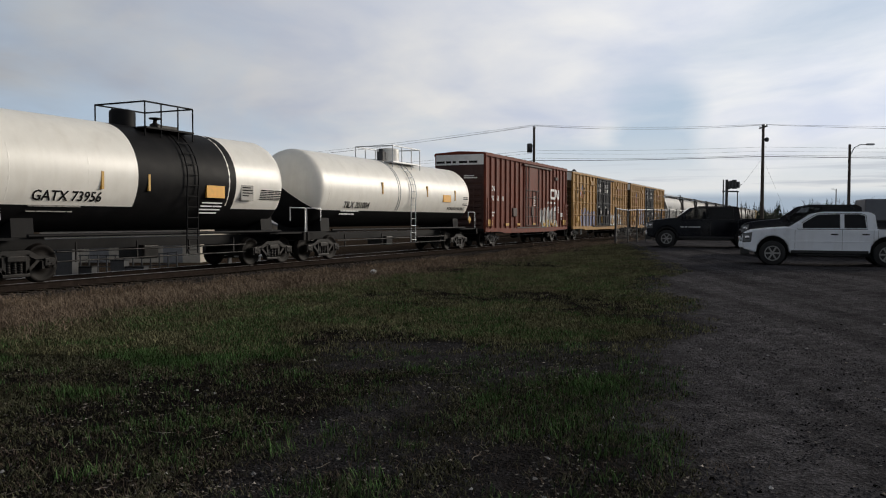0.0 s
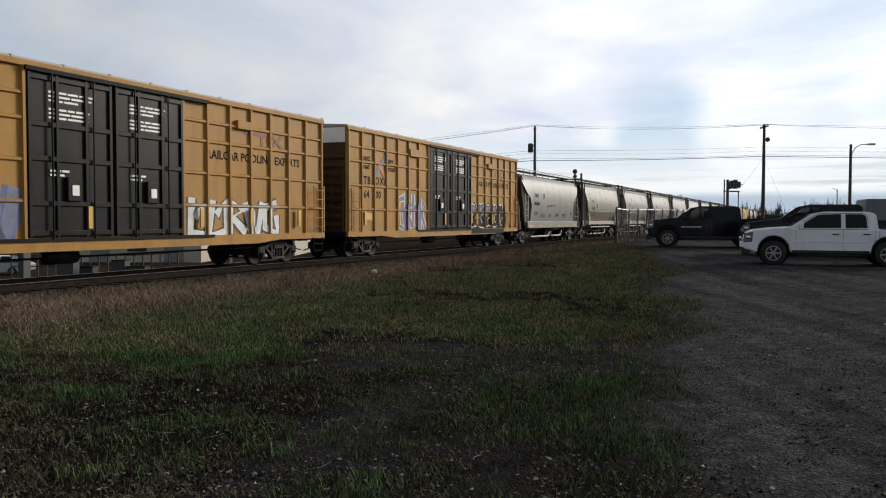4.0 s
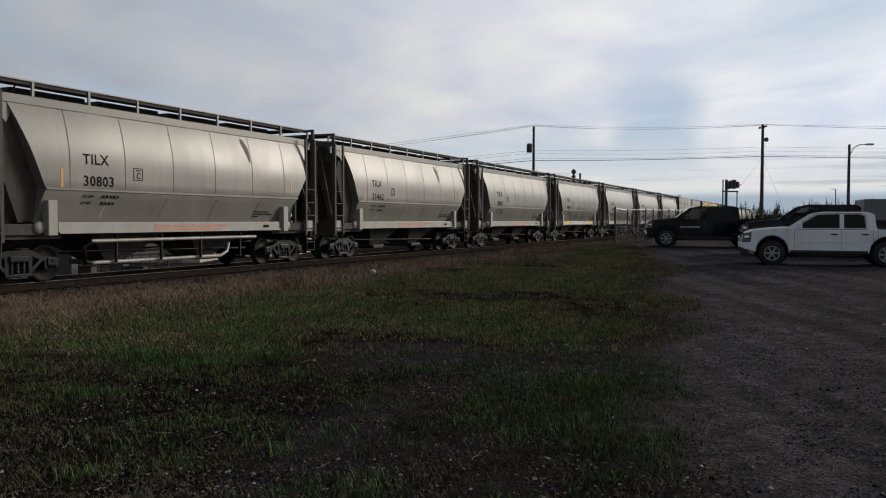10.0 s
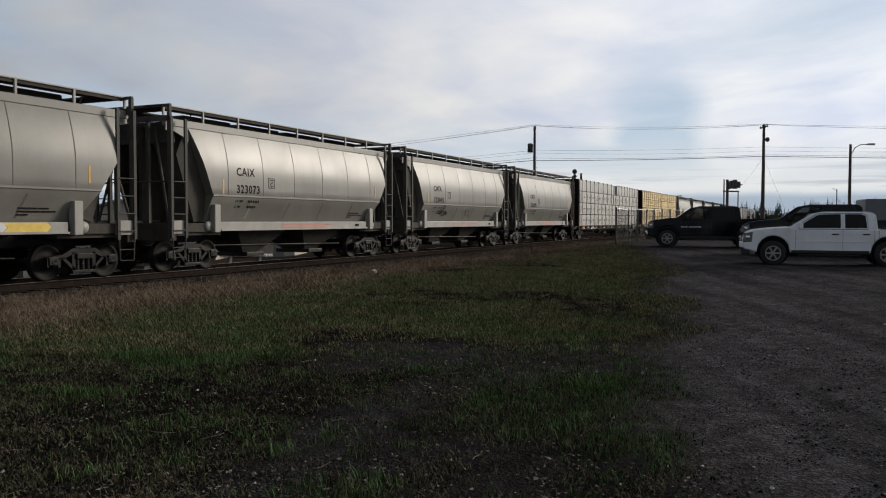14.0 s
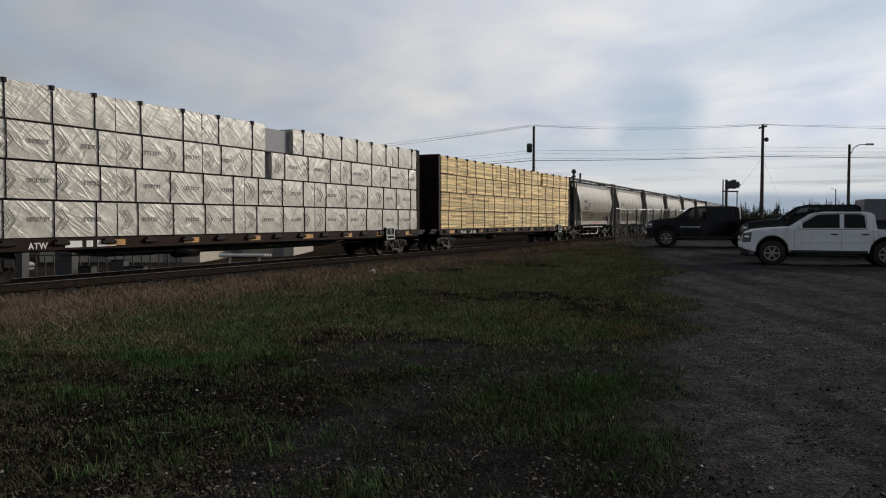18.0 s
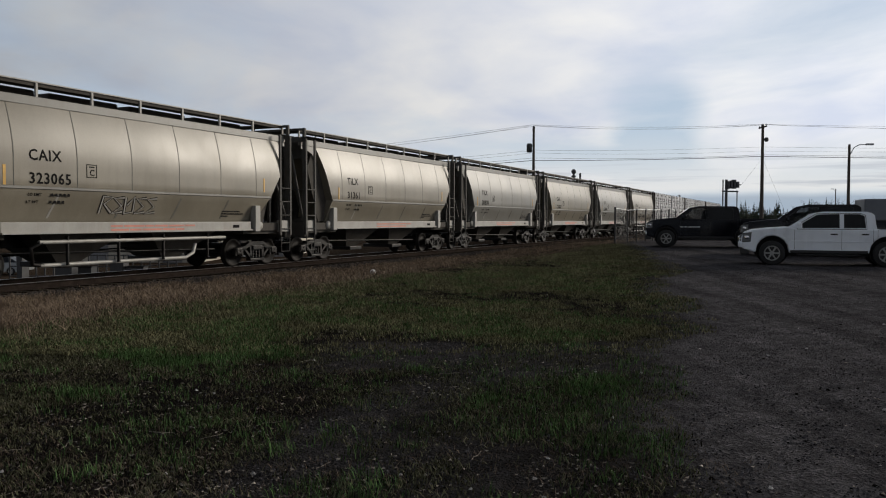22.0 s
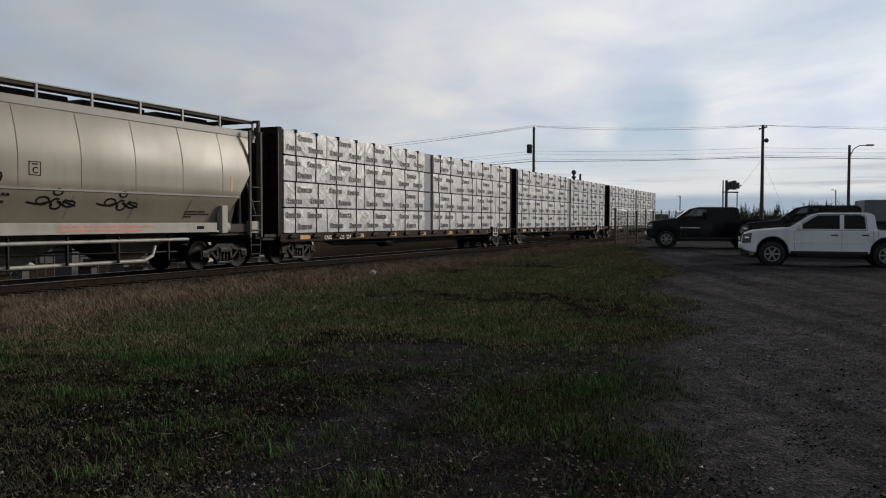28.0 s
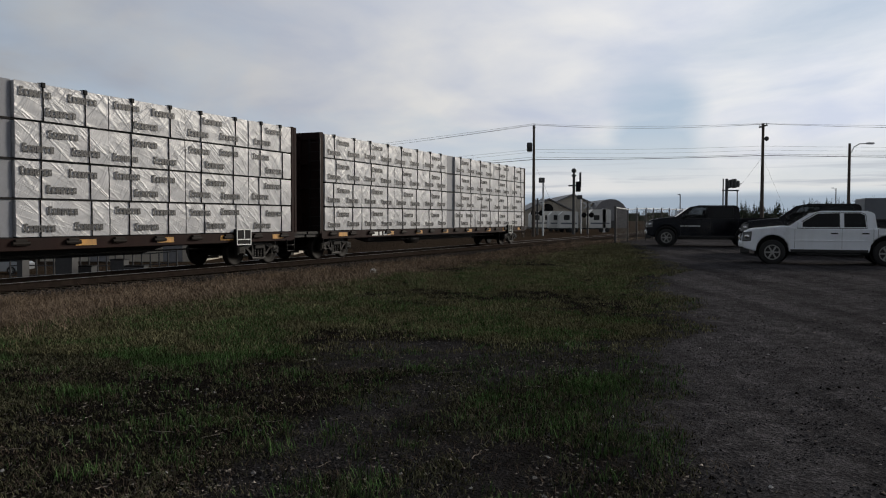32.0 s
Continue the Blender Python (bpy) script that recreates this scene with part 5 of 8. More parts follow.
for k, s0 in enumerate((-149.8, -128.65)):
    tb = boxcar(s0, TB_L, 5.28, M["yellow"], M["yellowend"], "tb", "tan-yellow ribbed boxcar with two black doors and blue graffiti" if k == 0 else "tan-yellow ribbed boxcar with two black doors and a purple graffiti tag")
    for x, txt in ((1.32, "TB"), (2.24, "OX")):
        letters(txt, 0.44, M["dark"], tb, x, 2.98, -1.466, spacing=1.2)
    for x, txt in ((1.34, "67"), (2.3, "25"), (3.28, "49")) if k == 0 else ((1.34, "64"), (2.3, "00")):
        letters(txt, 0.42, M["dark"], tb, x, 2.42, -1.466, spacing=1.1)
    for a, col in ((35, M["gred"]), (-35, M["gblue"])):
        xm = MB().box(-0.75, 0.75, -0.008, 0.0, -0.09, 0.09)
        o = part("painted_cross", xm, col, tb, "faded painted cross mark")
        o.matrix_basis = pose(2.65, -1.466 - (0.006 if a > 0 else 0), 3.72, 0, a * 1.3, 0)
    letters("next\nload", 0.34, M["dark"], tb, 1.22, 3.92, -1.466)
    letters("any\nroad", 0.34, M["dark"], tb, 3.35, 3.92, -1.466)
    letters("RAILCAR POOLING EXPERTS", 0.37, M["dark"], tb, 13.3, 3.36, -1.466, spacing=1.0)
    for bx in (15.35, 15.95):
        part("painted_bar", MB().box(bx - 0.30, bx + 0.30, -1.472, -1.464, 4.22, 4.40).box(bx - 0.07, bx + 0.07, -1.472, -1.464, 3.82, 4.22), M["fadedbrown"], tb, "faded brown painted bar")
    for a in (35, -35):
        o = part("painted_cross", MB().box(-0.55, 0.55, -0.008, 0.0, -0.06, 0.06), M["fadedbrown"], tb, "faded painted cross mark")
        o.matrix_basis = pose(16.75, -1.466 - (0.006 if a > 0 else 0), 4.12, 0, a, 0)
    part("placard", MB().box(1.25, 1.85, -1.56, -1.5, 1.5, 1.8), M["reflect"], tb, "yellow placard")
    for x in (1.2, 8.9, 12.9, 15.2, 17.8):
        part("reflector", MB().box(x, x + 0.14, -1.60, -1.55, 1.3, 1.85), M["reflect"], tb, "yellow reflective strip")
    graffiti(tb, 2.7 if k == 0 else 4.2, 7.0, 1.08, 2.35 if k == 0 else 2.6, -1.463, 20 + k, M["purple"], M["blue"] if k == 0 else M["pale"], 4, M["purple"] if k == 0 else None)
    if k == 0:
        graffiti(tb, 12.5, 16.8, 1.05, 2.15, -1.463, 30, M["pale"], M["gdark"], 5)
    else:
        mural(tb)
    ribs = [(0.12 + 0.997 * q, M["purple"], 1.08, 2.2) for q in range(3 if k == 0 else 5, 7)] + [(12.35 + 0.997 * q, M["pale"] if k == 0 else M["black"], 1.08, 1.9 if k == 0 else 2.4) for q in range(1, 5 if k == 0 else 6)]
    for rx, m, za, zb in ribs:
        part("graffiti", MB().box(rx - 0.041, rx + 0.041, -1.549, -1.540, za, zb), m, tb, "sprayed paint on a rib")
    for x0, x1, m in ((2.7 if k == 0 else 4.2, 7.0, M["purple"]), (12.6, 16.8 if k == 0 else 17.8, M["hopperlight"] if k == 0 else M["black"])):
        part("graffiti", MB().box(x0, x1, -1.5245, -1.515, 1.925, 1.975), m, tb, "sprayed paint on a cross rib")
    for i in range(2):
        bars(tb, M["white"], TB_L * 0.5 - 1.9 + i * 2.45, 4.55, -1.523, [(0.5, 0.3, 0.4), (0.6, 0.6), (0.4, 0.4), (), (0.5, 0.2, 0.4), (0.6, 0.5), (0.5, 0.6)], 0.05, 0.05)
        bars(tb, M["white"], TB_L * 0.5 - 1.9 + i * 2.45, 2.7, -1.545, [(0.3, 0.2), (0.4,)], 0.05, 0.05)
    part("fixture_box", MB().box(5.2, 6.3, -1.60, -1.46, 4.35, 4.68, 0.02), M["yellow"], tb)
    part("fixture_box", MB().box(14.6, 15.3, -1.6, -1.46, 4.35, 4.62, 0.02), M["yellow"], tb)
    q = bars(tb, M["dark"], -1.2, 4.82, 0, [(0.5, 0.6)], 0.12, 0.05)
    q.matrix_basis = pose(-0.052, 0, 0, 0, 0, -90)


# ---- tank cars
def tank_car(s0, L, tank0, tank1, rad, cz, label, black_band, split):
    car = add_car("tank_car", label, "rail car", s0)
    n = 64
    head = 0.62
    prof = []
    for i in range(8):
        a = math.pi / 2 * i / 7
        prof.append((rad * math.sin(a), tank0 + head * (1 - math.cos(a))))
    rings = prof + [(rad, tank0 + head + (tank1 - tank0 - 2 * head) * i / 60) for i in range(1, 60)] + [(r, tank1 + tank0 - h) for r, h in prof[::-1]]
    w, bl = MB(), MB()
    mid = (tank0 + tank1) / 2 + (0.4 if black_band else 0.0)
    grid = [(h, r * math.cos(2 * math.pi * k / n), cz + r * math.sin(2 * math.pi * k / n)) for r, h in rings for k in range(n)]
    pale_faces, dark_faces = [], []
    for i in range(len(rings) - 1):
        hm = (rings[i][1] + rings[i + 1][1]) / 2
        for k in range(n):
            zc = cz + rad * math.sin(2 * math.pi * (k + 0.5) / n)
            dark = zc < split or (black_band and abs(hm - mid - 0.55) < black_band)
            (dark_faces if dark else pale_faces).append((i * n + k, i * n + (k + 1) % n, (i + 1) * n + (k + 1) % n, (i + 1) * n + k))
    for mb, fs in ((w, pale_faces), (bl, dark_faces)):
        used = sorted({v for f in fs for v in f})
        to = {v: q for q, v in enumerate(used)}
        mb.add([grid[v] for v in used], [tuple(to[v] for v in f) for f in fs], True)
    part("tank_shell", w, M["tankwhite"], car, "cream-white tank shell")
    part("tank_belly", bl, M["black"], car, "black painted lower shell")
    for h in (tank0 + 1.0, tank0 + 3.2, tank1 - 3.2, tank1 - 1.0):
        arc = [math.asin((split + 0.08 - cz) / rad) + (math.pi - 2 * math.asin((split + 0.08 - cz) / rad)) * k / 24 for k in range(25)]
        vs = [(h + dx, (rad + dr) * math.cos(a), cz + (rad + dr) * math.sin(a)) for a in arc for dx, dr in ((-0.03, 0.001), (0, 0.007), (0.03, 0.001))]
        part("weld_band", MB().add(vs, [(k * 3 + q, k * 3 + q + 1, k * 3 + q + 4, k * 3 + q + 3) for k in range(24) for q in (0, 1)], True), M["tankwhite"], car)
    part("frame", MB().box(0, L, -0.3, 0.3, 0.74, 1.02).box(0, 2.3, -1.35, 1.35, 1.04, 1.1).box(L - 2.3, L, -1.35, 1.35, 1.04, 1.1).box(0.0, 0.15, -1.4, 1.4, 0.8, 1.1).box(L - 0.15, L, -1.4, 1.4, 0.8, 1.1), M["black"], car)
    part("side_pipe", MB().tube([(1.8, -1.42, 1.14), (L - 1.8, -1.42, 1.14)], 0.045, 8), M["black"], car)
    for x in (1.7, L - 2.3):
        part("saddle", MB().prism([(-1.0, 1.1), (1.0, 1.1), (0.95, cz - rad * 0.6), (-0.95, cz - rad * 0.6)], x, x + 0.6, "yz"), M["black"], car)
    for x in (0.25, L - 0.25):
        for y in (-1.35, 1.35):
            part("handrail", MB().tube([(x, y, 1.1), (x, y, 1.95), (x + (0.9 if x < L / 2 else -0.9), y, 1.95), (x + (0.9 if x < L / 2 else -0.9), y, 1.5)], 0.022, 6), M["galv"], car, "white end handrail")
    dome = M["black"] if black_band else M["tankwhite"]
    top = cz + rad
    PL = 0.95 if black_band else 1.35
    rx = mid + (0.3 if black_band else 0.8)
    hx = 0.0 if black_band else 0.9
    lx = mid + (0.35 if black_band else 0.15)
    part("dome", MB().lathe([(0.36, -0.12), (0.36, 0.36), (0.33, 0.42), (0.2, 0.45), (0.02, 0.46)], "z", (mid - 0.55, 0, top), 20), dome, car, "manway dome") if black_band else None
    if not black_band:
        part("valve_housing", MB().lathe([(0.52, -0.1), (0.52, 0.52), (0.50, 0.58), (0.3, 0.62), (0.02, 0.63)], "z", (mid + hx - 0.15, 0, top), 24), M["tankwhite"], car, "white round valve housing")
        part("vent_valve", MB().box(mid + hx - 1.0, mid + hx - 0.7, -0.2, 0.1, top - 0.05, top + 0.42, 0.03).tube([(mid + hx - 0.85, -0.05, top + 0.4), (mid + hx - 0.85, -0.05, top + 0.55)], 0.12, 8), M["fence"], car)
        for bx in (mid - 0.95, mid - 0.78):
            arc = [math.asin((split - cz) / rad) + (math.pi - 2 * math.asin((split - cz) / rad)) * k / 32 for k in range(33)]
            part("jacket_band", MB().tube([(bx, (rad + 0.004) * math.cos(a), cz + (rad + 0.004) * math.sin(a)) for a in arc], 0.018, 5, False), M["galv"], car)
    part("valve", MB().lathe([(0.16, 0.0), (0.16, 0.2), (0.06, 0.25), (0.06, 0.34), (0.18, 0.36), (0.18, 0.40), (0.02, 0.42)], "z", (mid + 0.8, 0.1, top - 0.03), 12).box(mid + 0.5, mid + 1.3, -0.3, -0.1, top, top + 0.12), M["truck"], car)
    part("platform", MB().box(rx - PL, rx + PL, -1.0, -0.5, top - 0.12, top - 0.07).box(rx - PL, rx + PL, 0.5, 1.0, top - 0.12, top - 0.07), M["galv"] if not black_band else M["black"], car)
    rl = MB()
    for y in (-0.95, 0.95):
        for x in (rx - PL, rx - 0.35 * PL, rx + 0.35 * PL, rx + PL):
            rl.tube([(x, y, top - 0.35), (x, y, top + 0.62)], 0.024, 6)
        rl.tube([(rx - PL, y, top + 0.62), (rx + PL, y, top + 0.62)], 0.024, 6)
    for x in (rx - PL, rx + PL):
        rl.tube([(x, -0.95, top + 0.62), (x, 0.95, top + 0.62)], 0.024, 6)
    part("railing", rl, M["galv"] if not black_band else M["black"], car, "tube railing round the dome")
    ld = MB()
    for x in (lx, lx + 0.45):
        ld.tube([(x, -(rad + 0.07) * math.cos(a), cz + (rad + 0.07) * math.sin(a)) for a in [radians(72 - 12 * q) for q in range(8)]] + [(x, -1.5, 0.55)], 0.022, 6)
    for i in range(11):
        z = 0.65 + i * 0.31
        yy = -1.53 if z < cz - 0.3 else -math.sqrt(max(0.05, (rad + 0.07) ** 2 - (z - cz) ** 2))
        ld.tube([(lx, yy, z), (lx + 0.45, yy, z)], 0.016, 6)
    part("ladder", ld, M["black"] if black_band else M["galv"], car, "side ladder")
    g = MB()
    for i in range(4):
        x = 3.6 + (L - 7.2) * i / 3
        part("hanger", MB().box(x - 0.02, x + 0.02, -0.9, -0.86, 0.45, 0.95), M["truck"], car)
    g.tube([(3.0, -0.9, 0.72), (L - 3.0, -0.9, 0.72)], 0.025, 6).tube([(3.0, -0.9, 0.48), (L - 3.0, -0.9, 0.48)], 0.02, 6).box(mid - 0.3, mid + 0.3, -0.5, 0.5, 0.4, 0.8, 0.05)
    part("brake_gear", g, M["truck"], car)
    add_trucks(car, (1.75, L - 1.75))
    add_couplers(car, L)
    return car


def wrapped_y(z, rad, cz):
    return -math.sqrt(max(0.01, rad * rad - (z - cz) ** 2))


T1_L, T2_L = 13.3, 16.3
t1 = tank_car(-197.4, T1_L, 0.3, T1_L - 1.3, 1.50, 2.70, "white tank car with a broad black band and belly", 2.05, 1.88)
letters("GATX 73956", 0.37, M["dark"], t1, 1.95, 1.98, -1.336, tilt=21)
bars(t1, M["hopper"], 1.95, 1.86, -1.25, [(0.12, 0.25, 0.35, 0.15, 0.35, 0.15), (0.25, 0.3, 0.15, 0.35, 0.15)], 0.028, 0.10, tilt=0.62)
for x in (0.8, 3.87, 5.45):
    part("reflector", MB().box(x, x + 0.08, -1.51, -1.40, 2.3, 2.75), M["reflect"], t1, "yellow reflective strip")
part("placard", MB().box(7.75, 8.55, -1.515, -1.45, 2.18, 2.55), M["orange"], t1, "orange warning placard")
bars(t1, M["pale"], 7.7, 2.05, -1.362, [(0.9,), (0.5, 0.4), (0.9,), (0.8,)], 0.04, 0.06, tilt=0.55)
part("notice_panel", MB().box(9.35, 9.95, -1.502, -1.44, 2.14, 2.62), M["hopperlight"], t1, "pale grey stencilled notice panel")
bars(t1, M["dark"], 9.4, 2.56, -1.506, [(0.4,), (0.5,), (0.5,), (0.3,)], 0.035, 0.05)
bars(t1, M["dark"], 10.35, 2.50, -1.492, [(0.35, 0.35, 0.35)] * 6, 0.032, 0.025, tilt=0.22)
t2 = tank_car(-184.5, T2_L, 0.6, T2_L - 0.8, 1.48, 2.72, "cream-white tank car with a black belly and top railing", 0, 1.95)
letters("TILX 201004", 0.37, M["dark"], t2, 2.75, 2.0, -1.313, tilt=21.5)
bars(t2, M["pale"], 2.7, 1.90, -1.245, [(0.1, 0.2, 0.3, 0.15, 0.25, 0.15), (0.1, 0.15, 0.3, 0.15, 0.25)], 0.05, 0.07, tilt=0.6)
part("reflector", MB().box(5.6, 5.69, -1.5, -1.44, 2.6, 3.1), M["reflect"], t2)
part("reflector", MB().box(9.9, 9.99, -1.5, -1.44, 2.6, 3.1), M["reflect"], t2)
part("reflector", MB().box(13.1, 13.19, -1.5, -1.44, 2.5, 3.0), M["reflect"], t2)
part("placard", MB().box(11.7, 12.6, -1.5, -1.44, 2.4, 2.75), M["orange"], t2, "orange warning placard")
letters("HYDROGEN PEROXIDE", 0.2, M["dark"], t2, 12.4, 2.04, -1.338, tilt=23)
bars(t2, M["dark"], 14.2, 2.7, -1.484, [(0.6,), (0.6,), (0.6,), (0.6,), (0.6,), (0.6,)], 0.045, 0.03, tilt=0.17)
part("placard", MB().prism([(15.0, 1.75), (15.2, 1.55), (15.0, 1.35), (14.8, 1.55)], -1.5, -1.47), M["reflect"], t2, "yellow diamond placard")


# ---- centre-beam lumber flats
FL = 22.9
BEAM_MESHES = {}


def flat_template():
    car = thing("lumber_flatcar", "", "rail car")
    part("deck", MB().box(-0.8, FL + 0.8, -1.38, 1.38, 0.98, 1.07), M["truck"], car)
    for s in (-1, 1):
        part("side_sill", MB().box(0, FL, *sorted((s * 1.34, s * 1.44)), 0.78, 1.07, 0.01), M["bulk"], car)
        for i in range(16):
            x = 0.7 + (FL - 1.4) * i / 15
            part("winch", MB().box(x - 0.16, x + 0.16, *sorted((s * 1.42, s * 1.52)), 0.90, 1.05, 0.02).tube([(x - 0.22, s * 1.48, 0.95), (x + 0.22, s * 1.48, 0.95)], 0.05, 8), M["winch"], car)
        for x in (1.15, 4.95, 7.75, 10.65, 13.7, 16.4, 19.0, 21.6):
            part("reflector", MB().box(x, x + 0.62, *sorted((s * 1.44, s * 1.455)), 0.86, 1.01), M["sillreflect"], car, "orange-yellow reflective strip")
    for x0 in (0.0, FL - 0.15):
        b = MB().box(x0, x0 + 0.15, -1.42, 1.42, 1.0, 4.72, 0.02)
        part("bulkhead", b, M["bulk"], car, "dark red-brown end bulkhead")
        xo = x0 - 0.12 if x0 == 0 else x0 + 0.15
        for y in (-1.36, -0.5, 0.5, 1.36):
            part("bulkhead_post", MB().box(xo, xo + 0.12, y - 0.07, y + 0.07, 1.0, 4.70), M["bulk"], car)
        for z in (1.8, 2.7, 3.6, 4.5):
            part("bulkhead_rail", MB().box(xo, xo + 0.10, -1.3, 1.3, z - 0.06, z + 0.06), M["bulk"], car)
        lad = part("end_ladder", ladder(0, 0.45, 0, 1.1, 4.5, 10), M["truck"], car)
        lad.matrix_basis = pose(xo - 0.02 if x0 == 0 else xo + 0.14, -1.0 if x0 == 0 else 1.0, 0, 0, 0, -90 if x0 == 0 else 90)
        part("end_platform", MB().box(*((-0.8, 0.0) if x0 == 0 else (FL, FL + 0.8)), -1.3, 1.3, 0.85, 1.05, 0.02), M["truck"], car)
        part("stirrup", stirrup(*((0.05, 0.5) if x0 == 0 else (FL - 0.5, FL - 0.05)), -1.45, 0.42, 0.82), M["truck"], car)
    part("centre_beam", MB().box(0.15, FL - 0.15, -0.1, 0.1, 1.05, 4.6).box(0.15, FL - 0.15, -0.3, 0.3, 4.55, 4.68, 0.02), M["bulk"], car)
    part("centre_sill", MB().box(-0.6, FL + 0.6, -0.25, 0.25, 0.7, 0.98).prism([(4.5, 0.8), (FL - 4.5, 0.8), (FL - 6, 0.5), (6, 0.5)], -0.3, 0.3), M["truck"], car)
    u = MB()
    for i in range(9):
        x = 4 + (FL - 8) * i / 8
        u.box(x - 0.05, x + 0.05, -1.3, 1.3, 0.78, 0.98)
    u.tube([(4.0, -0.9, 0.62), (FL - 4.0, -0.9, 0.62)], 0.025, 6).lathe([(0.02, -0.5), (0.2, -0.45), (0.2, 0.45), (0.02, 0.5)], "x", (8.5, -0.8, 0.6), 12)
    part("brake_gear", u, M["truck"], car)
    add_trucks(car, (1.55, FL - 1.55))
    add_couplers(car, FL, 0.75)
    return car


def pack_mesh(kind, length, variant):
    """One banded bundle of lumber, bare or wrapped, lying along x from 0 to length; near face at y = 0."""
    key = (kind, round(length, 2), variant)
    if key in BEAM_MESHES:
        return BEAM_MESHES[key]
    rng = random.Random(int(length * 100) + variant * 7 + (3 if kind == "bare" else 0))
    h, depth = 0.85, 1.27
    mb = MB()
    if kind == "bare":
        # inner core painted dark, so the slits between boards read as shaded
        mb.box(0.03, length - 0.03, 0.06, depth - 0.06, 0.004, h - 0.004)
        me = mb.mesh("lumber_pack", M["gapshade"])
    else:
        nx, nz = max(4, int(length / 0.12)), 9
        fl, ph = rng.choice((-1, 1)), rng.uniform(0, 6)
        def bulge(i, j):
            e = math.sin(math.pi * j / nz)
            fold = math.sin(i * 0.9 + j * 1.4 * fl + ph) * math.sin(i * 0.33 - j * 0.8 + ph * 2)
            return -0.006 * rng.random() - 0.011 * (1 + fold) * (0.25 + 0.75 * e)
        pts = [[(length * i / nx, bulge(i, j), h * j / nz) for i in range(nx + 1)] for j in range(nz + 1)]
        vs = [p for row in pts for p in row]
        mb.add(vs, [(j * (nx + 1) + i, j * (nx + 1) + i + 1, (j + 1) * (nx + 1) + i + 1, (j + 1) * (nx + 1) + i) for j in range(nz) for i in range(nx)], True)
        mb.box(0.004, length - 0.004, 0.012, depth, 0.0, h, 0.02)
        me = mb.mesh("lumber_pack", M["wrap" if kind == "wrap" else "wrapwarm"])
    BEAM_MESHES[key] = me
    return me


def board_mesh(length, variant):
    key = ("boards", round(length, 2), variant)
    if key not in BEAM_MESHES:
        rng = random.Random(variant * 5 + int(length * 10))
        mb, rows, h = MB(), 18, 0.85
        for i in range(rows):
            z0, x = h * i / rows, 0.0
            while x < length - 0.05:
                end = min(length, x + rng.uniform(0.5, 3.2))
                if length - end < 0.4:
                    end = length
                off = rng.uniform(0, 0.03)
                lo = rng.uniform(0.010, 0.022) if rng.random() < 0.42 else rng.uniform(0.001, 0.005)
                mb.box(x + rng.uniform(0, 0.012), end - rng.uniform(0, 0.012), off, 1.27 - off, z0 + lo, z0 + h / rows - rng.uniform(0.001, 0.005))
                x = end
        BEAM_MESHES[key] = mb.mesh("board_layer", M["wood"])
    return BEAM_MESHES[key]


def print_mesh(length, variant):
    key = ("print", round(length, 2), variant)
    if key not in BEAM_MESHES:
        rng = random.Random(variant * 13 + int(length * 10))
        mb = MB()
        for r, z in enumerate((0.52, 0.12)):
            x = rng.uniform(0.08, 0.25) + 0.62 * (r if variant % 2 else 1 - r)
            while x + 0.90 < length:
                rise = rng.uniform(-0.015, 0.03)
                for k in range(7):
                    a, q, t = x + k * 0.122, z + rise, z + rise + (0.20 if k == 0 else 0.155)
                    mb.box(a, a + 0.046, -0.045, -0.038, q, t).box(a + 0.046, a + 0.100, -0.045, -0.038, t - 0.046, t)
                    if k != 4:
                        mb.box(a + 0.046, a + 0.100, -0.045, -0.038, q, q + 0.046)
                    if k in (2, 3, 6):
                        mb.box(a + 0.066, a + 0.100, -0.045, -0.038, q + 0.046, t - 0.046)
                x += rng.uniform(1.30, 1.45)
        BEAM_MESHES[key] = mb.mesh("wrap_print", M["wrapprint"])
    return BEAM_MESHES[key]


def chevron_mesh(length, variant):
    key = ("chev", round(length, 2), variant)
    if key not in BEAM_MESHES:
        rng = random.Random(variant)
        mb = MB()
        x = 0.1
        i = 0
        while x + 0.7 < length:
            if i % 2 == 0:
                for k in range(2):
                    for s in (-1, 1):
                        mb.prism([(x + 0.16 * k + 0.2, 0.42), (x + 0.16 * k + 0.225, 0.42), (x + 0.16 * k + 0.025, 0.42 + 0.25 * s), (x + 0.16 * k, 0.42 + 0.25 * s)], -0.052, -0.044)
            else:
                for k in range(6):
                    a = x + k * 0.1
                    mb.box(a, a + 0.02, -0.045, -0.038, 0.38, 0.48).box(a + 0.02, a + 0.065, -0.045, -0.038, 0.46, 0.48)
                    if k % 2 == 0:
                        mb.box(a + 0.02, a + 0.065, -0.045, -0.038, 0.38, 0.40)
            x += rng.uniform(0.7, 0.85)
            i += 1
        BEAM_MESHES[key] = mb.mesh("wrap_print", M["chevron"])
    return BEAM_MESHES[key]


def strap_mesh(h, top):
    key = ("strap", h, top)
    if key not in BEAM_MESHES:
        mb = MB().box(-0.008, 0.008, -0.039, -0.012, 0, h)
        if top:
            mb.box(-0.05, 0.05, -0.055, 0.12, h - 0.09, h + 0.025, 0.01).box(-0.012, 0.012, -0.03, 1.2, h, h + 0.012)
        BEAM_MESHES[key] = mb.mesh("strap", M["black"])
    return BEAM_MESHES[key]


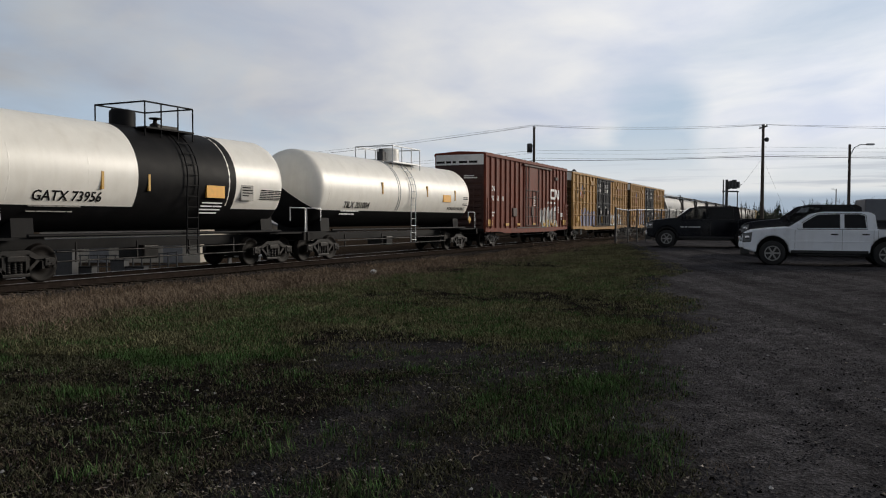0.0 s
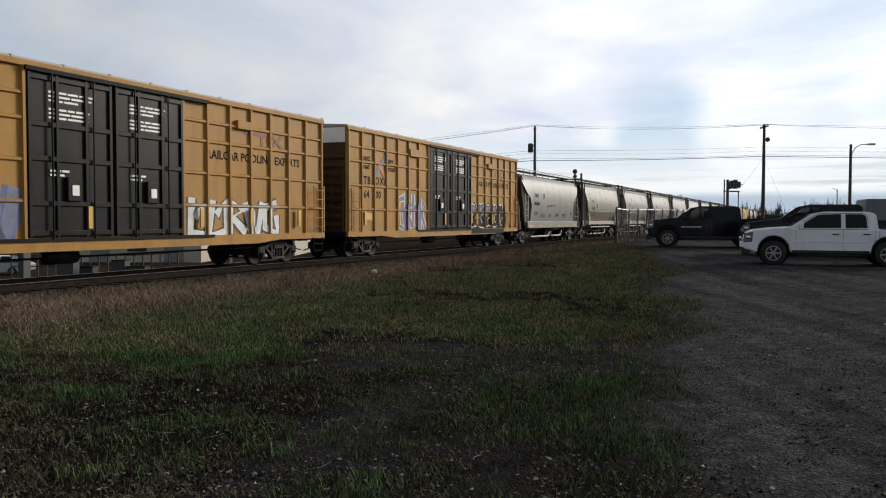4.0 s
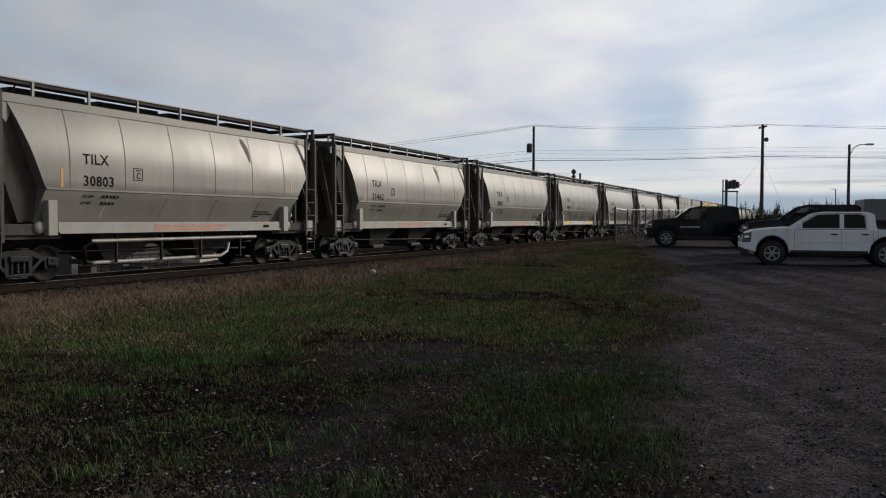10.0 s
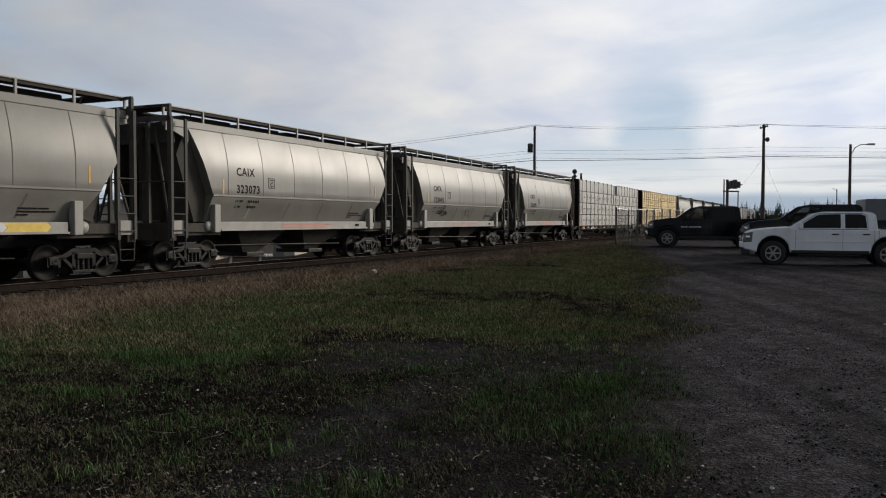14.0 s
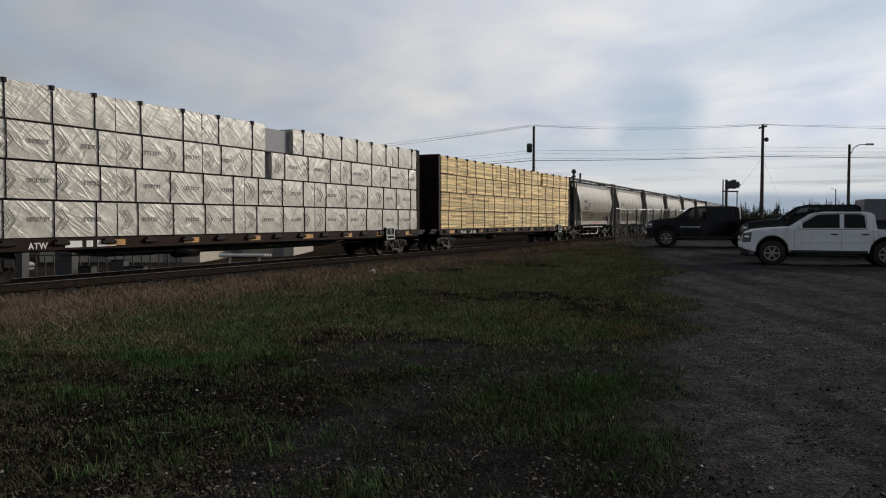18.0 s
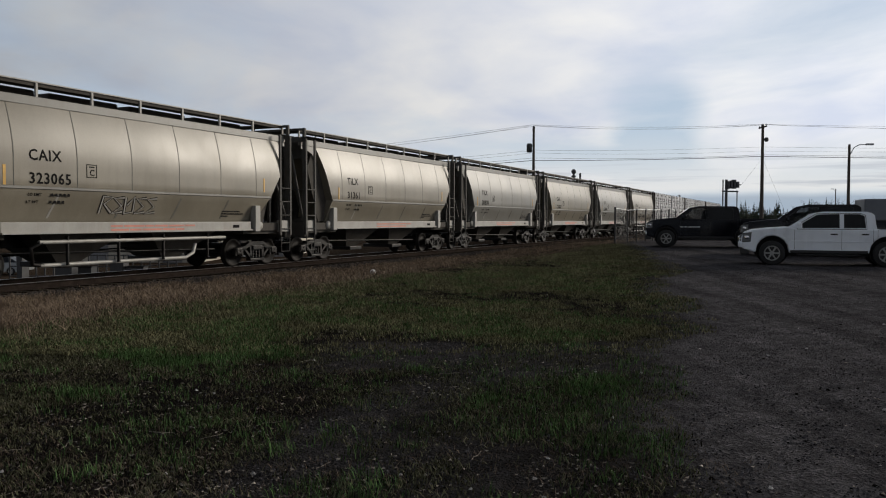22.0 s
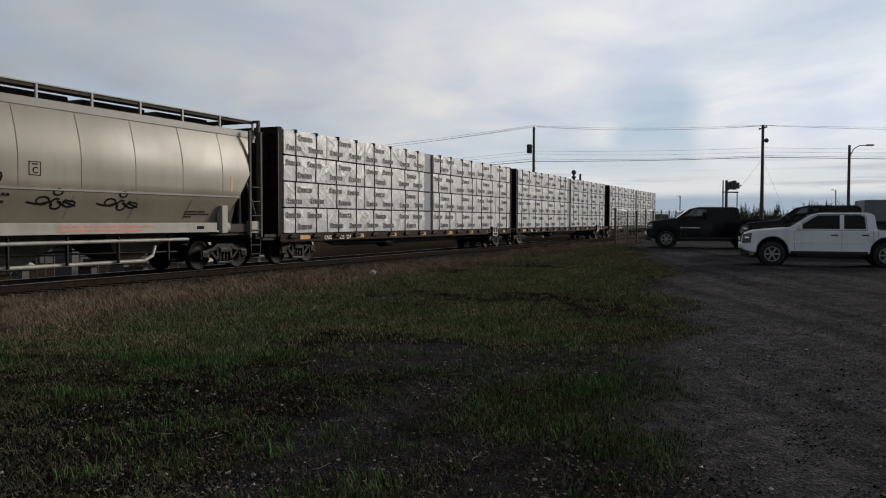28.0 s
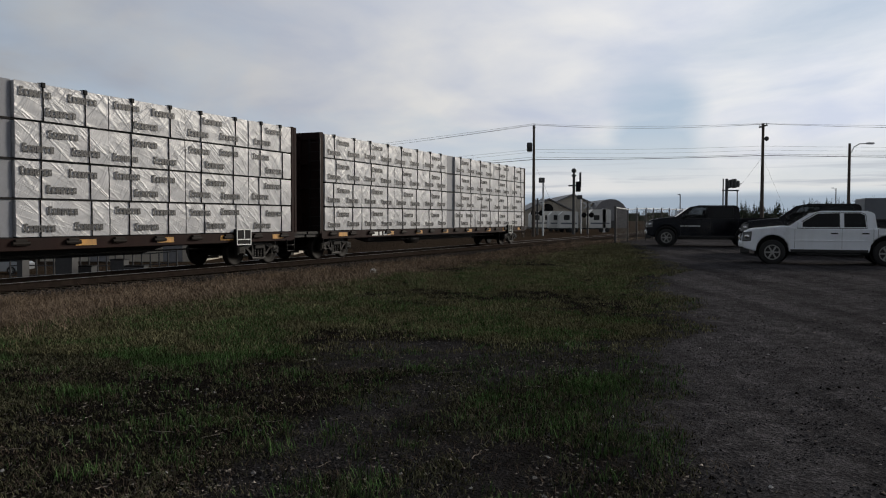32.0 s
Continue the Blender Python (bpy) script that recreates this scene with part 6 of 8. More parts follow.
# lengths of the packs from end to end, tier by tier from the deck up; a gap is negative
CEDAR_ROW = (2.66, 2.73, 2.80, 2.60, -0.95, 2.66, 2.73, 2.80, 2.27)
BARE_LOW, BARE_HIGH = (3.11, 3.15, 3.16, 3.24, 3.10, 3.30, 3.14), (3.66, 3.77, 3.83, -0.20, 4.25, 3.25, 3.24)
LOADS = dict(
    cedar=[CEDAR_ROW] * 4,
    chevron=[(5.06, 5.10, 3.90, 4.40, 3.74)] * 2 + [(5.06, 3.20, 2.95, -0.35, 4.25, 3.10, 3.29), (5.06, 3.20, 3.00, -1.47, 4.93, 2.30, 2.24)],
    bare=[BARE_LOW, BARE_LOW, BARE_HIGH, (3.66, 3.77, 3.83, -0.20, 4.10, -0.45, 2.95, 3.24)])


def load_lumber(car, kind, seed, label):
    rng = random.Random(seed)
    z0, tier = 1.10, 0.905
    for t in range(4):
        z = z0 + tier * t
        # full-length dark strip puts the shade of the tier gap into colour
        part("spacer", MB().box(0.35, FL - 0.35, -1.40, -0.16, z - 0.05, z), M["gapshade"] if kind == "bare" else M["black"], car)
        x = 0.20
        lens = LOADS[kind][t]
        scale = (FL - 0.42) / sum(abs(q) for q in lens)
        for raw in lens:
            ln_ = round(abs(raw) * scale, 2)
            y = -1.45 + rng.uniform(-0.015, 0.02)
            if raw < 0:
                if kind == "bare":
                    # added dark block stands in for the shaded gap
                    part("gap_blocking", MB().box(x + 0.01, x + ln_ - 0.01, -1.15, -0.2, z, z + 0.84), M["packgap"], car, "dark brown block standing for the shaded gap between packs")
                else:
                    part("wrapped_gap", MB().box(x + 0.02, x + ln_ - 0.02, -1.36 if kind == "cedar" else -1.30, -0.2, z, z + (0.86 if kind == "cedar" else 0.76)), M["wrapband"], car, "grey end of a gap between the packs")
                x += ln_
                continue
            me = pack_mesh({"bare": "bare", "cedar": "wrap", "chevron": "warm"}[kind], ln_ - 0.03, rng.randrange(3))
            p = part("lumber_pack", me, None, car, label)
            p.location = (x, y, z)
            if kind == "bare":
                tagged(part("board_layer", board_mesh(ln_ - 0.03, rng.randrange(4)), None, p), kind="stuff")
            if kind == "cedar":
                tagged(part("wrap_print", print_mesh(ln_ - 0.03, rng.randrange(3)), None, p), kind="stuff")
            elif kind == "chevron" and t < 3:
                tagged(part("wrap_print", chevron_mesh(ln_ - 0.03, rng.randrange(3)), None, p), kind="stuff")
            ns = max(2, round(ln_ / 1.4))
            for k in range(ns):
                s = part("strap", strap_mesh(0.86, t == 3), None, p)
                s.location = ((k + 0.5) * ln_ / ns + rng.uniform(-0.09, 0.09), 0, 0)
            x += ln_
        part("far_lumber_pack", MB().box(0.20, FL - 0.20, 0.16, 1.45, z, z + 0.86, 0.03), M["wood"] if kind == "bare" else M["wrap"], car)


def build_flats():
    tpl = flat_template()
    spec = [(35.4, "chevron", "dark flatcar stacked with white-wrapped lumber with chevron print"), (60.6, "bare", "dark flatcar stacked with bare yellow lumber packs"),
            (168.5, "cedar", "dark flatcar stacked with white-wrapped printed lumber packs"), (192.45, "cedar", "dark flatcar stacked with white-wrapped printed lumber packs"),
            (217.05, "cedar", "last flatcar of the train stacked with white-wrapped lumber")]
    cars = [copy_thing(tpl, Matrix()) for _ in spec[1:]] + [tpl]
    for car, (s0, kind, lab) in zip(cars, spec):
        tagged(car, lab, "rail car", "freight train")
        CARS.append((car, s0))
        car.matrix_world = on_track(s0 + travel(0))
        load_lumber(car, kind, int(s0), "bare yellow spruce boards in a strapped pack" if kind == "bare" else "white plastic-wrapped lumber pack")
        num = {60.6: "WRWK 362680", 168.5: "CNIS 623237", 192.45: "WC   377 17", 35.4: "ATW "}.get(s0)
        if num:
            for k, txt in zip((2.95, 3.92, 4.42), (num[:4].strip(), num[5:8].strip(), num[8:].strip())):
                if txt:
                    letters(txt, 0.21, M["white"], car, k, 0.83, -1.447, align="CENTER", spacing=1.1)
        if not num or len(num) < 5:
            bars(car, M["white"], 3.7, 1.0, -1.447, [(0.5, 0.2, 0.6)], 0.16, 0.05)
        q = MB()
        for a, b, c, d in ((19.6, 20.3, 0.70, 0.73), (19.6, 20.3, 1.17, 1.2), (19.6, 19.63, 0.7, 1.2), (20.27, 20.3, 0.7, 1.2), (19.6, 20.3, 0.86, 0.89), (19.95, 19.98, 0.86, 1.2)):
            q.box(a, b, -1.60, -1.58, c, d)
        part("stencil_panel", MB().box(19.6, 20.3, -1.58, -1.44, 0.70, 1.2), M["black"], car)
        part("stencil_frame", q, M["white"], car)


build_flats()

# ---------------------------------------------------------------- ground and track bed


def lat_of(x, y):
    """Metres from the middle of the track towards the camera."""
    return TRACK_D - (x * NX + y * NY)


def smooth(a, b, v):
    q = np.clip((v - a) / (b - a), 0, 1)
    return q * q * (3 - 2 * q)


def ground_z(x, y):
    """Height of the ground; the top of the rails is 0."""
    l = lat_of(x, y)
    z = np.where(l < 2.0, -0.42, -0.27) + np.where(l < 2.0, 0.0, 0.27) * smooth(2.2, 9.0, l)
    z = z + 0.13 * smooth(6, 12, x + y * 0.1) * smooth(12, 24, y) + 0.14 * smooth(26, 40, y) * smooth(4, 9, x) * smooth(4, 10, l)
    z = z + 0.02 * np.sin(x * 1.3 + 0.7 * y) * np.sin(0.9 * y - 0.5 * x) * smooth(3, 7, l)
    # the lot across the tracks lies lower
    z = z - 2.35 * smooth(4.5, 16, -l) * smooth(2, 20, -x)
    return z


def vnoise(x, y, size, seed):
    """Smooth value noise, 0 to 1, with lumps of about that size."""
    gx, gy = np.asarray(x) / size, np.asarray(y) / size
    ix, iy = np.floor(gx), np.floor(gy)
    fx, fy = gx - ix, gy - iy
    fx, fy = fx * fx * (3 - 2 * fx), fy * fy * (3 - 2 * fy)

    def h(a, c):
        q = np.sin(a * 127.1 + c * 311.7 + seed * 74.7) * 43758.5453
        return q - np.floor(q)
    return (h(ix, iy) * (1 - fx) + h(ix + 1, iy) * fx) * (1 - fy) + (h(ix, iy + 1) * (1 - fx) + h(ix + 1, iy + 1) * fx) * fy


def road_mask(x, y):
    """1 on the gravel road and yard, 0 on the verge."""
    edge = 0.27 * y + 0.35 * np.sin(y * 0.6) + 0.15 * np.sin(y * 1.7 + 1) - 0.1
    edge = np.where(y > 24, 6.6 + (y - 24) * 0.16, edge)
    return smooth(-0.7, 0.9, x - edge) * smooth(5.0, 7.0, lat_of(x, y))


def axis_points(near, step, far, grow=1.18):
    pts, v, d = [], near, step
    while v < far:
        pts.append(v)
        d *= grow
        v += d
    return pts + [far]


def ground_mesh():
    xs = [-q for q in axis_points(16.0, 0.3, 4000)[::-1]] + list(np.arange(-15.75, 20.0, 0.25)) + axis_points(20.0, 0.3, 4000)
    ys = [-q for q in axis_points(4.0, 0.5, 1500)[::-1]] + list(np.arange(-3.5, 46.0, 0.25)) + axis_points(46.0, 0.3, 4500)
    X, Y = np.meshgrid(np.array(xs), np.array(ys))
    Z = ground_z(X, Y)
    rng = np.random.default_rng(5)
    near = (np.abs(X) < 22) & (Y > -3) & (Y < 46)
    Z = Z + near * rng.normal(0, 0.006, X.shape)
    nx, ny = len(xs), len(ys)
    me = bpy.data.meshes.new("ground")
    idx = np.arange(nx * ny).reshape(ny, nx)
    faces = np.stack([idx[:-1, :-1], idx[:-1, 1:], idx[1:, 1:], idx[1:, :-1]], -1).reshape(-1, 4)
    me.from_pydata(np.stack([X, Y, Z], -1).reshape(-1, 3).tolist(), [], faces.tolist())
    at = me.color_attributes.new("zone", "FLOAT_COLOR", "POINT")
    L = lat_of(X, Y)
    road = np.maximum(road_mask(X, Y), 0.40 * gravel_swathe(X, Y))
    dry = 1 - smooth(5.5, 8.5, L + 0.8 * np.sin(X * 0.9) * np.sin(Y * 0.7))
    lawn = grass_density(X, Y)
    col = np.stack([road, dry, lawn, np.ones_like(X)], -1).astype(np.float32)
    at.data.foreach_set("color", col.reshape(-1))
    me.polygons.foreach_set("use_smooth", [True] * len(faces))
    return me


# green clumps and worn patches on the verge: middle, radii, strength
CLUMPS = [(-3.0, 10.6, 0.75, 0.55, 0.5), (-4.7, 9.2, 0.6, 1.0, 0.35), (-2.7, 15.7, 0.8, 0.9, 0.4), (-1.5, 13.8, 0.7, 0.6, 0.3), (-4.3, 10.2, 1.2, 0.7, 0.3), (-0.9, 7.5, 0.6, 0.5, -0.3), (-2.1, 6.6, 0.8, 0.5, -0.3), (-3.6, 6.8, 0.6, 0.35, 0.3),
          (-0.7, 9.5, 0.5, 0.4, 0.15), (-2.0, 9.0, 0.6, 0.5, 0.12), (0.9, 12.5, 1.5, 2.2, 0.28), (1.2, 6.1, 0.65, 0.75, 0.03),
          (-2.4, 7.4, 0.7, 0.3, -0.35), (-4.0, 7.7, 0.6, 0.3, -0.35), (-2.9, 6.2, 0.5, 0.3, -0.3), (-1.3, 10.0, 0.8, 0.6, -0.3), (-2.1, 4.8, 0.8, 0.5, -0.4), (0.2, 5.0, 1.0, 0.8, -0.25), (-1.0, 6.6, 0.7, 0.6, -0.2)]


def gravel_swathe(x, y):
    """1 on the worn gravel that curves off the road through the verge."""
    mid = np.where(y < 8.2, 8.2 - 1.9 * (0.35 - x) - 0.45 * (0.35 - x) ** 2, 8.9)
    mid = np.where(x > 0.35, 8.2 + 0.55 * (x - 0.35), mid) + 0.5 * (vnoise(x, y, 0.8, 21) - 0.5)
    a = 1 - smooth(0.7, 1.5, np.abs(y - mid))
    low = smooth(0.9, 0.0, x - 0.35 + 0.3 * (vnoise(x, y, 0.5, 22) - 0.5)) * smooth(-1.5, -0.5, x) * (1 - smooth(5.6, 6.8, y)) * 0.7
    return np.clip(np.maximum(a, low) * smooth(-1.9, -0.9, x), 0, 1)


def grass_density(x, y):
    """How green the verge is: thick in the left and middle, thin over the gravel."""
    n = 0.45 * vnoise(x, y, 2.6, 1) + 0.33 * vnoise(x, y, 0.9, 2) + 0.22 * vnoise(x, y, 0.35, 3)
    thick = 0.50 + 0.16 * smooth(-0.5, -4.0, x) * smooth(6, 9, y) + 0.10 * smooth(12, 20, y) - 0.10 * (1 - smooth(4.5, 7.5, y))
    for cx, cy, rx, ry, k in CLUMPS:
        thick = thick + k * np.exp(-((x - cx) / rx) ** 2 - ((y - cy) / ry) ** 2)
    g = 0.10 + 0.90 * smooth(0.34, 0.72, n + thick - 0.50)
    g = g * (1 - 0.72 * gravel_swathe(x, y))
    return np.clip(g * (1 - road_mask(x, y)) * smooth(6.0, 8.5, lat_of(x, y)), 0, 1)


def ground_material():
    m = bpy.data.materials.new("ground")
    m.use_nodes = True
    nd, ln = nodes_of(m.node_tree)
    co = nd("ShaderNodeTexCoord")
    at = nd("ShaderNodeVertexColor")
    at.layer_name = "zone"
    sep = nd("ShaderNodeSeparateColor")
    ln(at.outputs["Color"], sep.inputs[0])
    big = nd("ShaderNodeTexNoise", i_Scale=0.7, i_Detail=6.0, i_Roughness=0.6)
    med = nd("ShaderNodeTexNoise", i_Scale=5.0, i_Detail=6.0, i_Roughness=0.65)
    fine = nd("ShaderNodeTexVoronoi", i_Scale=38.0)
    grit = nd("ShaderNodeTexNoise", i_Scale=70.0, i_Detail=3.0, i_Roughness=0.7)
    for n in (big, med, fine, grit):
        ln(co.outputs["Object"], n.inputs["Vector"])

    def mixed(fac, a, b, kind="MIX"):
        x = nd("ShaderNodeMix")
        x.data_type, x.blend_type = "RGBA", kind
        for sock, v in ((0, fac), (6, a), (7, b)):
            if isinstance(v, (int, float)):
                x.inputs[sock].default_value = v
            elif isinstance(v, tuple):
                x.inputs[sock].default_value = (*v, 1)
            else:
                ln(v, x.inputs[sock])
        return x.outputs[2]
    gr = ramp_node(nd, [(0.3, (0.045, 0.0428, 0.0455)), (0.7, (0.102, 0.097, 0.102))])
    ln(med.outputs["Fac"], gr.inputs[0])
    sp = ramp_node(nd, [(0.0, grey(0.75)), (0.6, grey(1.1)), (0.95, grey(1.7))])
    ln(fine.outputs["Color"], sp.inputs[0])
    gravel = mixed(1.0, gr.outputs[0], sp.outputs[0], "MULTIPLY")
    # soil near black: shade between the grass blades is put into its colour
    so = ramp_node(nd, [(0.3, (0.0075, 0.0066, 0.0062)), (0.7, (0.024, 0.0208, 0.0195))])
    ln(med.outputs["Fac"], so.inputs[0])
    # likewise the ground under thick grass, shade included in the dark tone
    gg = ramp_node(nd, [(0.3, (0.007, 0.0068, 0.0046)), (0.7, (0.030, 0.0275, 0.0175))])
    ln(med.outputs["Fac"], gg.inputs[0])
    dg = ramp_node(nd, [(0.3, (0.022, 0.0165, 0.013)), (0.7, (0.080, 0.059, 0.043))])
    ln(med.outputs["Fac"], dg.inputs[0])
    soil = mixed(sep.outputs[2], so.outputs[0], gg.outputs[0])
    soil = mixed(sep.outputs[1], soil, dg.outputs[0])
    full = mixed(sep.outputs[0], soil, gravel)
    bg = ramp_node(nd, [(0.3, grey(0.75)), (0.7, grey(1.15))])
    ln(big.outputs["Fac"], bg.inputs[0])
    full = mixed(1.0, full, bg.outputs[0], "MULTIPLY")
    # faint wheel tracks running down the road
    tm = nd("ShaderNodeMapping")
    tm.inputs["Rotation"].default_value, tm.inputs["Scale"].default_value = (0, 0, radians(14)), (1.5, 0.07, 1)
    ln(co.outputs["Object"], tm.inputs[0])
    tn = nd("ShaderNodeTexNoise", i_Scale=1.0, i_Detail=4.0, i_Roughness=0.6)
    ln(tm.outputs[0], tn.inputs["Vector"])
    tr_ = ramp_node(nd, [(0.36, grey(0.72)), (0.66, grey(1.22))])
    ln(tn.outputs["Fac"], tr_.inputs[0])
    full = mixed(sep.outputs[0], full, mixed(1.0, full, tr_.outputs[0], "MULTIPLY"))
    b = nd("ShaderNodeBsdfPrincipled", i_Roughness=0.95)
    b.inputs["Specular IOR Level"].default_value = 0.0
    ln(full, b.inputs["Base Color"])
    hs = nd("ShaderNodeMath", op="ADD")
    ln(grit.outputs["Fac"], hs.inputs[0]), ln(fine.outputs["Distance"], hs.inputs[1])
    bp = nd("ShaderNodeBump", i_Strength=1.0, i_Distance=0.03)
    ln(hs.outputs[0], bp.inputs["Height"]), ln(bp.outputs[0], b.inputs["Normal"])
    out = nd("ShaderNodeOutputMaterial")
    ln(b.outputs[0], out.inputs[0])
    return m


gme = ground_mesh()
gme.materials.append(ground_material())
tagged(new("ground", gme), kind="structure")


S0, S1 = -40.0, 520.0
bed = struct("track_bed", MB().prism([(-2.5, -0.46), (-1.75, -0.20), (1.75, -0.20), (2.7, -0.46)], S0, S1, "yz"), M["ballast"])
bed.matrix_world = on_track(0)
for k, y in enumerate((-0.7525, 0.7525)):
    r = struct("rail", MB().prism([(y - 0.07, -0.17), (y + 0.07, -0.17), (y + 0.07, -0.155), (y + 0.01, -0.13), (y + 0.01, -0.04), (y + 0.036, -0.03), (y + 0.036, -0.004), (y - 0.036, -0.004), (y - 0.036, -0.03), (y - 0.01, -0.04), (y - 0.01, -0.13), (y - 0.07, -0.155)], S0, S1, "yz"), M["rail"])
    r.matrix_world = on_track(0)
    part("rail_head", MB().box(S0, S1, y - 0.034, y + 0.034, -0.006, -0.0005), M["railtop"], r, "worn bright running surface")
TIE = MB().box(-0.11, 0.11, -1.3, 1.3, -0.34, -0.172, 0.015).mesh("railway_tie", M["tie"])
for i in range(150):
    t = part("railway_tie", TIE, None, bed)
    t.location = (4 + i * 0.53, 0.02 * math.sin(i * 2.3), 0)


def scatter_mesh(name, material, pts, shapes):
    """Many small pieces in one mesh: pts rows of x, y, z, turn, size; shapes: vertex arrays with faces."""
    rng = random.Random(3)
    V, F, o = [], [], 0
    for x, y, z, a, s in pts:
        vs, fs = rng.choice(shapes)
        c, sn = math.cos(a), math.sin(a)
        V += [(x + (c * p[0] - sn * p[1]) * s, y + (sn * p[0] + c * p[1]) * s, z + p[2] * s) for p in vs]
        F += [tuple(i + o for i in f) for f in fs]
        o += len(vs)
    me = bpy.data.meshes.new(name)
    me.from_pydata(V, [], F)
    me.materials.append(material)
    me.update()
    return tagged(new(name, me), kind="stuff")


def tuft_shapes(count, blades, lean, width, seed, wide=0.35):
    rng = random.Random(seed)
    out = []
    for _ in range(count):
        vs, fs = [], []
        for b in range(blades):
            a, r = rng.uniform(0, 6.283), wide * math.sqrt(rng.random())
            bx, by = r * math.cos(a), r * math.sin(a)
            a2, l, h = rng.uniform(0, 6.283), rng.uniform(0.1, lean), rng.uniform(0.5, 1.0)
            dx, dy = l * math.cos(a2), l * math.sin(a2)
            wx, wy = -math.sin(a2) * width, math.cos(a2) * width
            o = len(vs)
            vs += [(bx - wx, by - wy, -0.05), (bx + wx, by + wy, -0.05), (bx + dx * 0.45 + wx * 0.8, by + dy * 0.45 + wy * 0.8, h * 0.6), (bx + dx * 0.45 - wx * 0.8, by + dy * 0.45 - wy * 0.8, h * 0.6), (bx + dx, by + dy, h)]
            fs += [(o, o + 1, o + 2, o + 3), (o + 3, o + 2, o + 4)]
        out.append((vs, fs))
    return out


def plant(n, region, density, size, seed):
    rng = np.random.default_rng(seed)
    out = []
    x0, x1, y0, y1 = region
    while len(out) < n:
        # more pieces near the camera, where each of them shows
        y = y0 * (y1 / y0) ** rng.random(4000)
        half = y * 0.60 + 0.6
        x = rng.uniform(-1, 1, 4000) * half
        keep = rng.random(4000) < density(x, y)
        z = ground_z(x, y)
        for i in np.nonzero(keep)[0]:
            out.append((float(x[i]), float(y[i]), float(z[i]), float(rng.uniform(0, 6.28)), float(rng.uniform(*size))))
    return out[:n]


scatter_mesh("grass", M["grass"], plant(14500, (-20, 14, 3.6, 34), lambda x, y: 0.25 * smooth(0.03, 0.12, grass_density(x, y)) + 0.75 * smooth(0.15, 0.8, grass_density(x, y)), (0.018, 0.044), 1), tuft_shapes(12, 14, 1.5, 0.09, 1, 2.8))
scatter_mesh("tall_grass", M["lush"], plant(9500, (-20, 14, 4.0, 30), lambda x, y: (0.12 * smooth(0.04, 0.2, grass_density(x, y)) + 0.88 * smooth(0.45, 0.95, grass_density(x, y))) * smooth(0.25, 0.65, vnoise(x, y, 0.7, 7)), (0.045, 0.095), 6), tuft_shapes(10, 10, 0.75, 0.034, 6, 1.2))
# far grass, thicker with distance, its lit tips given by the paler colour
scatter_mesh("verge_grass", M["verge"], [p for p in plant(24000, (-20, 14, 9.0, 44), lambda x, y: (0.15 + 0.85 * smooth(0.3, 0.9, grass_density(x, y))) * (grass_density(x, y) > 0.05) * np.minimum(1.0, (y / 30.0) ** 1.2), (0.035, 0.075), 16)], tuft_shapes(10, 12, 1.1, 0.07, 16, 2.0))
scatter_mesh("thin_grass", M["thatch"], plant(6000, (-20, 14, 3.6, 34), lambda x, y: 0.6 * (0.35 + 0.65 * smooth(0.35, 0.65, vnoise(x, y, 1.2, 41))) * (1 - road_mask(x, y)) * (1 - 0.8 * gravel_swathe(x, y)) * smooth(4, 7, lat_of(x, y)), (0.014, 0.045), 2), tuft_shapes(8, 7, 1.9, 0.06, 2, 2.6))
scatter_mesh("dry_grass", M["drygrass"], plant(9500, (-24, 20, 9.0, 60), lambda x, y: smooth(1.2, 2.0, lat_of(x, y)) * (1 - smooth(5.0, 9.5, lat_of(x, y))) * (0.15 + 0.85 * smooth(0.35, 0.65, vnoise(x, y, 1.1, 9))), (0.06, 0.25), 3), tuft_shapes(10, 9, 2.2, 0.013, 3, 1.1))
STONES = []
for k in range(6):
    rs = random.Random(40 + k)
    base = [(1, 0, 0), (0.4, 0.9, 0), (-0.8, 0.6, 0), (-0.9, -0.5, 0), (0.3, -0.9, 0), (0.3, 0.2, 0.75), (-0.4, -0.1, 0.65)]
    STONES.append(([(a * rs.uniform(0.6, 1.1), b * rs.uniform(0.6, 1.1), c * rs.uniform(0.5, 1.0) - 0.15) for a, b, c in base], [(0, 1, 5), (1, 2, 6, 5), (2, 3, 6), (3, 4, 6), (4, 0, 5, 6)]))
scatter_mesh("gravel", M["stone"], plant(30000, (-20, 14, 3.4, 26), lambda x, y: 0.25 + 0.75 * np.maximum(road_mask(x, y), 0.6 * gravel_swathe(x, y)) - 0.2 * grass_density(x, y), (0.004, 0.017), 4), STONES)
LEAVES = [([(-0.5, 0, 0.1), (0, -0.35, 0.25), (0.55, 0, 0.05), (0, 0.35, 0.3)], [(0, 1, 2), (0, 2, 3)]), ([(-0.5, 0.1, 0.3), (0.1, -0.3, 0.1), (0.6, 0.1, 0.3), (0, 0.4, 0.05)], [(0, 1, 2), (0, 2, 3)])]
scatter_mesh("fallen_leaves", M["leaf"], plant(5200, (-20, 14, 3.4, 20), lambda x, y: (0.25 + 0.75 * smooth(0.45, 0.7, vnoise(x, y, 0.9, 31))) * (1 - 0.9 * road_mask(x, y)) * smooth(5, 8, lat_of(x, y)), (0.014, 0.04), 5), LEAVES)


scatter_mesh("dirt_clods", M["clod"], plant(150, (-20, 14, 3.6, 26), lambda x, y: road_mask(x, y) * smooth(0.4, 0.7, vnoise(x, y, 2.0, 51)), (0.012, 0.035), 14), STONES)
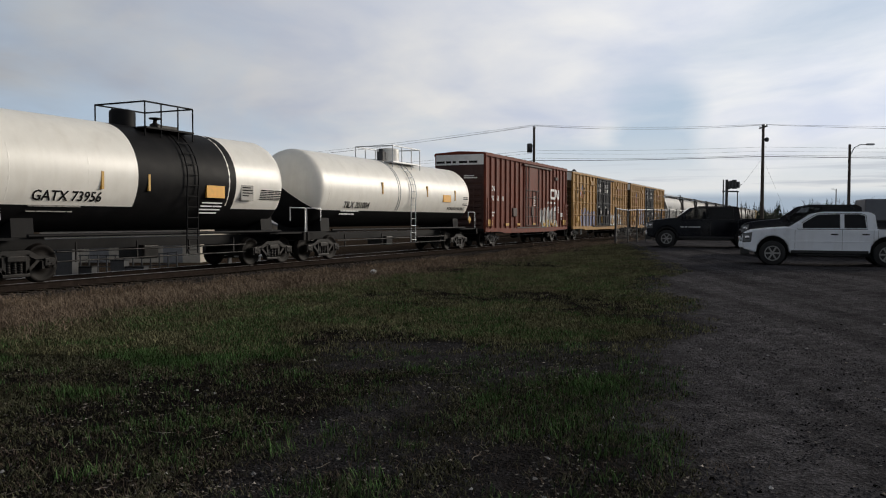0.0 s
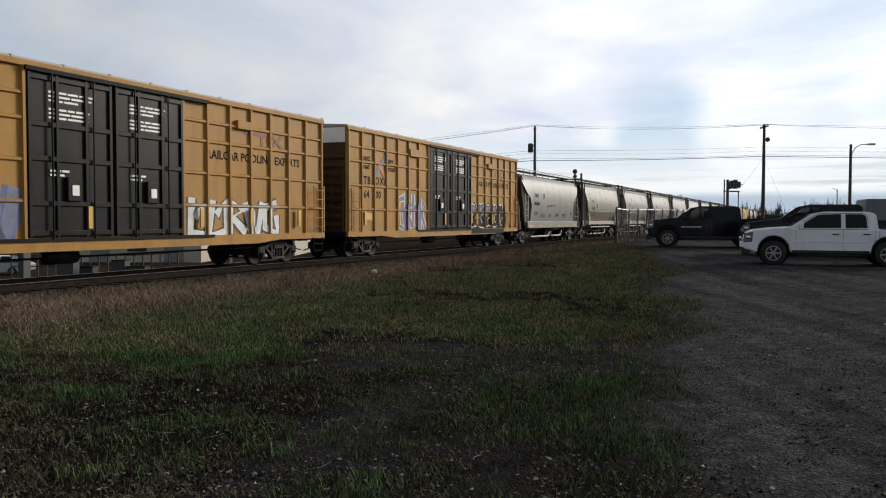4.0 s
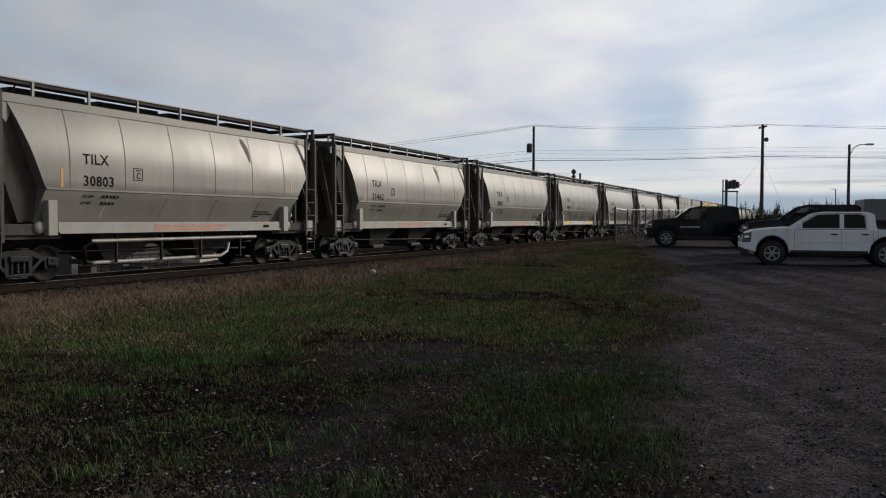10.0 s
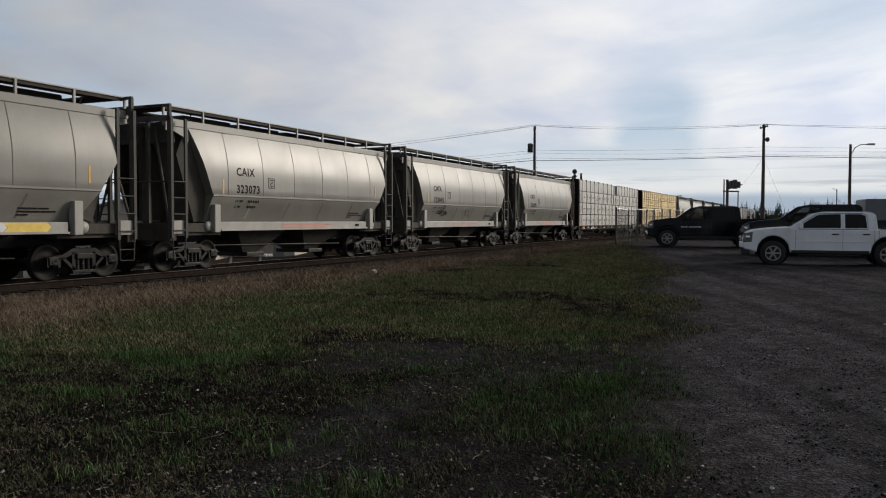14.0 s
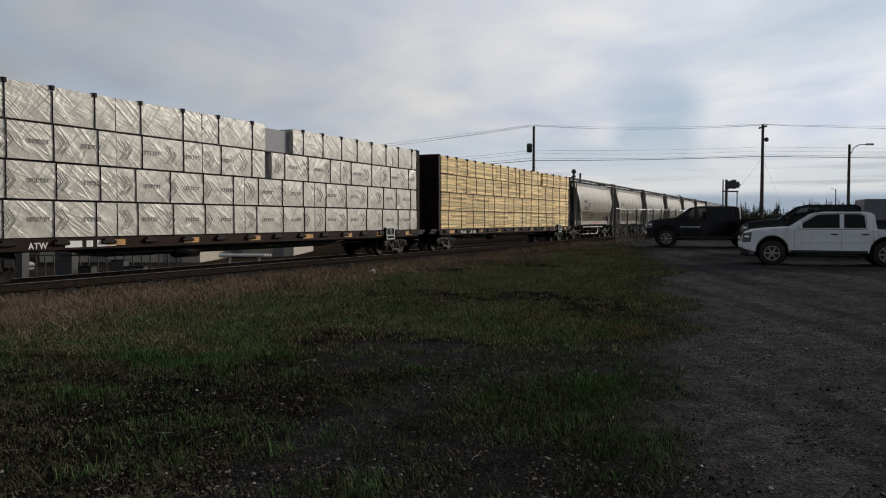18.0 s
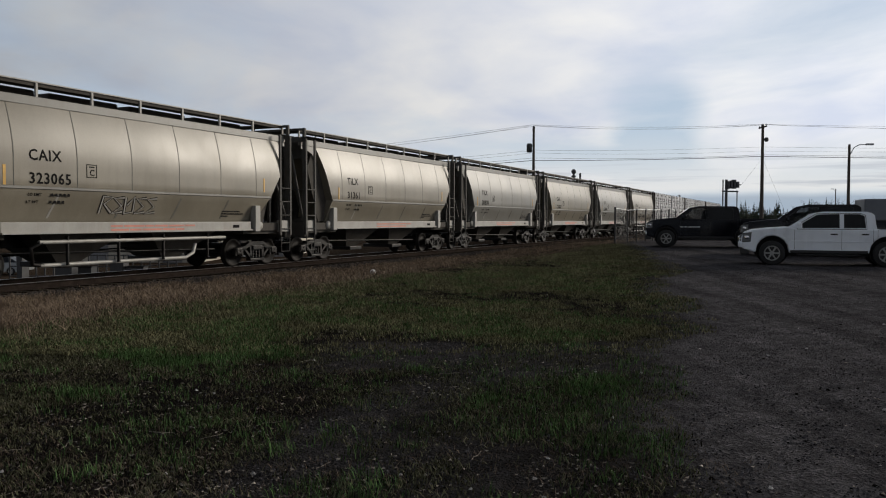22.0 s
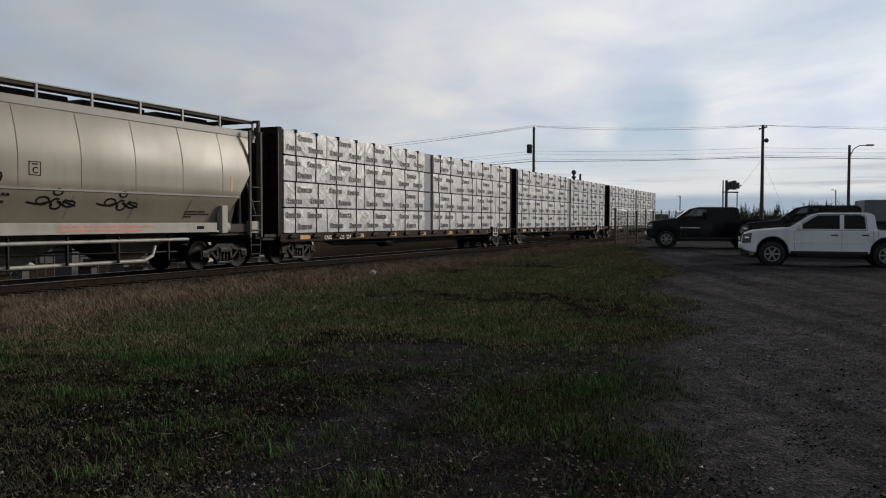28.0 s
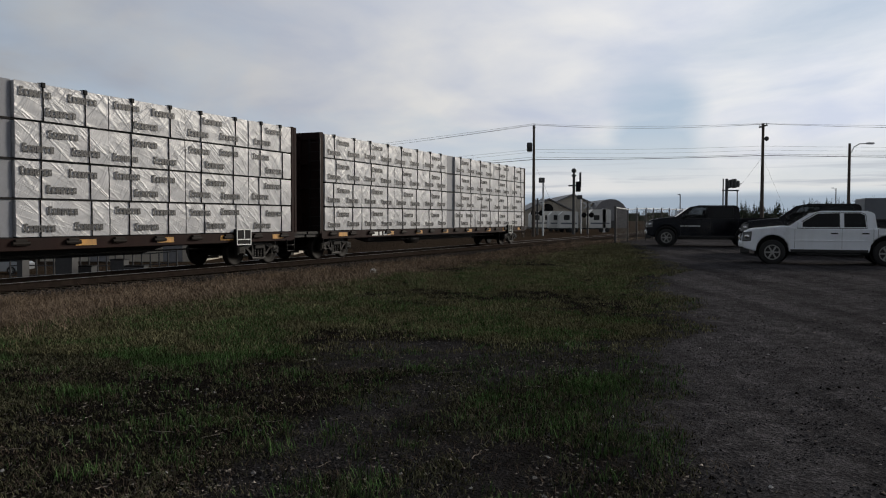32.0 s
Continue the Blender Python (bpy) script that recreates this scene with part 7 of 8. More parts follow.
scatter_mesh("pale_pebbles", M["pebble"], plant(60, (-20, 14, 3.5, 12), lambda x, y: 0.2 + 0.8 * gravel_swathe(x, y), (0.012, 0.034), 15), STONES)


def twig_shape(seed):
    rng = random.Random(seed)
    p = [(i / 4 - 0.5, rng.uniform(-0.06, 0.06), 0.02 + rng.uniform(0, 0.02)) for i in range(5)]
    vs = [q for x, y, z in p for q in ((x, y - 0.012, z), (x, y + 0.012, z), (x, y, z + 0.018))]
    return vs, [(i * 3 + k, i * 3 + (k + 1) % 3, i * 3 + 3 + (k + 1) % 3, i * 3 + 3 + k) for i in range(4) for k in range(3)]


scatter_mesh("twigs", M["leaf"], plant(110, (-20, 14, 3.6, 18), lambda x, y: 1 - 0.9 * road_mask(x, y), (0.06, 0.22), 11), [twig_shape(k) for k in range(5)])


def track_stones():
    rng = np.random.default_rng(9)
    out = []
    for _ in range(9000):
        s, l = rng.uniform(6, 60), rng.uniform(0.95, 2.2)
        d = TRACK_D - l
        z = -0.20 - max(0, l - 1.75) * 0.2
        out.append((UX * s + NX * d, UY * s + NY * d, z + 0.005, rng.uniform(0, 6.28), rng.uniform(0.02, 0.05)))
    return out


scatter_mesh("ballast_stones", M["bedstone"], track_stones(), STONES)
st = MB().ball((0, 0, 0.07), 0.10, 10, (1.1, 0.9, 0.85))
stone = tagged(new("stone", st.mesh("stone", M["white"])), "pale rounded stone lying in dry grass", "stone")
stone.matrix_world = pose(-2.16, 24.9, float(ground_z(-2.16, 24.9)) - 0.01)


# ---------------------------------------------------------------- vehicles
def add_wheel(car, x, y, r, w, spokes=6):
    s = -1 if y < 0 else 1
    ty = part("wheel", MB().lathe([(r * 0.62, -w / 2), (r * 0.93, -w / 2), (r, -w / 2 + 0.04), (r, w / 2 - 0.04), (r * 0.93, w / 2), (r * 0.62, w / 2), (r * 0.60, 0), (r * 0.62, -w / 2)], "y", (0, 0, 0), 28, False), M["tyre"], car, "black tyre on an alloy rim")
    ty.location = (x, y, r)
    rm = MB().lathe([(r * 0.62, s * w * 0.3), (r * 0.60, s * w * 0.52), (r * 0.55, s * w * 0.50), (r * 0.53, s * w * 0.30)], "y", (0, 0, 0), 24, False)
    part("brake_disc", MB().lathe([(r * 0.61, s * w * 0.16), (r * 0.3, s * w * 0.18), (0.02, s * w * 0.18)], "y", (0, 0, 0), 20), M["plastic"], ty)
    for k in range(spokes):
        a = 2 * math.pi * k / spokes
        c, sn = math.cos(a), math.sin(a)
        rm.prism([(c * r * 0.12 - sn * 0.022, sn * r * 0.12 + c * 0.022), (c * r * 0.12 + sn * 0.022, sn * r * 0.12 - c * 0.022), (c * r * 0.58 + sn * 0.026, sn * r * 0.58 - c * 0.026), (c * r * 0.58 - sn * 0.026, sn * r * 0.58 + c * 0.026)], *sorted((s * w * 0.25, s * w * 0.49)))
    rm.lathe([(r * 0.16, s * w * 0.51), (0.01, s * w * 0.53)], "y", (0, 0, 0), 12)
    part("rim", rm, M["rim"], ty)


def arch(xc, r, zb, n=9):
    return [(xc + r * math.cos(math.pi * (1 - i / (n - 1))), max(zb, 0) + r * math.sin(math.pi * (1 - i / (n - 1)))) for i in range(n)]


def pickup(label, m, paint, length=5.3, width=1.85, height=1.72, wheelbase=3.2, r=0.38, trim=None, clear=0.32, bed_cover=False):
    """A crew-cab pickup heading to -x, standing at z = 0, its front axle at x = 0."""
    car = thing("pickup_truck", label, "pickup truck", "parked vehicles", m)
    fo = 0.92
    k = height / 1.70
    x0, x1 = -fo, length - fo
    hood, belt = 1.13 * k, 1.14 * k
    hw = width / 2
    ra = r * 1.22
    cab0, cab1, zt = 0.40, wheelbase - 0.28, height
    lower = [(x0 + 0.04, clear + 0.12), (-ra - 0.02, clear)] + arch(0, ra, clear + 0.06) + [(ra + 0.02, clear), (wheelbase - ra - 0.02, clear)] + arch(wheelbase, ra, clear + 0.06) + [(wheelbase + ra + 0.02, clear), (x1 - 0.05, clear + 0.14), (x1, clear + 0.35), (x1, belt + 0.02), (cab1, belt + 0.02), (cab0 + 0.3, belt + 0.02), (cab0 + 0.05, 1.23 * k), (0.0, 1.20 * k), (x0 + 0.30, hood), (x0 + 0.08, hood - 0.10), (x0, clear + 0.45)]
    ob = part("body", MB().prism(lower, -hw, hw), paint, car)
    bv = ob.modifiers.new("edges", "BEVEL")
    bv.width, bv.segments, bv.limit_method = 0.05, 3, "ANGLE"
    # cab
    inn = 0.15

    def inset(z):
        return inn * max(0, z - belt) / (zt - belt)

    def side(z):
        return hw - 0.015 - inset(z)
    cab = MB()
    for s in (-1, 1):
        for poly in ([(cab0, belt - 0.03), (cab0 + 0.03, 1.20 * k), (cab0 + 0.66, zt - 0.08), (cab0 + 0.88, zt - 0.09), (cab0 + 0.40, belt + 0.16), (cab0 + 0.36, belt + 0.05), (cab0 + 0.36, belt - 0.03)],
                     [(cab0 + 0.66, zt - 0.08), (cab0 + 1.0, zt - 0.03), (cab1 - 0.16, zt - 0.04), (cab1 - 0.06, zt - 0.10), (cab1 - 0.34, zt - 0.13), (cab1 - 0.46, zt - 0.08), (cab0 + 0.88, zt - 0.09)],
                     [(cab0 + 1.50, belt - 0.03), (cab0 + 1.50, zt - 0.07), (cab0 + 1.62, zt - 0.07), (cab0 + 1.62, belt - 0.03)],
                     [(cab1 - 0.30, belt - 0.03), (cab1 - 0.30, belt + 0.05), (cab1 - 0.34, zt - 0.13), (cab1 - 0.06, zt - 0.10), (cab1, belt - 0.03)],
                     [(cab0 + 0.36, belt - 0.03), (cab0 + 0.36, belt + 0.05), (cab1 - 0.30, belt + 0.05), (cab1 - 0.30, belt - 0.03)]):
            n = len(poly)
            outer = [(x, s * side(z), z) for x, z in poly]
            cab.add(outer + [(x, y - s * 0.06, z) for x, y, z in outer], [tuple(range(n)), tuple(range(2 * n - 1, n - 1, -1))] + [(i, (i + 1) % n, (i + 1) % n + n, i + n) for i in range(n)])
    rw = hw - 0.015 - inn
    roof = [(cab0 + 0.66, zt - 0.08), (cab0 + 1.0, zt - 0.02), (cab1 - 0.16, zt - 0.03), (cab1 - 0.06, zt - 0.10), (cab1 - 0.10, zt - 0.13), (cab1 - 0.20, zt - 0.08), (cab0 + 1.0, zt - 0.07)]
    crown = [(cab0 + 0.80, zt - 0.055), (cab0 + 1.05, zt), (cab1 - 0.24, zt - 0.005), (cab1 - 0.12, zt - 0.06)]
    cab.prism(roof, -rw, rw).prism(crown, -rw + 0.10, rw - 0.10)
    cab.box(cab1 - 0.06, cab1 - 0.01, -hw + 0.04, hw - 0.04, belt - 0.03, belt + 0.10)
    part("cab", cab, paint, car)
    part("rear_window", MB().add([(cab1 - 0.03, -hw + 0.12, belt + 0.1), (cab1 - 0.08, -rw + 0.05, zt - 0.12), (cab1 - 0.08, rw - 0.05, zt - 0.12), (cab1 - 0.03, hw - 0.12, belt + 0.1), (cab1 - 0.05, -hw + 0.12, belt + 0.1), (cab1 - 0.10, -rw + 0.05, zt - 0.12), (cab1 - 0.10, rw - 0.05, zt - 0.12), (cab1 - 0.05, hw - 0.12, belt + 0.1)],
         [(0, 1, 2, 3), (7, 6, 5, 4), (0, 4, 5, 1), (1, 5, 6, 2), (2, 6, 7, 3), (3, 7, 4, 0)]), M["glass"], car, "tinted rear window")
    for xs, ys in ((cab0 + 1.28, 0.42), (cab0 + 1.28, -0.42), (cab1 - 0.42, 0.42), (cab1 - 0.42, -0.42)):
        part("seat_back", MB().box(xs, xs + 0.14, ys - 0.26, ys + 0.26, belt, belt + 0.22, 0.05).box(xs + 0.02, xs + 0.12, ys - 0.12, ys + 0.12, belt + 0.2, belt + 0.40, 0.04), M["plastic"], car)
    part("steering_wheel", MB().tube([(cab0 + 0.72 + 0.06 * math.cos(q), 0.42 + 0.18 * math.sin(q), belt + 0.06 + 0.14 * math.cos(q)) for q in [2 * math.pi * i / 16 for i in range(17)]], 0.015, 6, False), M["plastic"], car)
    for s in (-1, 1):
        for pane, quad in enumerate(([(cab0 + 0.36, belt + 0.05), (cab0 + 0.40, belt + 0.16), (cab0 + 0.88, zt - 0.09), (cab0 + 1.50, zt - 0.08), (cab0 + 1.50, belt + 0.05)], [(cab0 + 1.62, belt + 0.05), (cab0 + 1.62, zt - 0.08), (cab1 - 0.46, zt - 0.08), (cab1 - 0.34, zt - 0.13), (cab1 - 0.30, belt + 0.05)])):
            g = MB()
            outer = [(x, s * (side(z) + 0.006), z) for x, z in quad]
            g.add(outer + [(x, y - s * 0.02, z) for x, y, z in outer], [(0, 1, 2, 3, 4), (9, 8, 7, 6, 5)] + [(i, (i + 1) % 5, (i + 1) % 5 + 5, i + 5) for i in range(5)])
            part("side_window", g, M["glass"] if pane or trim is None else M["clearglass"], car, "dark tinted side window" if pane or trim is None else "lightly tinted front side window")
        for x in (cab0 + 1.25, cab1 - 0.42):
            part("door_handle", MB().box(x, x + 0.2, *sorted((s * hw, s * (hw + 0.03))), belt - 0.16, belt - 0.12, 0.008), trim or M["plastic"], car)
        for x in (cab0 + 0.24, cab0 + 1.56, cab1 - 0.10, cab1 + 0.02):
            part("door_seam", MB().box(x - 0.004, x + 0.004, *sorted((s * (hw - 0.002), s * (hw + 0.002))), clear + 0.12, belt), M["plastic"], car)
        part("rocker_trim", MB().box(ra + 0.05, wheelbase - ra - 0.05, *sorted((s * (hw - 0.02), s * (hw + 0.012))), clear + 0.0, clear + 0.09, 0.01), M["plastic"], car)
        part("step_bar", MB().tube([(ra + 0.25, s * (hw - 0.06), clear - 0.05), (wheelbase - ra - 0.25, s * (hw - 0.06), clear - 0.05)], 0.04, 8), M["plastic"], car)
        part("side_moulding", MB().box(0.55, 2.7, *sorted((s * (hw - 0.01), s * (hw + 0.012))), clear + 0.34, clear + 0.38, 0.006), trim or paint, car)
        mr = part("door_mirror", MB().box(cab0 + 0.30, cab0 + 0.44, *sorted((s * (hw + 0.02), s * (hw + 0.22))), belt + 0.02, belt + 0.22, 0.035), paint, car)
        part("headlight", MB().prism([(x0 + 0.03, hood - 0.38), (x0 + 0.05, hood - 0.13), (x0 + 0.30, hood - 0.10), (x0 + 0.27, hood - 0.36)], *sorted((s * (hw - 0.30), s * (hw + 0.006)))), M["lamp"], car, "clear headlight")
        part("lamp_bowl", MB().lathe([(0.02, 0.0), (0.07, 0.006), (0.08, 0.02)], "y", (x0 + 0.17, s * (hw + 0.012) - (0.02 if s > 0 else 0.0), hood - 0.24), 14), M["chrome"], car)
        part("headlight_surround", MB().prism([(x0 + 0.04, hood - 0.40), (x0 + 0.06, hood - 0.11), (x0 + 0.32, hood - 0.08), (x0 + 0.29, hood - 0.38)], *sorted((s * (hw - 0.32), s * (hw + 0.003)))), M["plastic"], car)
        rim_line = [(cab0 + 0.31, belt + 0.015), (cab0 + 0.36, belt + 0.17), (cab0 + 0.85, zt - 0.065), (cab1 - 0.44, zt - 0.06), (cab1 - 0.31, zt - 0.11), (cab1 - 0.27, belt + 0.015)]
        part("window_surround", MB().tube([(x, s * (side(z) + 0.003), z) for x, z in rim_line + rim_line[:1]], 0.010, 5, False), M["plastic"], car)
        part("tail_light", MB().box(x1 - 0.09, x1 + 0.01, *sorted((s * (hw - 0.14), s * (hw + 0.006))), belt - 0.5, belt - 0.08, 0.015), M["gred"], car)
        for x in (0, wheelbase):
            part("wheel_arch", MB().lathe([(ra + 0.015, 0), (ra + 0.015, 0.03), (ra - 0.05, 0.03), (ra - 0.05, 0)], "y", (x, s * hw - (0.012 if s < 0 else 0.018), clear + 0.04), 24, False), M["plastic"], car) if trim is not None else None
            part("wheel_well", MB().lathe([(ra - 0.004, 0.0), (ra - 0.004, 0.3), (0.1, 0.3)], "y", (x, s * hw - (-0.012 if s < 0 else 0.312), clear + 0.06) if s < 0 else (x, hw - 0.312, clear + 0.06), 24, False), M["plastic"], car)
            add_wheel(car, x, s * (hw - 0.11), r, 0.26)
    part("windscreen", MB().add([(cab0 + 0.03, -hw + 0.10, 1.23 * k), (cab0 + 0.64, -hw + 0.22, zt - 0.08), (cab0 + 0.64, hw - 0.22, zt - 0.08), (cab0 + 0.03, hw - 0.10, 1.23 * k), (cab0 + 0.08, -hw + 0.10, 1.23 * k), (cab0 + 0.69, -hw + 0.22, zt - 0.08), (cab0 + 0.69, hw - 0.22, zt - 0.08), (cab0 + 0.08, hw - 0.10, 1.23 * k)],
         [(0, 1, 2, 3), (7, 6, 5, 4), (0, 4, 5, 1), (1, 5, 6, 2), (2, 6, 7, 3), (3, 7, 4, 0)]), M["glass"], car)
    part("grille", MB().box(x0 - 0.015, x0 + 0.08, -hw + 0.32, hw - 0.32, hood - 0.40, hood - 0.18, 0.02), M["plastic"], car)
    part("grille_bar", MB().box(x0 - 0.03, x0 + 0.02, -hw + 0.30, hw - 0.30, hood - 0.31, hood - 0.26, 0.01), M["chrome"], car)
    part("front_bumper", MB().box(x0 - 0.08, x0 + 0.22, -hw + 0.02, hw - 0.02, clear + 0.15, clear + 0.34, 0.05), trim or paint, car)
    part("lower_valance", MB().box(x0 - 0.02, x0 + 0.25, -hw + 0.03, hw - 0.03, clear - 0.06, clear + 0.16, 0.03), M["plastic"], car)
    part("rear_bumper", MB().box(x1 - 0.05, x1 + 0.12, -hw + 0.04, hw - 0.04, clear + 0.12, clear + 0.32, 0.03), M["chrome"], car)
    [part("bed_rail", MB().box(cab1 + 0.05, x1 - 0.03, *sorted((s * (hw - 0.08), s * (hw - 0.01))), belt + 0.02, belt + 0.05), M["plastic"], car) for s in (-1, 1)]
    if bed_cover:
        part("bed_cover", MB().box(cab1 + 0.05, x1 - 0.05, -hw + 0.06, hw - 0.06, belt + 0.03, belt + 0.08, 0.015), M["plastic"], car)
    part("chassis", MB().box(-0.5, wheelbase + 0.7, -0.5, 0.5, clear - 0.1, clear + 0.1).box(-0.2, 0.2, -hw + 0.25, hw - 0.25, clear - 0.1, clear + 0.05).box(wheelbase - 0.15, wheelbase + 0.15, -hw + 0.25, hw - 0.25, clear - 0.05, clear + 0.12), M["plastic"], car)
    return car


def on_ground(x, y, turn):
    return pose(x, y, float(ground_z(x, y)), 0, 0, turn)


pickup("white crew-cab pickup parked on the gravel yard", on_ground(10.6, 25.9, -20), M["carwhite"], 5.26, 1.75, 1.68, 3.2, 0.385, clear=0.40)
ram = pickup("black crew-cab pickup parked by the fence", on_ground(10.72, 38.6, -14), M["carblack"], 5.85, 2.0, 1.92, 3.55, 0.41, trim=M["carblack"], clear=0.42)
for c in ram.children:
    if c.name.split(".")[0] in ("front_bumper", "grille"):
        c.data.materials[0] = M["chrome"]
bars(ram, M["galv"], 0.62, 0.98, -1.004, [(0.16, 0.10, 0.55)], 0.05, 0.05, "door_badge")
pickup("black pickup with chrome grille parked behind the white pickup", on_ground(12.6, 31.3, -22), M["carblack"], 5.85, 2.0, 1.95, 3.55, 0.41, trim=M["chrome"], clear=0.42, bed_cover=True)


# ---------------------------------------------------------------- poles, wires, lamps, signals
def at_bearing(px, z):
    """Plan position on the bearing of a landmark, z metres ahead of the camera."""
    return (px - 784) / 1420 * z, z


def utility_pole(px, dist, top, transformer=False, arms=1):
    x, y = at_bearing(px, dist)
    z0 = float(ground_z(x, y))
    ob = thing("utility_pole", "dark weathered wooden utility pole with a crossarm" + (" and transformer" if transformer else ""), "utility pole", "power line poles", pose(x, y, z0))
    h = top - z0
    part("pole", MB().tube([(0, 0, -0.2), (0, 0, h * 0.5), (0, 0, h)], 0.19, 10, r1=0.12), M["pole"], ob)
    for k in range(arms):
        part("crossarm", MB().box(-0.06, 0.06, -0.9, 0.9, h - 0.35 - k * 1.4, h - 0.23 - k * 1.4, 0.01), M["pole"], ob)
        for xx in (-0.8, -0.3, 0.3, 0.8):
            part("insulator", MB().lathe([(0.03, 0), (0.06, 0.05), (0.03, 0.08), (0.055, 0.13), (0.02, 0.18)], "z", (0, xx, h - 0.23 - k * 1.4), 8), M["galv"], ob)
    if transformer:
        part("transformer", MB().lathe([(0.02, -0.45), (0.28, -0.42), (0.28, 0.42), (0.2, 0.5), (0.02, 0.52)], "z", (-0.45, 0, h - 2.3), 16), M["fence"], ob, "grey pole transformer")
        part("bracket", MB().box(-0.5, 0.0, -0.05, 0.05, h - 2.1, h - 2.0), M["fence"], ob)
    else:
        part("lamp_head", MB().ball((0.35, 0, h - 1.45), 0.22, 8).tube([(0, 0, h - 1.6), (0.35, 0, h - 1.4)], 0.03, 6), M["fence"], ob)
    return x, y, z0


PA = (944, 84.0, 11.3)
PB = (1347.5, 76.0, 10.6)
utility_pole(*PA, transformer=True)
utility_pole(*PB)
PC = (380, 143.0, 12.0)
utility_pole(*PC)
PD = (2050, 70.0, 10.4)
utility_pole(*PD)


def wire(p0, p1, sag, name="power_line", r=0.02):
    pts = []
    for i in range(17):
        q = i / 16
        pts.append((p0[0] + (p1[0] - p0[0]) * q, p0[1] + (p1[1] - p0[1]) * q, p0[2] + (p1[2] - p0[2]) * q - sag * 4 * q * (1 - q)))
    ob = new(name, MB().tube(pts, r, 5).mesh(name, M["wire"]))
    tagged(ob, "thin dark overhead cable strung between poles", "cable", "overhead cables")


def pole_pt(p, z, dy=0.0):
    x, y = at_bearing(p[0], p[1])
    return (x, y + dy, z)


# heights at the poles PC, PA, PB, PD; how far across the arm; thickness; sag
LINES = [(12.1, 11.55, 10.68, 10.2, 0.8, 0.011, 0.28), (11.8, 11.35, 10.52, 9.9, -0.3, 0.010, 0.42), (11.7, 11.22, 10.44, 9.75, -0.8, 0.011, 0.36),
         (9.0, 8.80, 8.46, 8.0, 0.0, 0.009, 0.15), (8.8, 8.53, 8.08, 7.9, 0.1, 0.008, 0.2), (8.3, 8.00, 7.72, 7.4, -0.1, 0.012, 0.2), (8.1, 7.74, 7.58, 7.0, 0.0, 0.026, 0.12)]
for zc, za, zb, zd, dy, rad, sag in LINES:
    wire(pole_pt(PA, za, dy), pole_pt(PB, zb, dy), sag, r=rad)
    wire(pole_pt(PB, zb, dy), pole_pt(PD, zd, dy), sag, r=rad)
    wire(pole_pt(PC, zc, dy), pole_pt(PA, za, dy), sag * 1.5, r=rad * 1.2)
wire(pole_pt(PA, 7.5), (at_bearing(985, 83.0)[0], 83.0, 2.0), 0.0, "guy_wire", 0.008)
wire(pole_pt(PB, 7.5), (at_bearing(1300, 80.0)[0], 80.0, 4.4), 0.15, "guy_wire", 0.008)
wire(pole_pt(PB, 7.4), (at_bearing(1400, 76.0)[0], 76.0, 1.0), 0.0, "guy_wire", 0.007)


def street_lamp(px, dist, top, reach):
    x, y = at_bearing(px, dist)
    z0 = float(ground_z(x, y))
    ob = thing("street_lamp", "dark street lamp pole with a curved arm", "street lamp", "street lamps", pose(x, y, z0))
    h = top - z0
    part("pole", MB().tube([(0, 0, -0.2), (0, 0, h)], 0.13, 10, r1=0.09), M["pole"], ob)
    part("arm", MB().tube([(0, 0, h - 0.9), (0.25 * reach, 0, h - 0.25), (0.55 * reach, 0, h - 0.02), (reach, 0, h)], 0.035, 8), M["galv"], ob)
    part("lamp_head", MB().box(reach - 0.1, reach + 0.45, -0.12, 0.12, h - 0.06, h + 0.08, 0.04), M["galv"], ob)


street_lamp(1500.5, 60.0, 7.2, 1.35)
street_lamp(1478, 170.0, 8.2, -0.9)
street_lamp(1203, 160.0, 6.5, -0.4)


def light_gantry():
    x, y = at_bearing(1290, 88.0)
    z0 = float(ground_z(x, y))
    ob = thing("floodlight_frame", "dark steel sign frame carrying a row of floodlights", "sign frame", "", pose(x, y, z0, 0, 0, 20))
    for a, r in ((-0.85, 0.07), (-0.4, 0.15), (1.05, 0.06)):
        part("post", MB().tube([(a, 0, -0.1), (a, 0, 4.5 + 1.2 * (a < 0))], r, 8), M["fence"], ob)
    part("top_beam", MB().box(-0.95, 1.15, -0.08, 0.08, 4.35, 4.5), M["fence"], ob)
    for i in range(4):
        xx = -0.3 + i * 0.42
        part("floodlight", MB().box(xx - 0.17, xx + 0.17, -0.3, 0.15, 4.7 + 0.12 * (i % 2), 5.5 + 0.1 * (i % 3), 0.05), M["fence"], ob, "dark boxy floodlight")
    part("bracket", MB().tube([(-0.4, 0, 4.6), (1.5, -0.1, 5.2)], 0.05, 6), M["fence"], ob)


light_gantry()


def signal_mast():
    x, y = at_bearing(1015, 96.0)
    z0 = float(ground_z(x, y))
    ob = thing("railway_signal", "dark railway signal mast with finial and signal heads", "railway signal", "", pose(x, y, z0))
    part("mast", MB().tube([(0, 0, 0), (0, 0, 7.0)], 0.2, 10, r1=0.16), M["fence"], ob)
    part("finial", MB().ball((0, 0, 7.6), 0.3, 10).lathe([(0.2, 6.9), (0.3, 7.05), (0.12, 7.2), (0.1, 7.4)], "z", (0, 0, 0), 10), M["fence"], ob)
    part("platform", MB().box(-0.6, 0.6, -0.4, 0.4, 5.75, 5.9), M["fence"], ob)
    part("signal_head", MB().box(0.22, 0.75, -0.5, 0.1, 5.1, 6.3, 0.05), M["black"], ob)
    part("signal_backboard", MB().box(0.72, 0.80, -0.5, 0.5, 5.6, 7.4), M["black"], ob)


signal_mast()


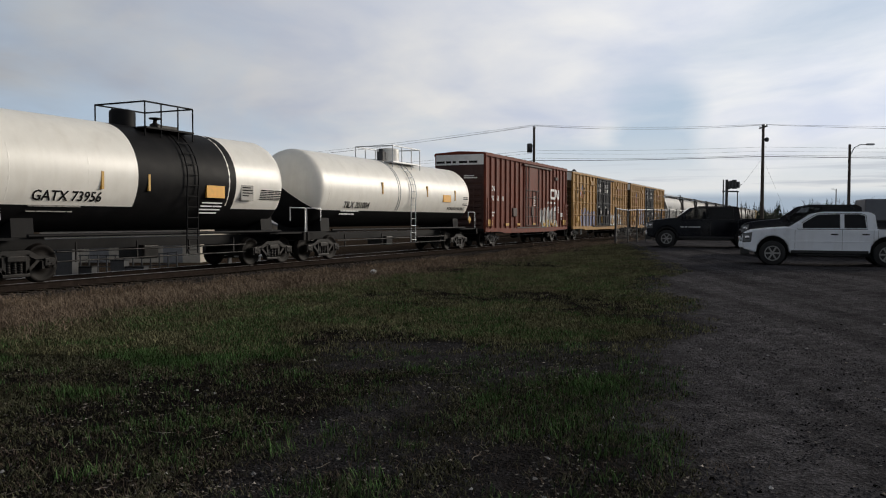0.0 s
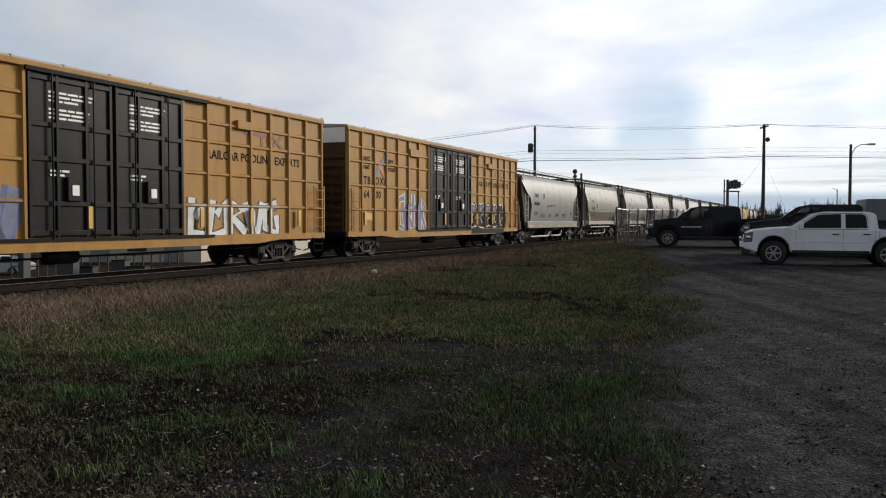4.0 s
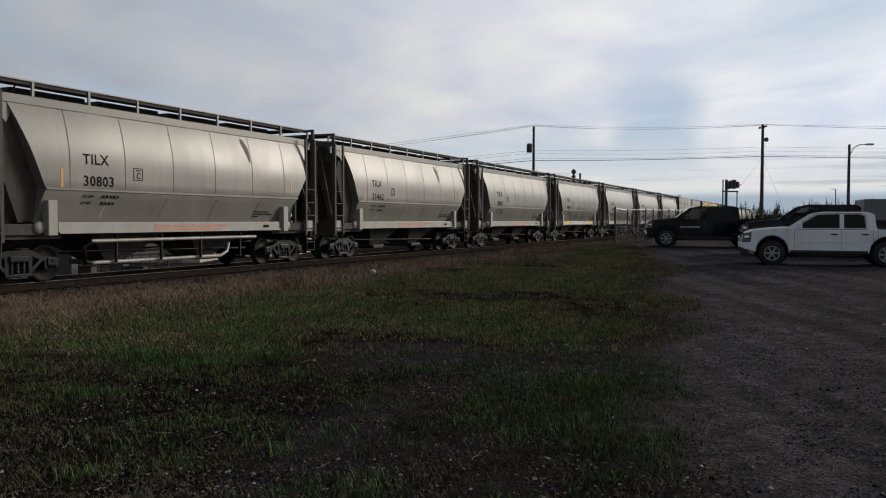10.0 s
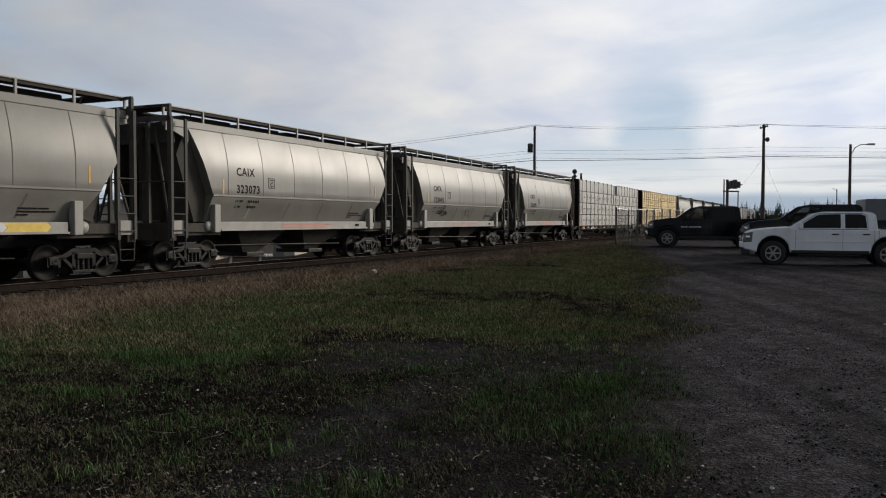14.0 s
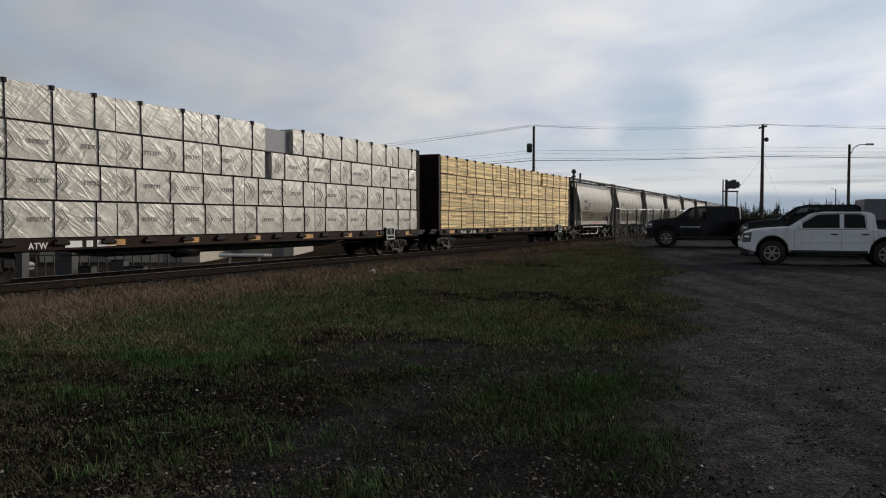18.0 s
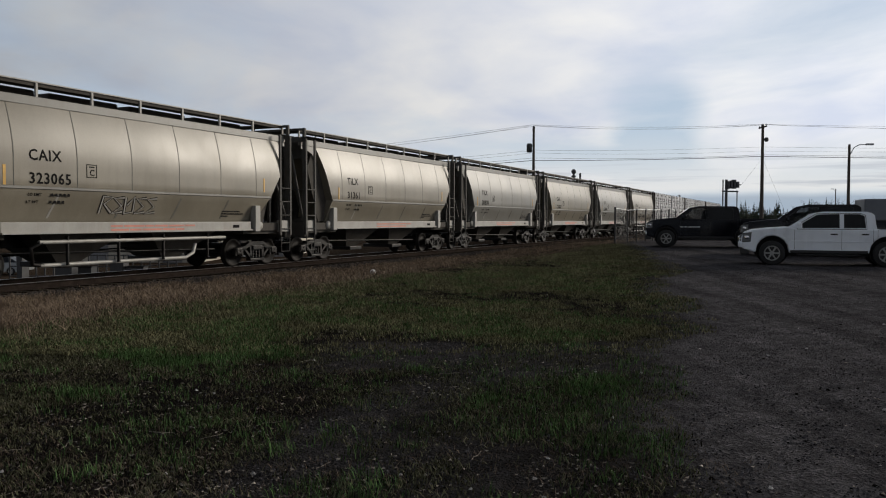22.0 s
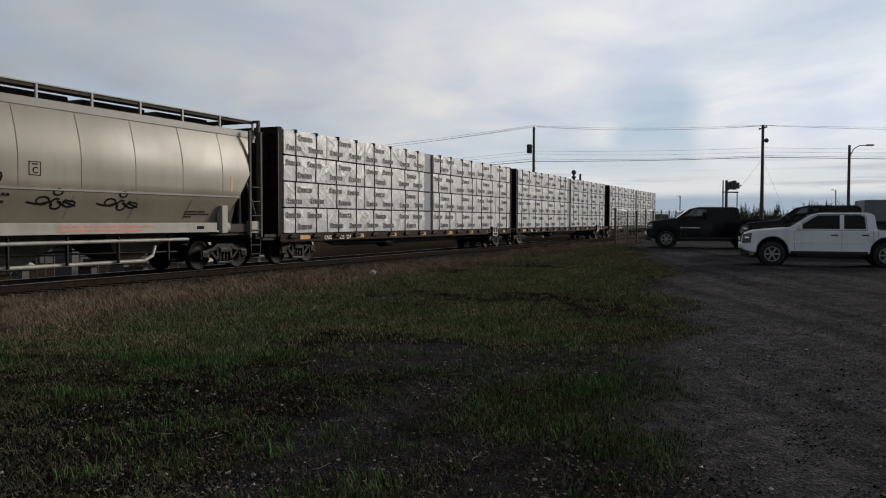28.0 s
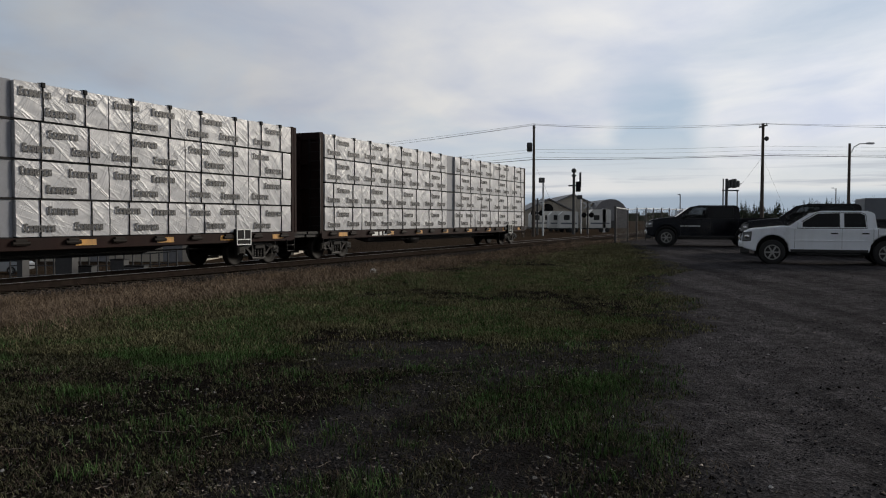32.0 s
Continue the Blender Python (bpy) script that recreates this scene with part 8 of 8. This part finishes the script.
def crossing_post(px, dist, h, kind):
    x, y = at_bearing(px, dist)
    z0 = float(ground_z(x, y))
    ob = thing("crossing_light", "level-crossing light post beside the railway", "crossing signal", "crossing lights", pose(x, y, z0))
    part("post", MB().tube([(0, 0, 0), (0, 0, h)], 0.11, 8), M["galv"] if kind else M["fence"], ob)
    if kind == 1:
        part("lamp_head", MB().box(-0.5, 0.15, -0.15, 0.15, h - 0.2, h + 0.35, 0.08), M["fence"], ob)
    else:
        for s in (-1, 1):
            part("signal_lamp", MB().lathe([(0.02, -0.05), (0.32, -0.04), (0.32, 0.0), (0.18, 0.2), (0.02, 0.22)], "y", (s * 0.45, 0, h * 0.6), 14), M["black"], ob)
        part("light_bar", MB().box(-0.7, 0.7, -0.05, 0.05, h * 0.58, h * 0.62), M["black"], ob)
        part("crossbuck", MB().prism([(-0.6, h - 0.7), (-0.5, h - 0.85), (0.6, h - 0.1), (0.5, h + 0.05)], -0.06, -0.02).prism([(0.6, h - 0.7), (0.5, h - 0.85), (-0.6, h - 0.1), (-0.5, h + 0.05)], -0.015, 0.02), M["galv"], ob)


crossing_post(961, 88.0, 6.0, 1)
crossing_post(951, 92.0, 4.2, 0)
crossing_post(1040, 98.0, 3.9, 0)
crossing_post(1028, 104.0, 4.6, 1)


def chain_fence():
    ob = thing("chain_link_fence", "chain-link fence with dark steel posts beside the yard", "fence")
    posts = [(1089, 45.0, 2.05)] + [(px, 46.5 + 0.6 * i, 1.95) for i, px in enumerate((1111, 1127, 1143, 1156, 1170, 1184, 1196, 1207, 1219))]
    tops = []
    for px, d, h in posts:
        x, y = at_bearing(px, d)
        z = float(ground_z(x, y))
        part("post", MB().tube([(x, y, z - 0.1), (x, y, z + h)], 0.06 if px == 1089 else 0.04, 8), M["fence"], ob)
        tops.append(Vector((x, y, z + h)))
    part("top_rail", MB().tube([p - Vector((0, 0, 0.06)) for p in tops], 0.025, 6), M["galv"], ob, "pale top rail")
    mesh = MB()
    for a, b in zip(tops, tops[1:]):
        n = max(4, int((b - a).length / 0.07))
        for i in range(n):
            p, q = a.lerp(b, i / n), a.lerp(b, min(1, (i + 6) / n))
            mesh.tube([(p.x, p.y, p.z - 0.08), (q.x, q.y, q.z - 1.9)], 0.004, 3, False)
            mesh.tube([(q.x, q.y, q.z - 0.08), (p.x, p.y, p.z - 1.9)], 0.004, 3, False)
    tagged(part("wire_mesh", mesh, M["fence"], ob), kind="stuff")


chain_fence()


# ---------------------------------------------------------------- buildings and caravans across the tracks
def gabled_building(px0, px1, dist, wall, ridge, deep, arched=False):
    x0, _ = at_bearing(px0, dist)
    x1, _ = at_bearing(px1, dist)
    z0 = float(ground_z((x0 + x1) / 2, dist))
    w = x1 - x0
    ob = thing("workshop_building", "beige gabled workshop with a grey metal roof" if not arched else "grey arched metal storage building", "building", "", pose(x0, dist, z0))
    outline = [(0, 0), (w, 0), (w, wall), (w / 2, ridge), (0, wall)] if not arched else [(0, 0), (w, 0)] + [(w / 2 + w / 2 * math.cos(math.pi * i / 12), wall + (ridge - wall) * math.sin(math.pi * i / 12)) for i in range(13)]
    part("wall", MB().prism(outline, 0, deep), M["siding"] if not arched else M["roofmetal"], ob)
    if not arched:
        for s in (0, 1):
            a, b = ((-0.5, wall - 0.25), (w / 2, ridge + 0.12)) if s == 0 else ((w / 2, ridge + 0.12), (w + 0.5, wall - 0.25))
            part("roof", MB().prism([a, b, (b[0], b[1] + 0.22), (a[0], a[1] + 0.22)], -0.5, deep + 0.5), M["roofmetal"], ob)
    for i in range(3):
        xx = w * (0.15 + 0.28 * i)
        d = part("door", MB().box(xx, xx + w * 0.16, -0.06, 0.02, 0, wall * 0.7, 0.01), M["roofmetal"] if i != 1 else M["fence"], ob)
    return ob


gabled_building(925, 1018, 150.0, 3.1, 5.4, 24)
b2 = gabled_building(955, 1072, 172.0, 3.9, 6.9, 30)
gabled_building(1050, 1112, 165.0, 2.2, 6.0, 30, True)
o = part("round_sign", MB().lathe([(0.02, -0.1), (1.1, -0.1), (1.1, 0.05)], "y", (4.6, -0.1, 3.6), 20), M["black"], bpy.data.objects["workshop_building"], "dark oval wall sign")


def caravan(px, dist, length, h, turn=0):
    x, y = at_bearing(px, dist)
    z0 = float(ground_z(x, y))
    ob = thing("travel_trailer", "white travel trailer with dark windows parked by the building", "travel trailer", "travel trailers", pose(x, y, z0, 0, 0, turn))
    part("body", MB().prism([(0, 0.6), (length, 0.6), (length, h - 0.1), (length - 0.3, h), (0.5, h), (0, h - 0.5)], 0, 2.4), M["rvwhite"], ob)
    for i in range(int(length / 1.6)):
        part("window", MB().box(0.6 + i * 1.6, 1.4 + i * 1.6, -0.03, 0.01, 1.7, 2.4, 0.01), M["plastic"], ob)
    part("stripe", MB().box(0.2, length - 0.2, -0.015, 0.0, 1.15, 1.35), M["trailer"], ob)
    for xx in (length * 0.55, length * 0.55 + 0.85):
        part("wheel", MB().lathe([(0.02, 0), (0.33, 0), (0.33, 0.22), (0.02, 0.22)], "y", (xx, -0.02, 0.33), 14), M["tyre"], ob)
    part("chassis", MB().box(-0.8, length, 0.3, 2.1, 0.42, 0.6), M["plastic"], ob)


caravan(938, 118.0, 5.6, 3.0)
caravan(972, 112.0, 3.2, 2.9)
caravan(990, 110.0, 2.6, 2.9)
caravan(1043, 112.0, 3.0, 3.2)
kiosk = thing("ice_box", "tall pale lit-looking storage locker", "locker", "", pose(*at_bearing(1066, 112.0), -0.4))
part("body", MB().box(0, 0.5, 0, 0.5, 0, 3.4, 0.03), M["white"], kiosk)


def sedan(x, y, turn, paint, lab):
    c = thing("sedan", lab, "car", "parked vehicles", on_ground(x, y, turn))
    pr = [(0, 0.3), (0.35, 0.25)] + arch(0.85, 0.36, 0.25) + [(1.25, 0.22), (3.05, 0.22)] + arch(3.5, 0.36, 0.25) + [(3.9, 0.25), (4.5, 0.35), (4.55, 0.8), (4.3, 0.95), (3.7, 0.98), (1.4, 0.92), (0.4, 0.78), (0.0, 0.62)]
    bd = part("body", MB().prism(pr, -0.88, 0.88), M[paint], c)
    bv = bd.modifiers.new("edges", "BEVEL")
    bv.width, bv.segments, bv.limit_method = 0.05, 2, "ANGLE"
    part("cabin", MB().add([(1.35, -0.84, 0.9), (2.0, -0.68, 1.42), (3.2, -0.68, 1.42), (4.1, -0.84, 0.95), (1.35, 0.84, 0.9), (2.0, 0.68, 1.42), (3.2, 0.68, 1.42), (4.1, 0.84, 0.95)], [(0, 1, 2, 3), (7, 6, 5, 4), (0, 4, 5, 1), (1, 5, 6, 2), (2, 6, 7, 3)]), M["glass"], c, "dark car windows")
    part("roof", MB().box(1.95, 3.25, -0.68, 0.68, 1.40, 1.46, 0.02), M[paint], c)
    for s in (-1, 1):
        part("pillar", MB().box(2.55, 2.63, *sorted((s * 0.70, s * 0.86)), 0.9, 1.42), M[paint], c)
        part("headlight", MB().box(0.0, 0.25, *sorted((s * 0.5, s * 0.89)), 0.58, 0.72, 0.03), M["lamp"], c)
    for x2 in (0.85, 3.5):
        for y2 in (-0.78, 0.78):
            add_wheel(c, x2, y2, 0.31, 0.2)


def far_yard():
    """The lower lot across the tracks, glimpsed below and between the cars."""
    f = thing("pipe_fence", "dark pipe fence across the tracks", "fence")
    x0, x1, y = -27.0, -16.6, 50.0
    for i in range(20):
        x = x0 + (x1 - x0) * i / 19
        z = float(ground_z(x, y))
        part("post", MB().tube([(x, y, z - 0.1), (x, y, z + 2.1)], 0.05, 6), M["fence"], f)
    for h in (0.75, 1.35, 2.05):
        part("rail", MB().tube([(x0 + (x1 - x0) * i / 6, y, float(ground_z(x0 + (x1 - x0) * i / 6, y)) + h) for i in range(7)], 0.035, 6), M["fence"], f)
    sedan(-36.6, 62.0, 3, "carsilver", "silver sedan parked in the lower lot")
    bx, by = at_bearing(388, 76.0)
    rack = thing("pipe_stack", "white plastic pipes stacked in the lower lot", "pipes", "yard clutter", on_ground(bx, by, 0))
    for k in range(3):
        part("pipe", MB().tube([(0.1 * k, 0.3 * k, 0.9), (4.4 + 0.2 * k, 0.3 * k, 0.9)], 0.14, 10), M["white"], rack)
    for x in (0.8, 3.6):
        part("trestle", MB().box(x, x + 0.1, -0.2, 0.9, 0, 0.76), M["fence"], rack)
    for px, d, w, h in ((196, 47.0, 0.7, 1.9), (222, 47.0, 1.0, 1.5), (118, 47.5, 1.4, 1.5), (30, 46.0, 0.25, 2.6), (98, 46.0, 0.9, 2.7)):
        x, yy = at_bearing(px, d)
        q = thing("scrap_bin", "dark steel bin standing in the lower lot", "bin", "yard clutter", on_ground(x, yy, 0))
        part("body", MB().prism([(0, 0), (w, 0), (w + 0.05, h), (-0.05, h)], 0, 0.8), M["fence"], q)
        part("rim", MB().box(-0.08, w + 0.08, -0.03, 0.83, h - 0.06, h, 0.01), M["truck"], q)
    for px0, px1, d, wall, ridge in ((70, 354, 80.0, 3.9, 6.0), (358, 520, 92.0, 2.9, 4.6)):
        x0, _ = at_bearing(px0, d)
        x1, _ = at_bearing(px1, d)
        w = x1 - x0
        ob = thing("shop_building", "pale low workshop with a dark roof in the lower lot", "building", "", on_ground(x0, d, 0))
        part("wall", MB().prism([(0, -1), (w, -1), (w, wall), (w / 2, ridge), (0, wall)], 0, 14), M["siding"], ob)
        for a, c in (((-0.5, wall - 0.2), (w / 2, ridge + 0.1)), ((w / 2, ridge + 0.1), (w + 0.5, wall - 0.2))):
            part("roof", MB().prism([a, c, (c[0], c[1] + 0.25), (a[0], a[1] + 0.25)], -0.5, 14.5), M["roofmetal"], ob)
        for k in range(4):
            xx = w * (0.08 + 0.23 * k)
            part("door" if k % 2 else "window", MB().box(xx, xx + w * 0.12, -0.06, 0.02, 0 if k % 2 else 1.1, 2.3, 0.01), M["roofmetal"] if k % 2 else M["plastic"], ob)


far_yard()

tr = thing("cargo_trailer", "dark grey box trailer parked beyond the pickups", "trailer", "", on_ground(21.0, 40.0, -16))
part("body", MB().box(0, 6.0, 0, 2.3, 0.55, 2.35, 0.06), M["trailer"], tr)
for x in (3.2, 4.1):
    part("wheel", MB().lathe([(0.02, 0), (0.36, 0), (0.36, 0.24), (0.02, 0.24)], "y", (x, -0.03, 0.36), 16), M["tyre"], tr)
part("chassis", MB().box(-1.2, 6.0, 0.4, 1.9, 0.4, 0.55), M["plastic"], tr)


# ---------------------------------------------------------------- trees far off
def spruce(x, y, h, seed):
    rng = random.Random(seed)
    ob = thing("spruce_tree", "dark green spruce tree far beyond the yard", "tree", "far spruces", pose(x, y, float(ground_z(x, y))))
    part("trunk", MB().tube([(0, 0, 0), (0, 0, h)], 0.16, 6, r1=0.02), M["bark"], ob)
    V = MB()
    for i in range(110):
        q = rng.random() ** 0.8
        z = h * (0.08 + 0.9 * q)
        r = (1 - q) * h * 0.25 + 0.10
        a = rng.uniform(0, 6.283)
        L = r * rng.uniform(0.6, 1.15)
        d = Vector((math.cos(a), math.sin(a), -0.25))
        n = Vector((-math.sin(a), math.cos(a), 0)) * L * 0.35
        p = Vector((0, 0, z))
        V.add([p, p + d * L * 0.6 + n, p + d * L, p + d * L * 0.6 - n, p + d * L * 0.5 + Vector((0, 0, 0.25 * L))], [(0, 1, 4), (1, 2, 4), (2, 3, 4), (3, 0, 4)])
    part("crown", V, M["spruce"], ob)


rg = random.Random(8)
for px in [1311, 1316, 1322, 1328, 1334, 1341, 1346, 1358, 1366, 1374, 1381, 1432, 1441, 1450, 1462, 1470, 1483, 1492, 1512, 1520, 1530, 1541, 1552, 1560, 1313, 1319, 1325, 1331, 1338, 1344, 1350, 1354, 1362, 1370, 1378, 1386, 1393, 1436, 1446, 1455, 1467, 1477, 1488, 1500, 1507, 1525, 1536, 1547]:
    d = rg.uniform(210, 300)
    x, y = at_bearing(px, d)
    spruce(x, y, rg.uniform(4.5, 8.5) * d / 260 + (1.5 if px in (1334, 1462) else 0), px)


def bare_trees(px0, px1, dist, hmin, hmax, n, seed):
    rng = random.Random(seed)
    mb = MB()
    for _ in range(n):
        x, y = at_bearing(rng.uniform(px0, px1), dist + rng.uniform(-20, 20))
        z = float(ground_z(x, y))
        h = rng.uniform(hmin, hmax)
        mb.tube([(x, y, z), (x + rng.uniform(-0.3, 0.3), y, z + h)], 0.12, 4, False, 0.02)
        for _ in range(16):
            zz = z + h * rng.uniform(0.3, 0.95)
            a = rng.uniform(-1.2, 1.2)
            l = h * rng.uniform(0.12, 0.3)
            mb.tube([(x, y, zz), (x + l * math.sin(a), y + rng.uniform(-1, 1), zz + l * abs(math.cos(a)))], 0.05, 3, False, 0.015)
    tagged(new("far_bare_trees", mb.mesh("far_bare_trees", M["bare"])), kind="stuff")


bare_trees(1420, 1600, 330, 6, 10, 70, 4)
bare_trees(1110, 1420, 420, 5, 8, 60, 5)
hd = MB()
rgh = random.Random(12)
for i in range(160):
    x = -900 + i * 16
    hd.box(x, x + 16.5, 900, 930, -1, rgh.uniform(5, 11))
tagged(new("far_woods", hd.mesh("far_woods", M["spruce"])), kind="stuff")


# ---------------------------------------------------------------- what moves
def motions():
    times = [i for i in range(0, 33)]
    for car, s0 in CARS:
        walk(car, [(t, on_track(s0 + travel(t))) for t in times])
    # the wheels roll without slipping: one turn for 2.87 m
    steps = [i / 30 for i in range(0, 32 * 30 + 1)]
    first = {}
    for ob in bpy.data.objects:
        if ob.name.split(".")[0] != "wheelset":
            continue
        key = round(ob.location.x, 2)
        if key not in first:
            walk(ob, [(t, Matrix.Translation(ob.location) @ Matrix.Rotation((travel(t) - travel(0)) / 0.457, 4, "Y")) for t in steps])
            first[key] = ob
        else:
            ob.rotation_mode = "QUATERNION"
            ad, src = ob.animation_data_create(), first[key].animation_data
            ad.action, ad.action_slot = src.action, src.action_slot


motions()
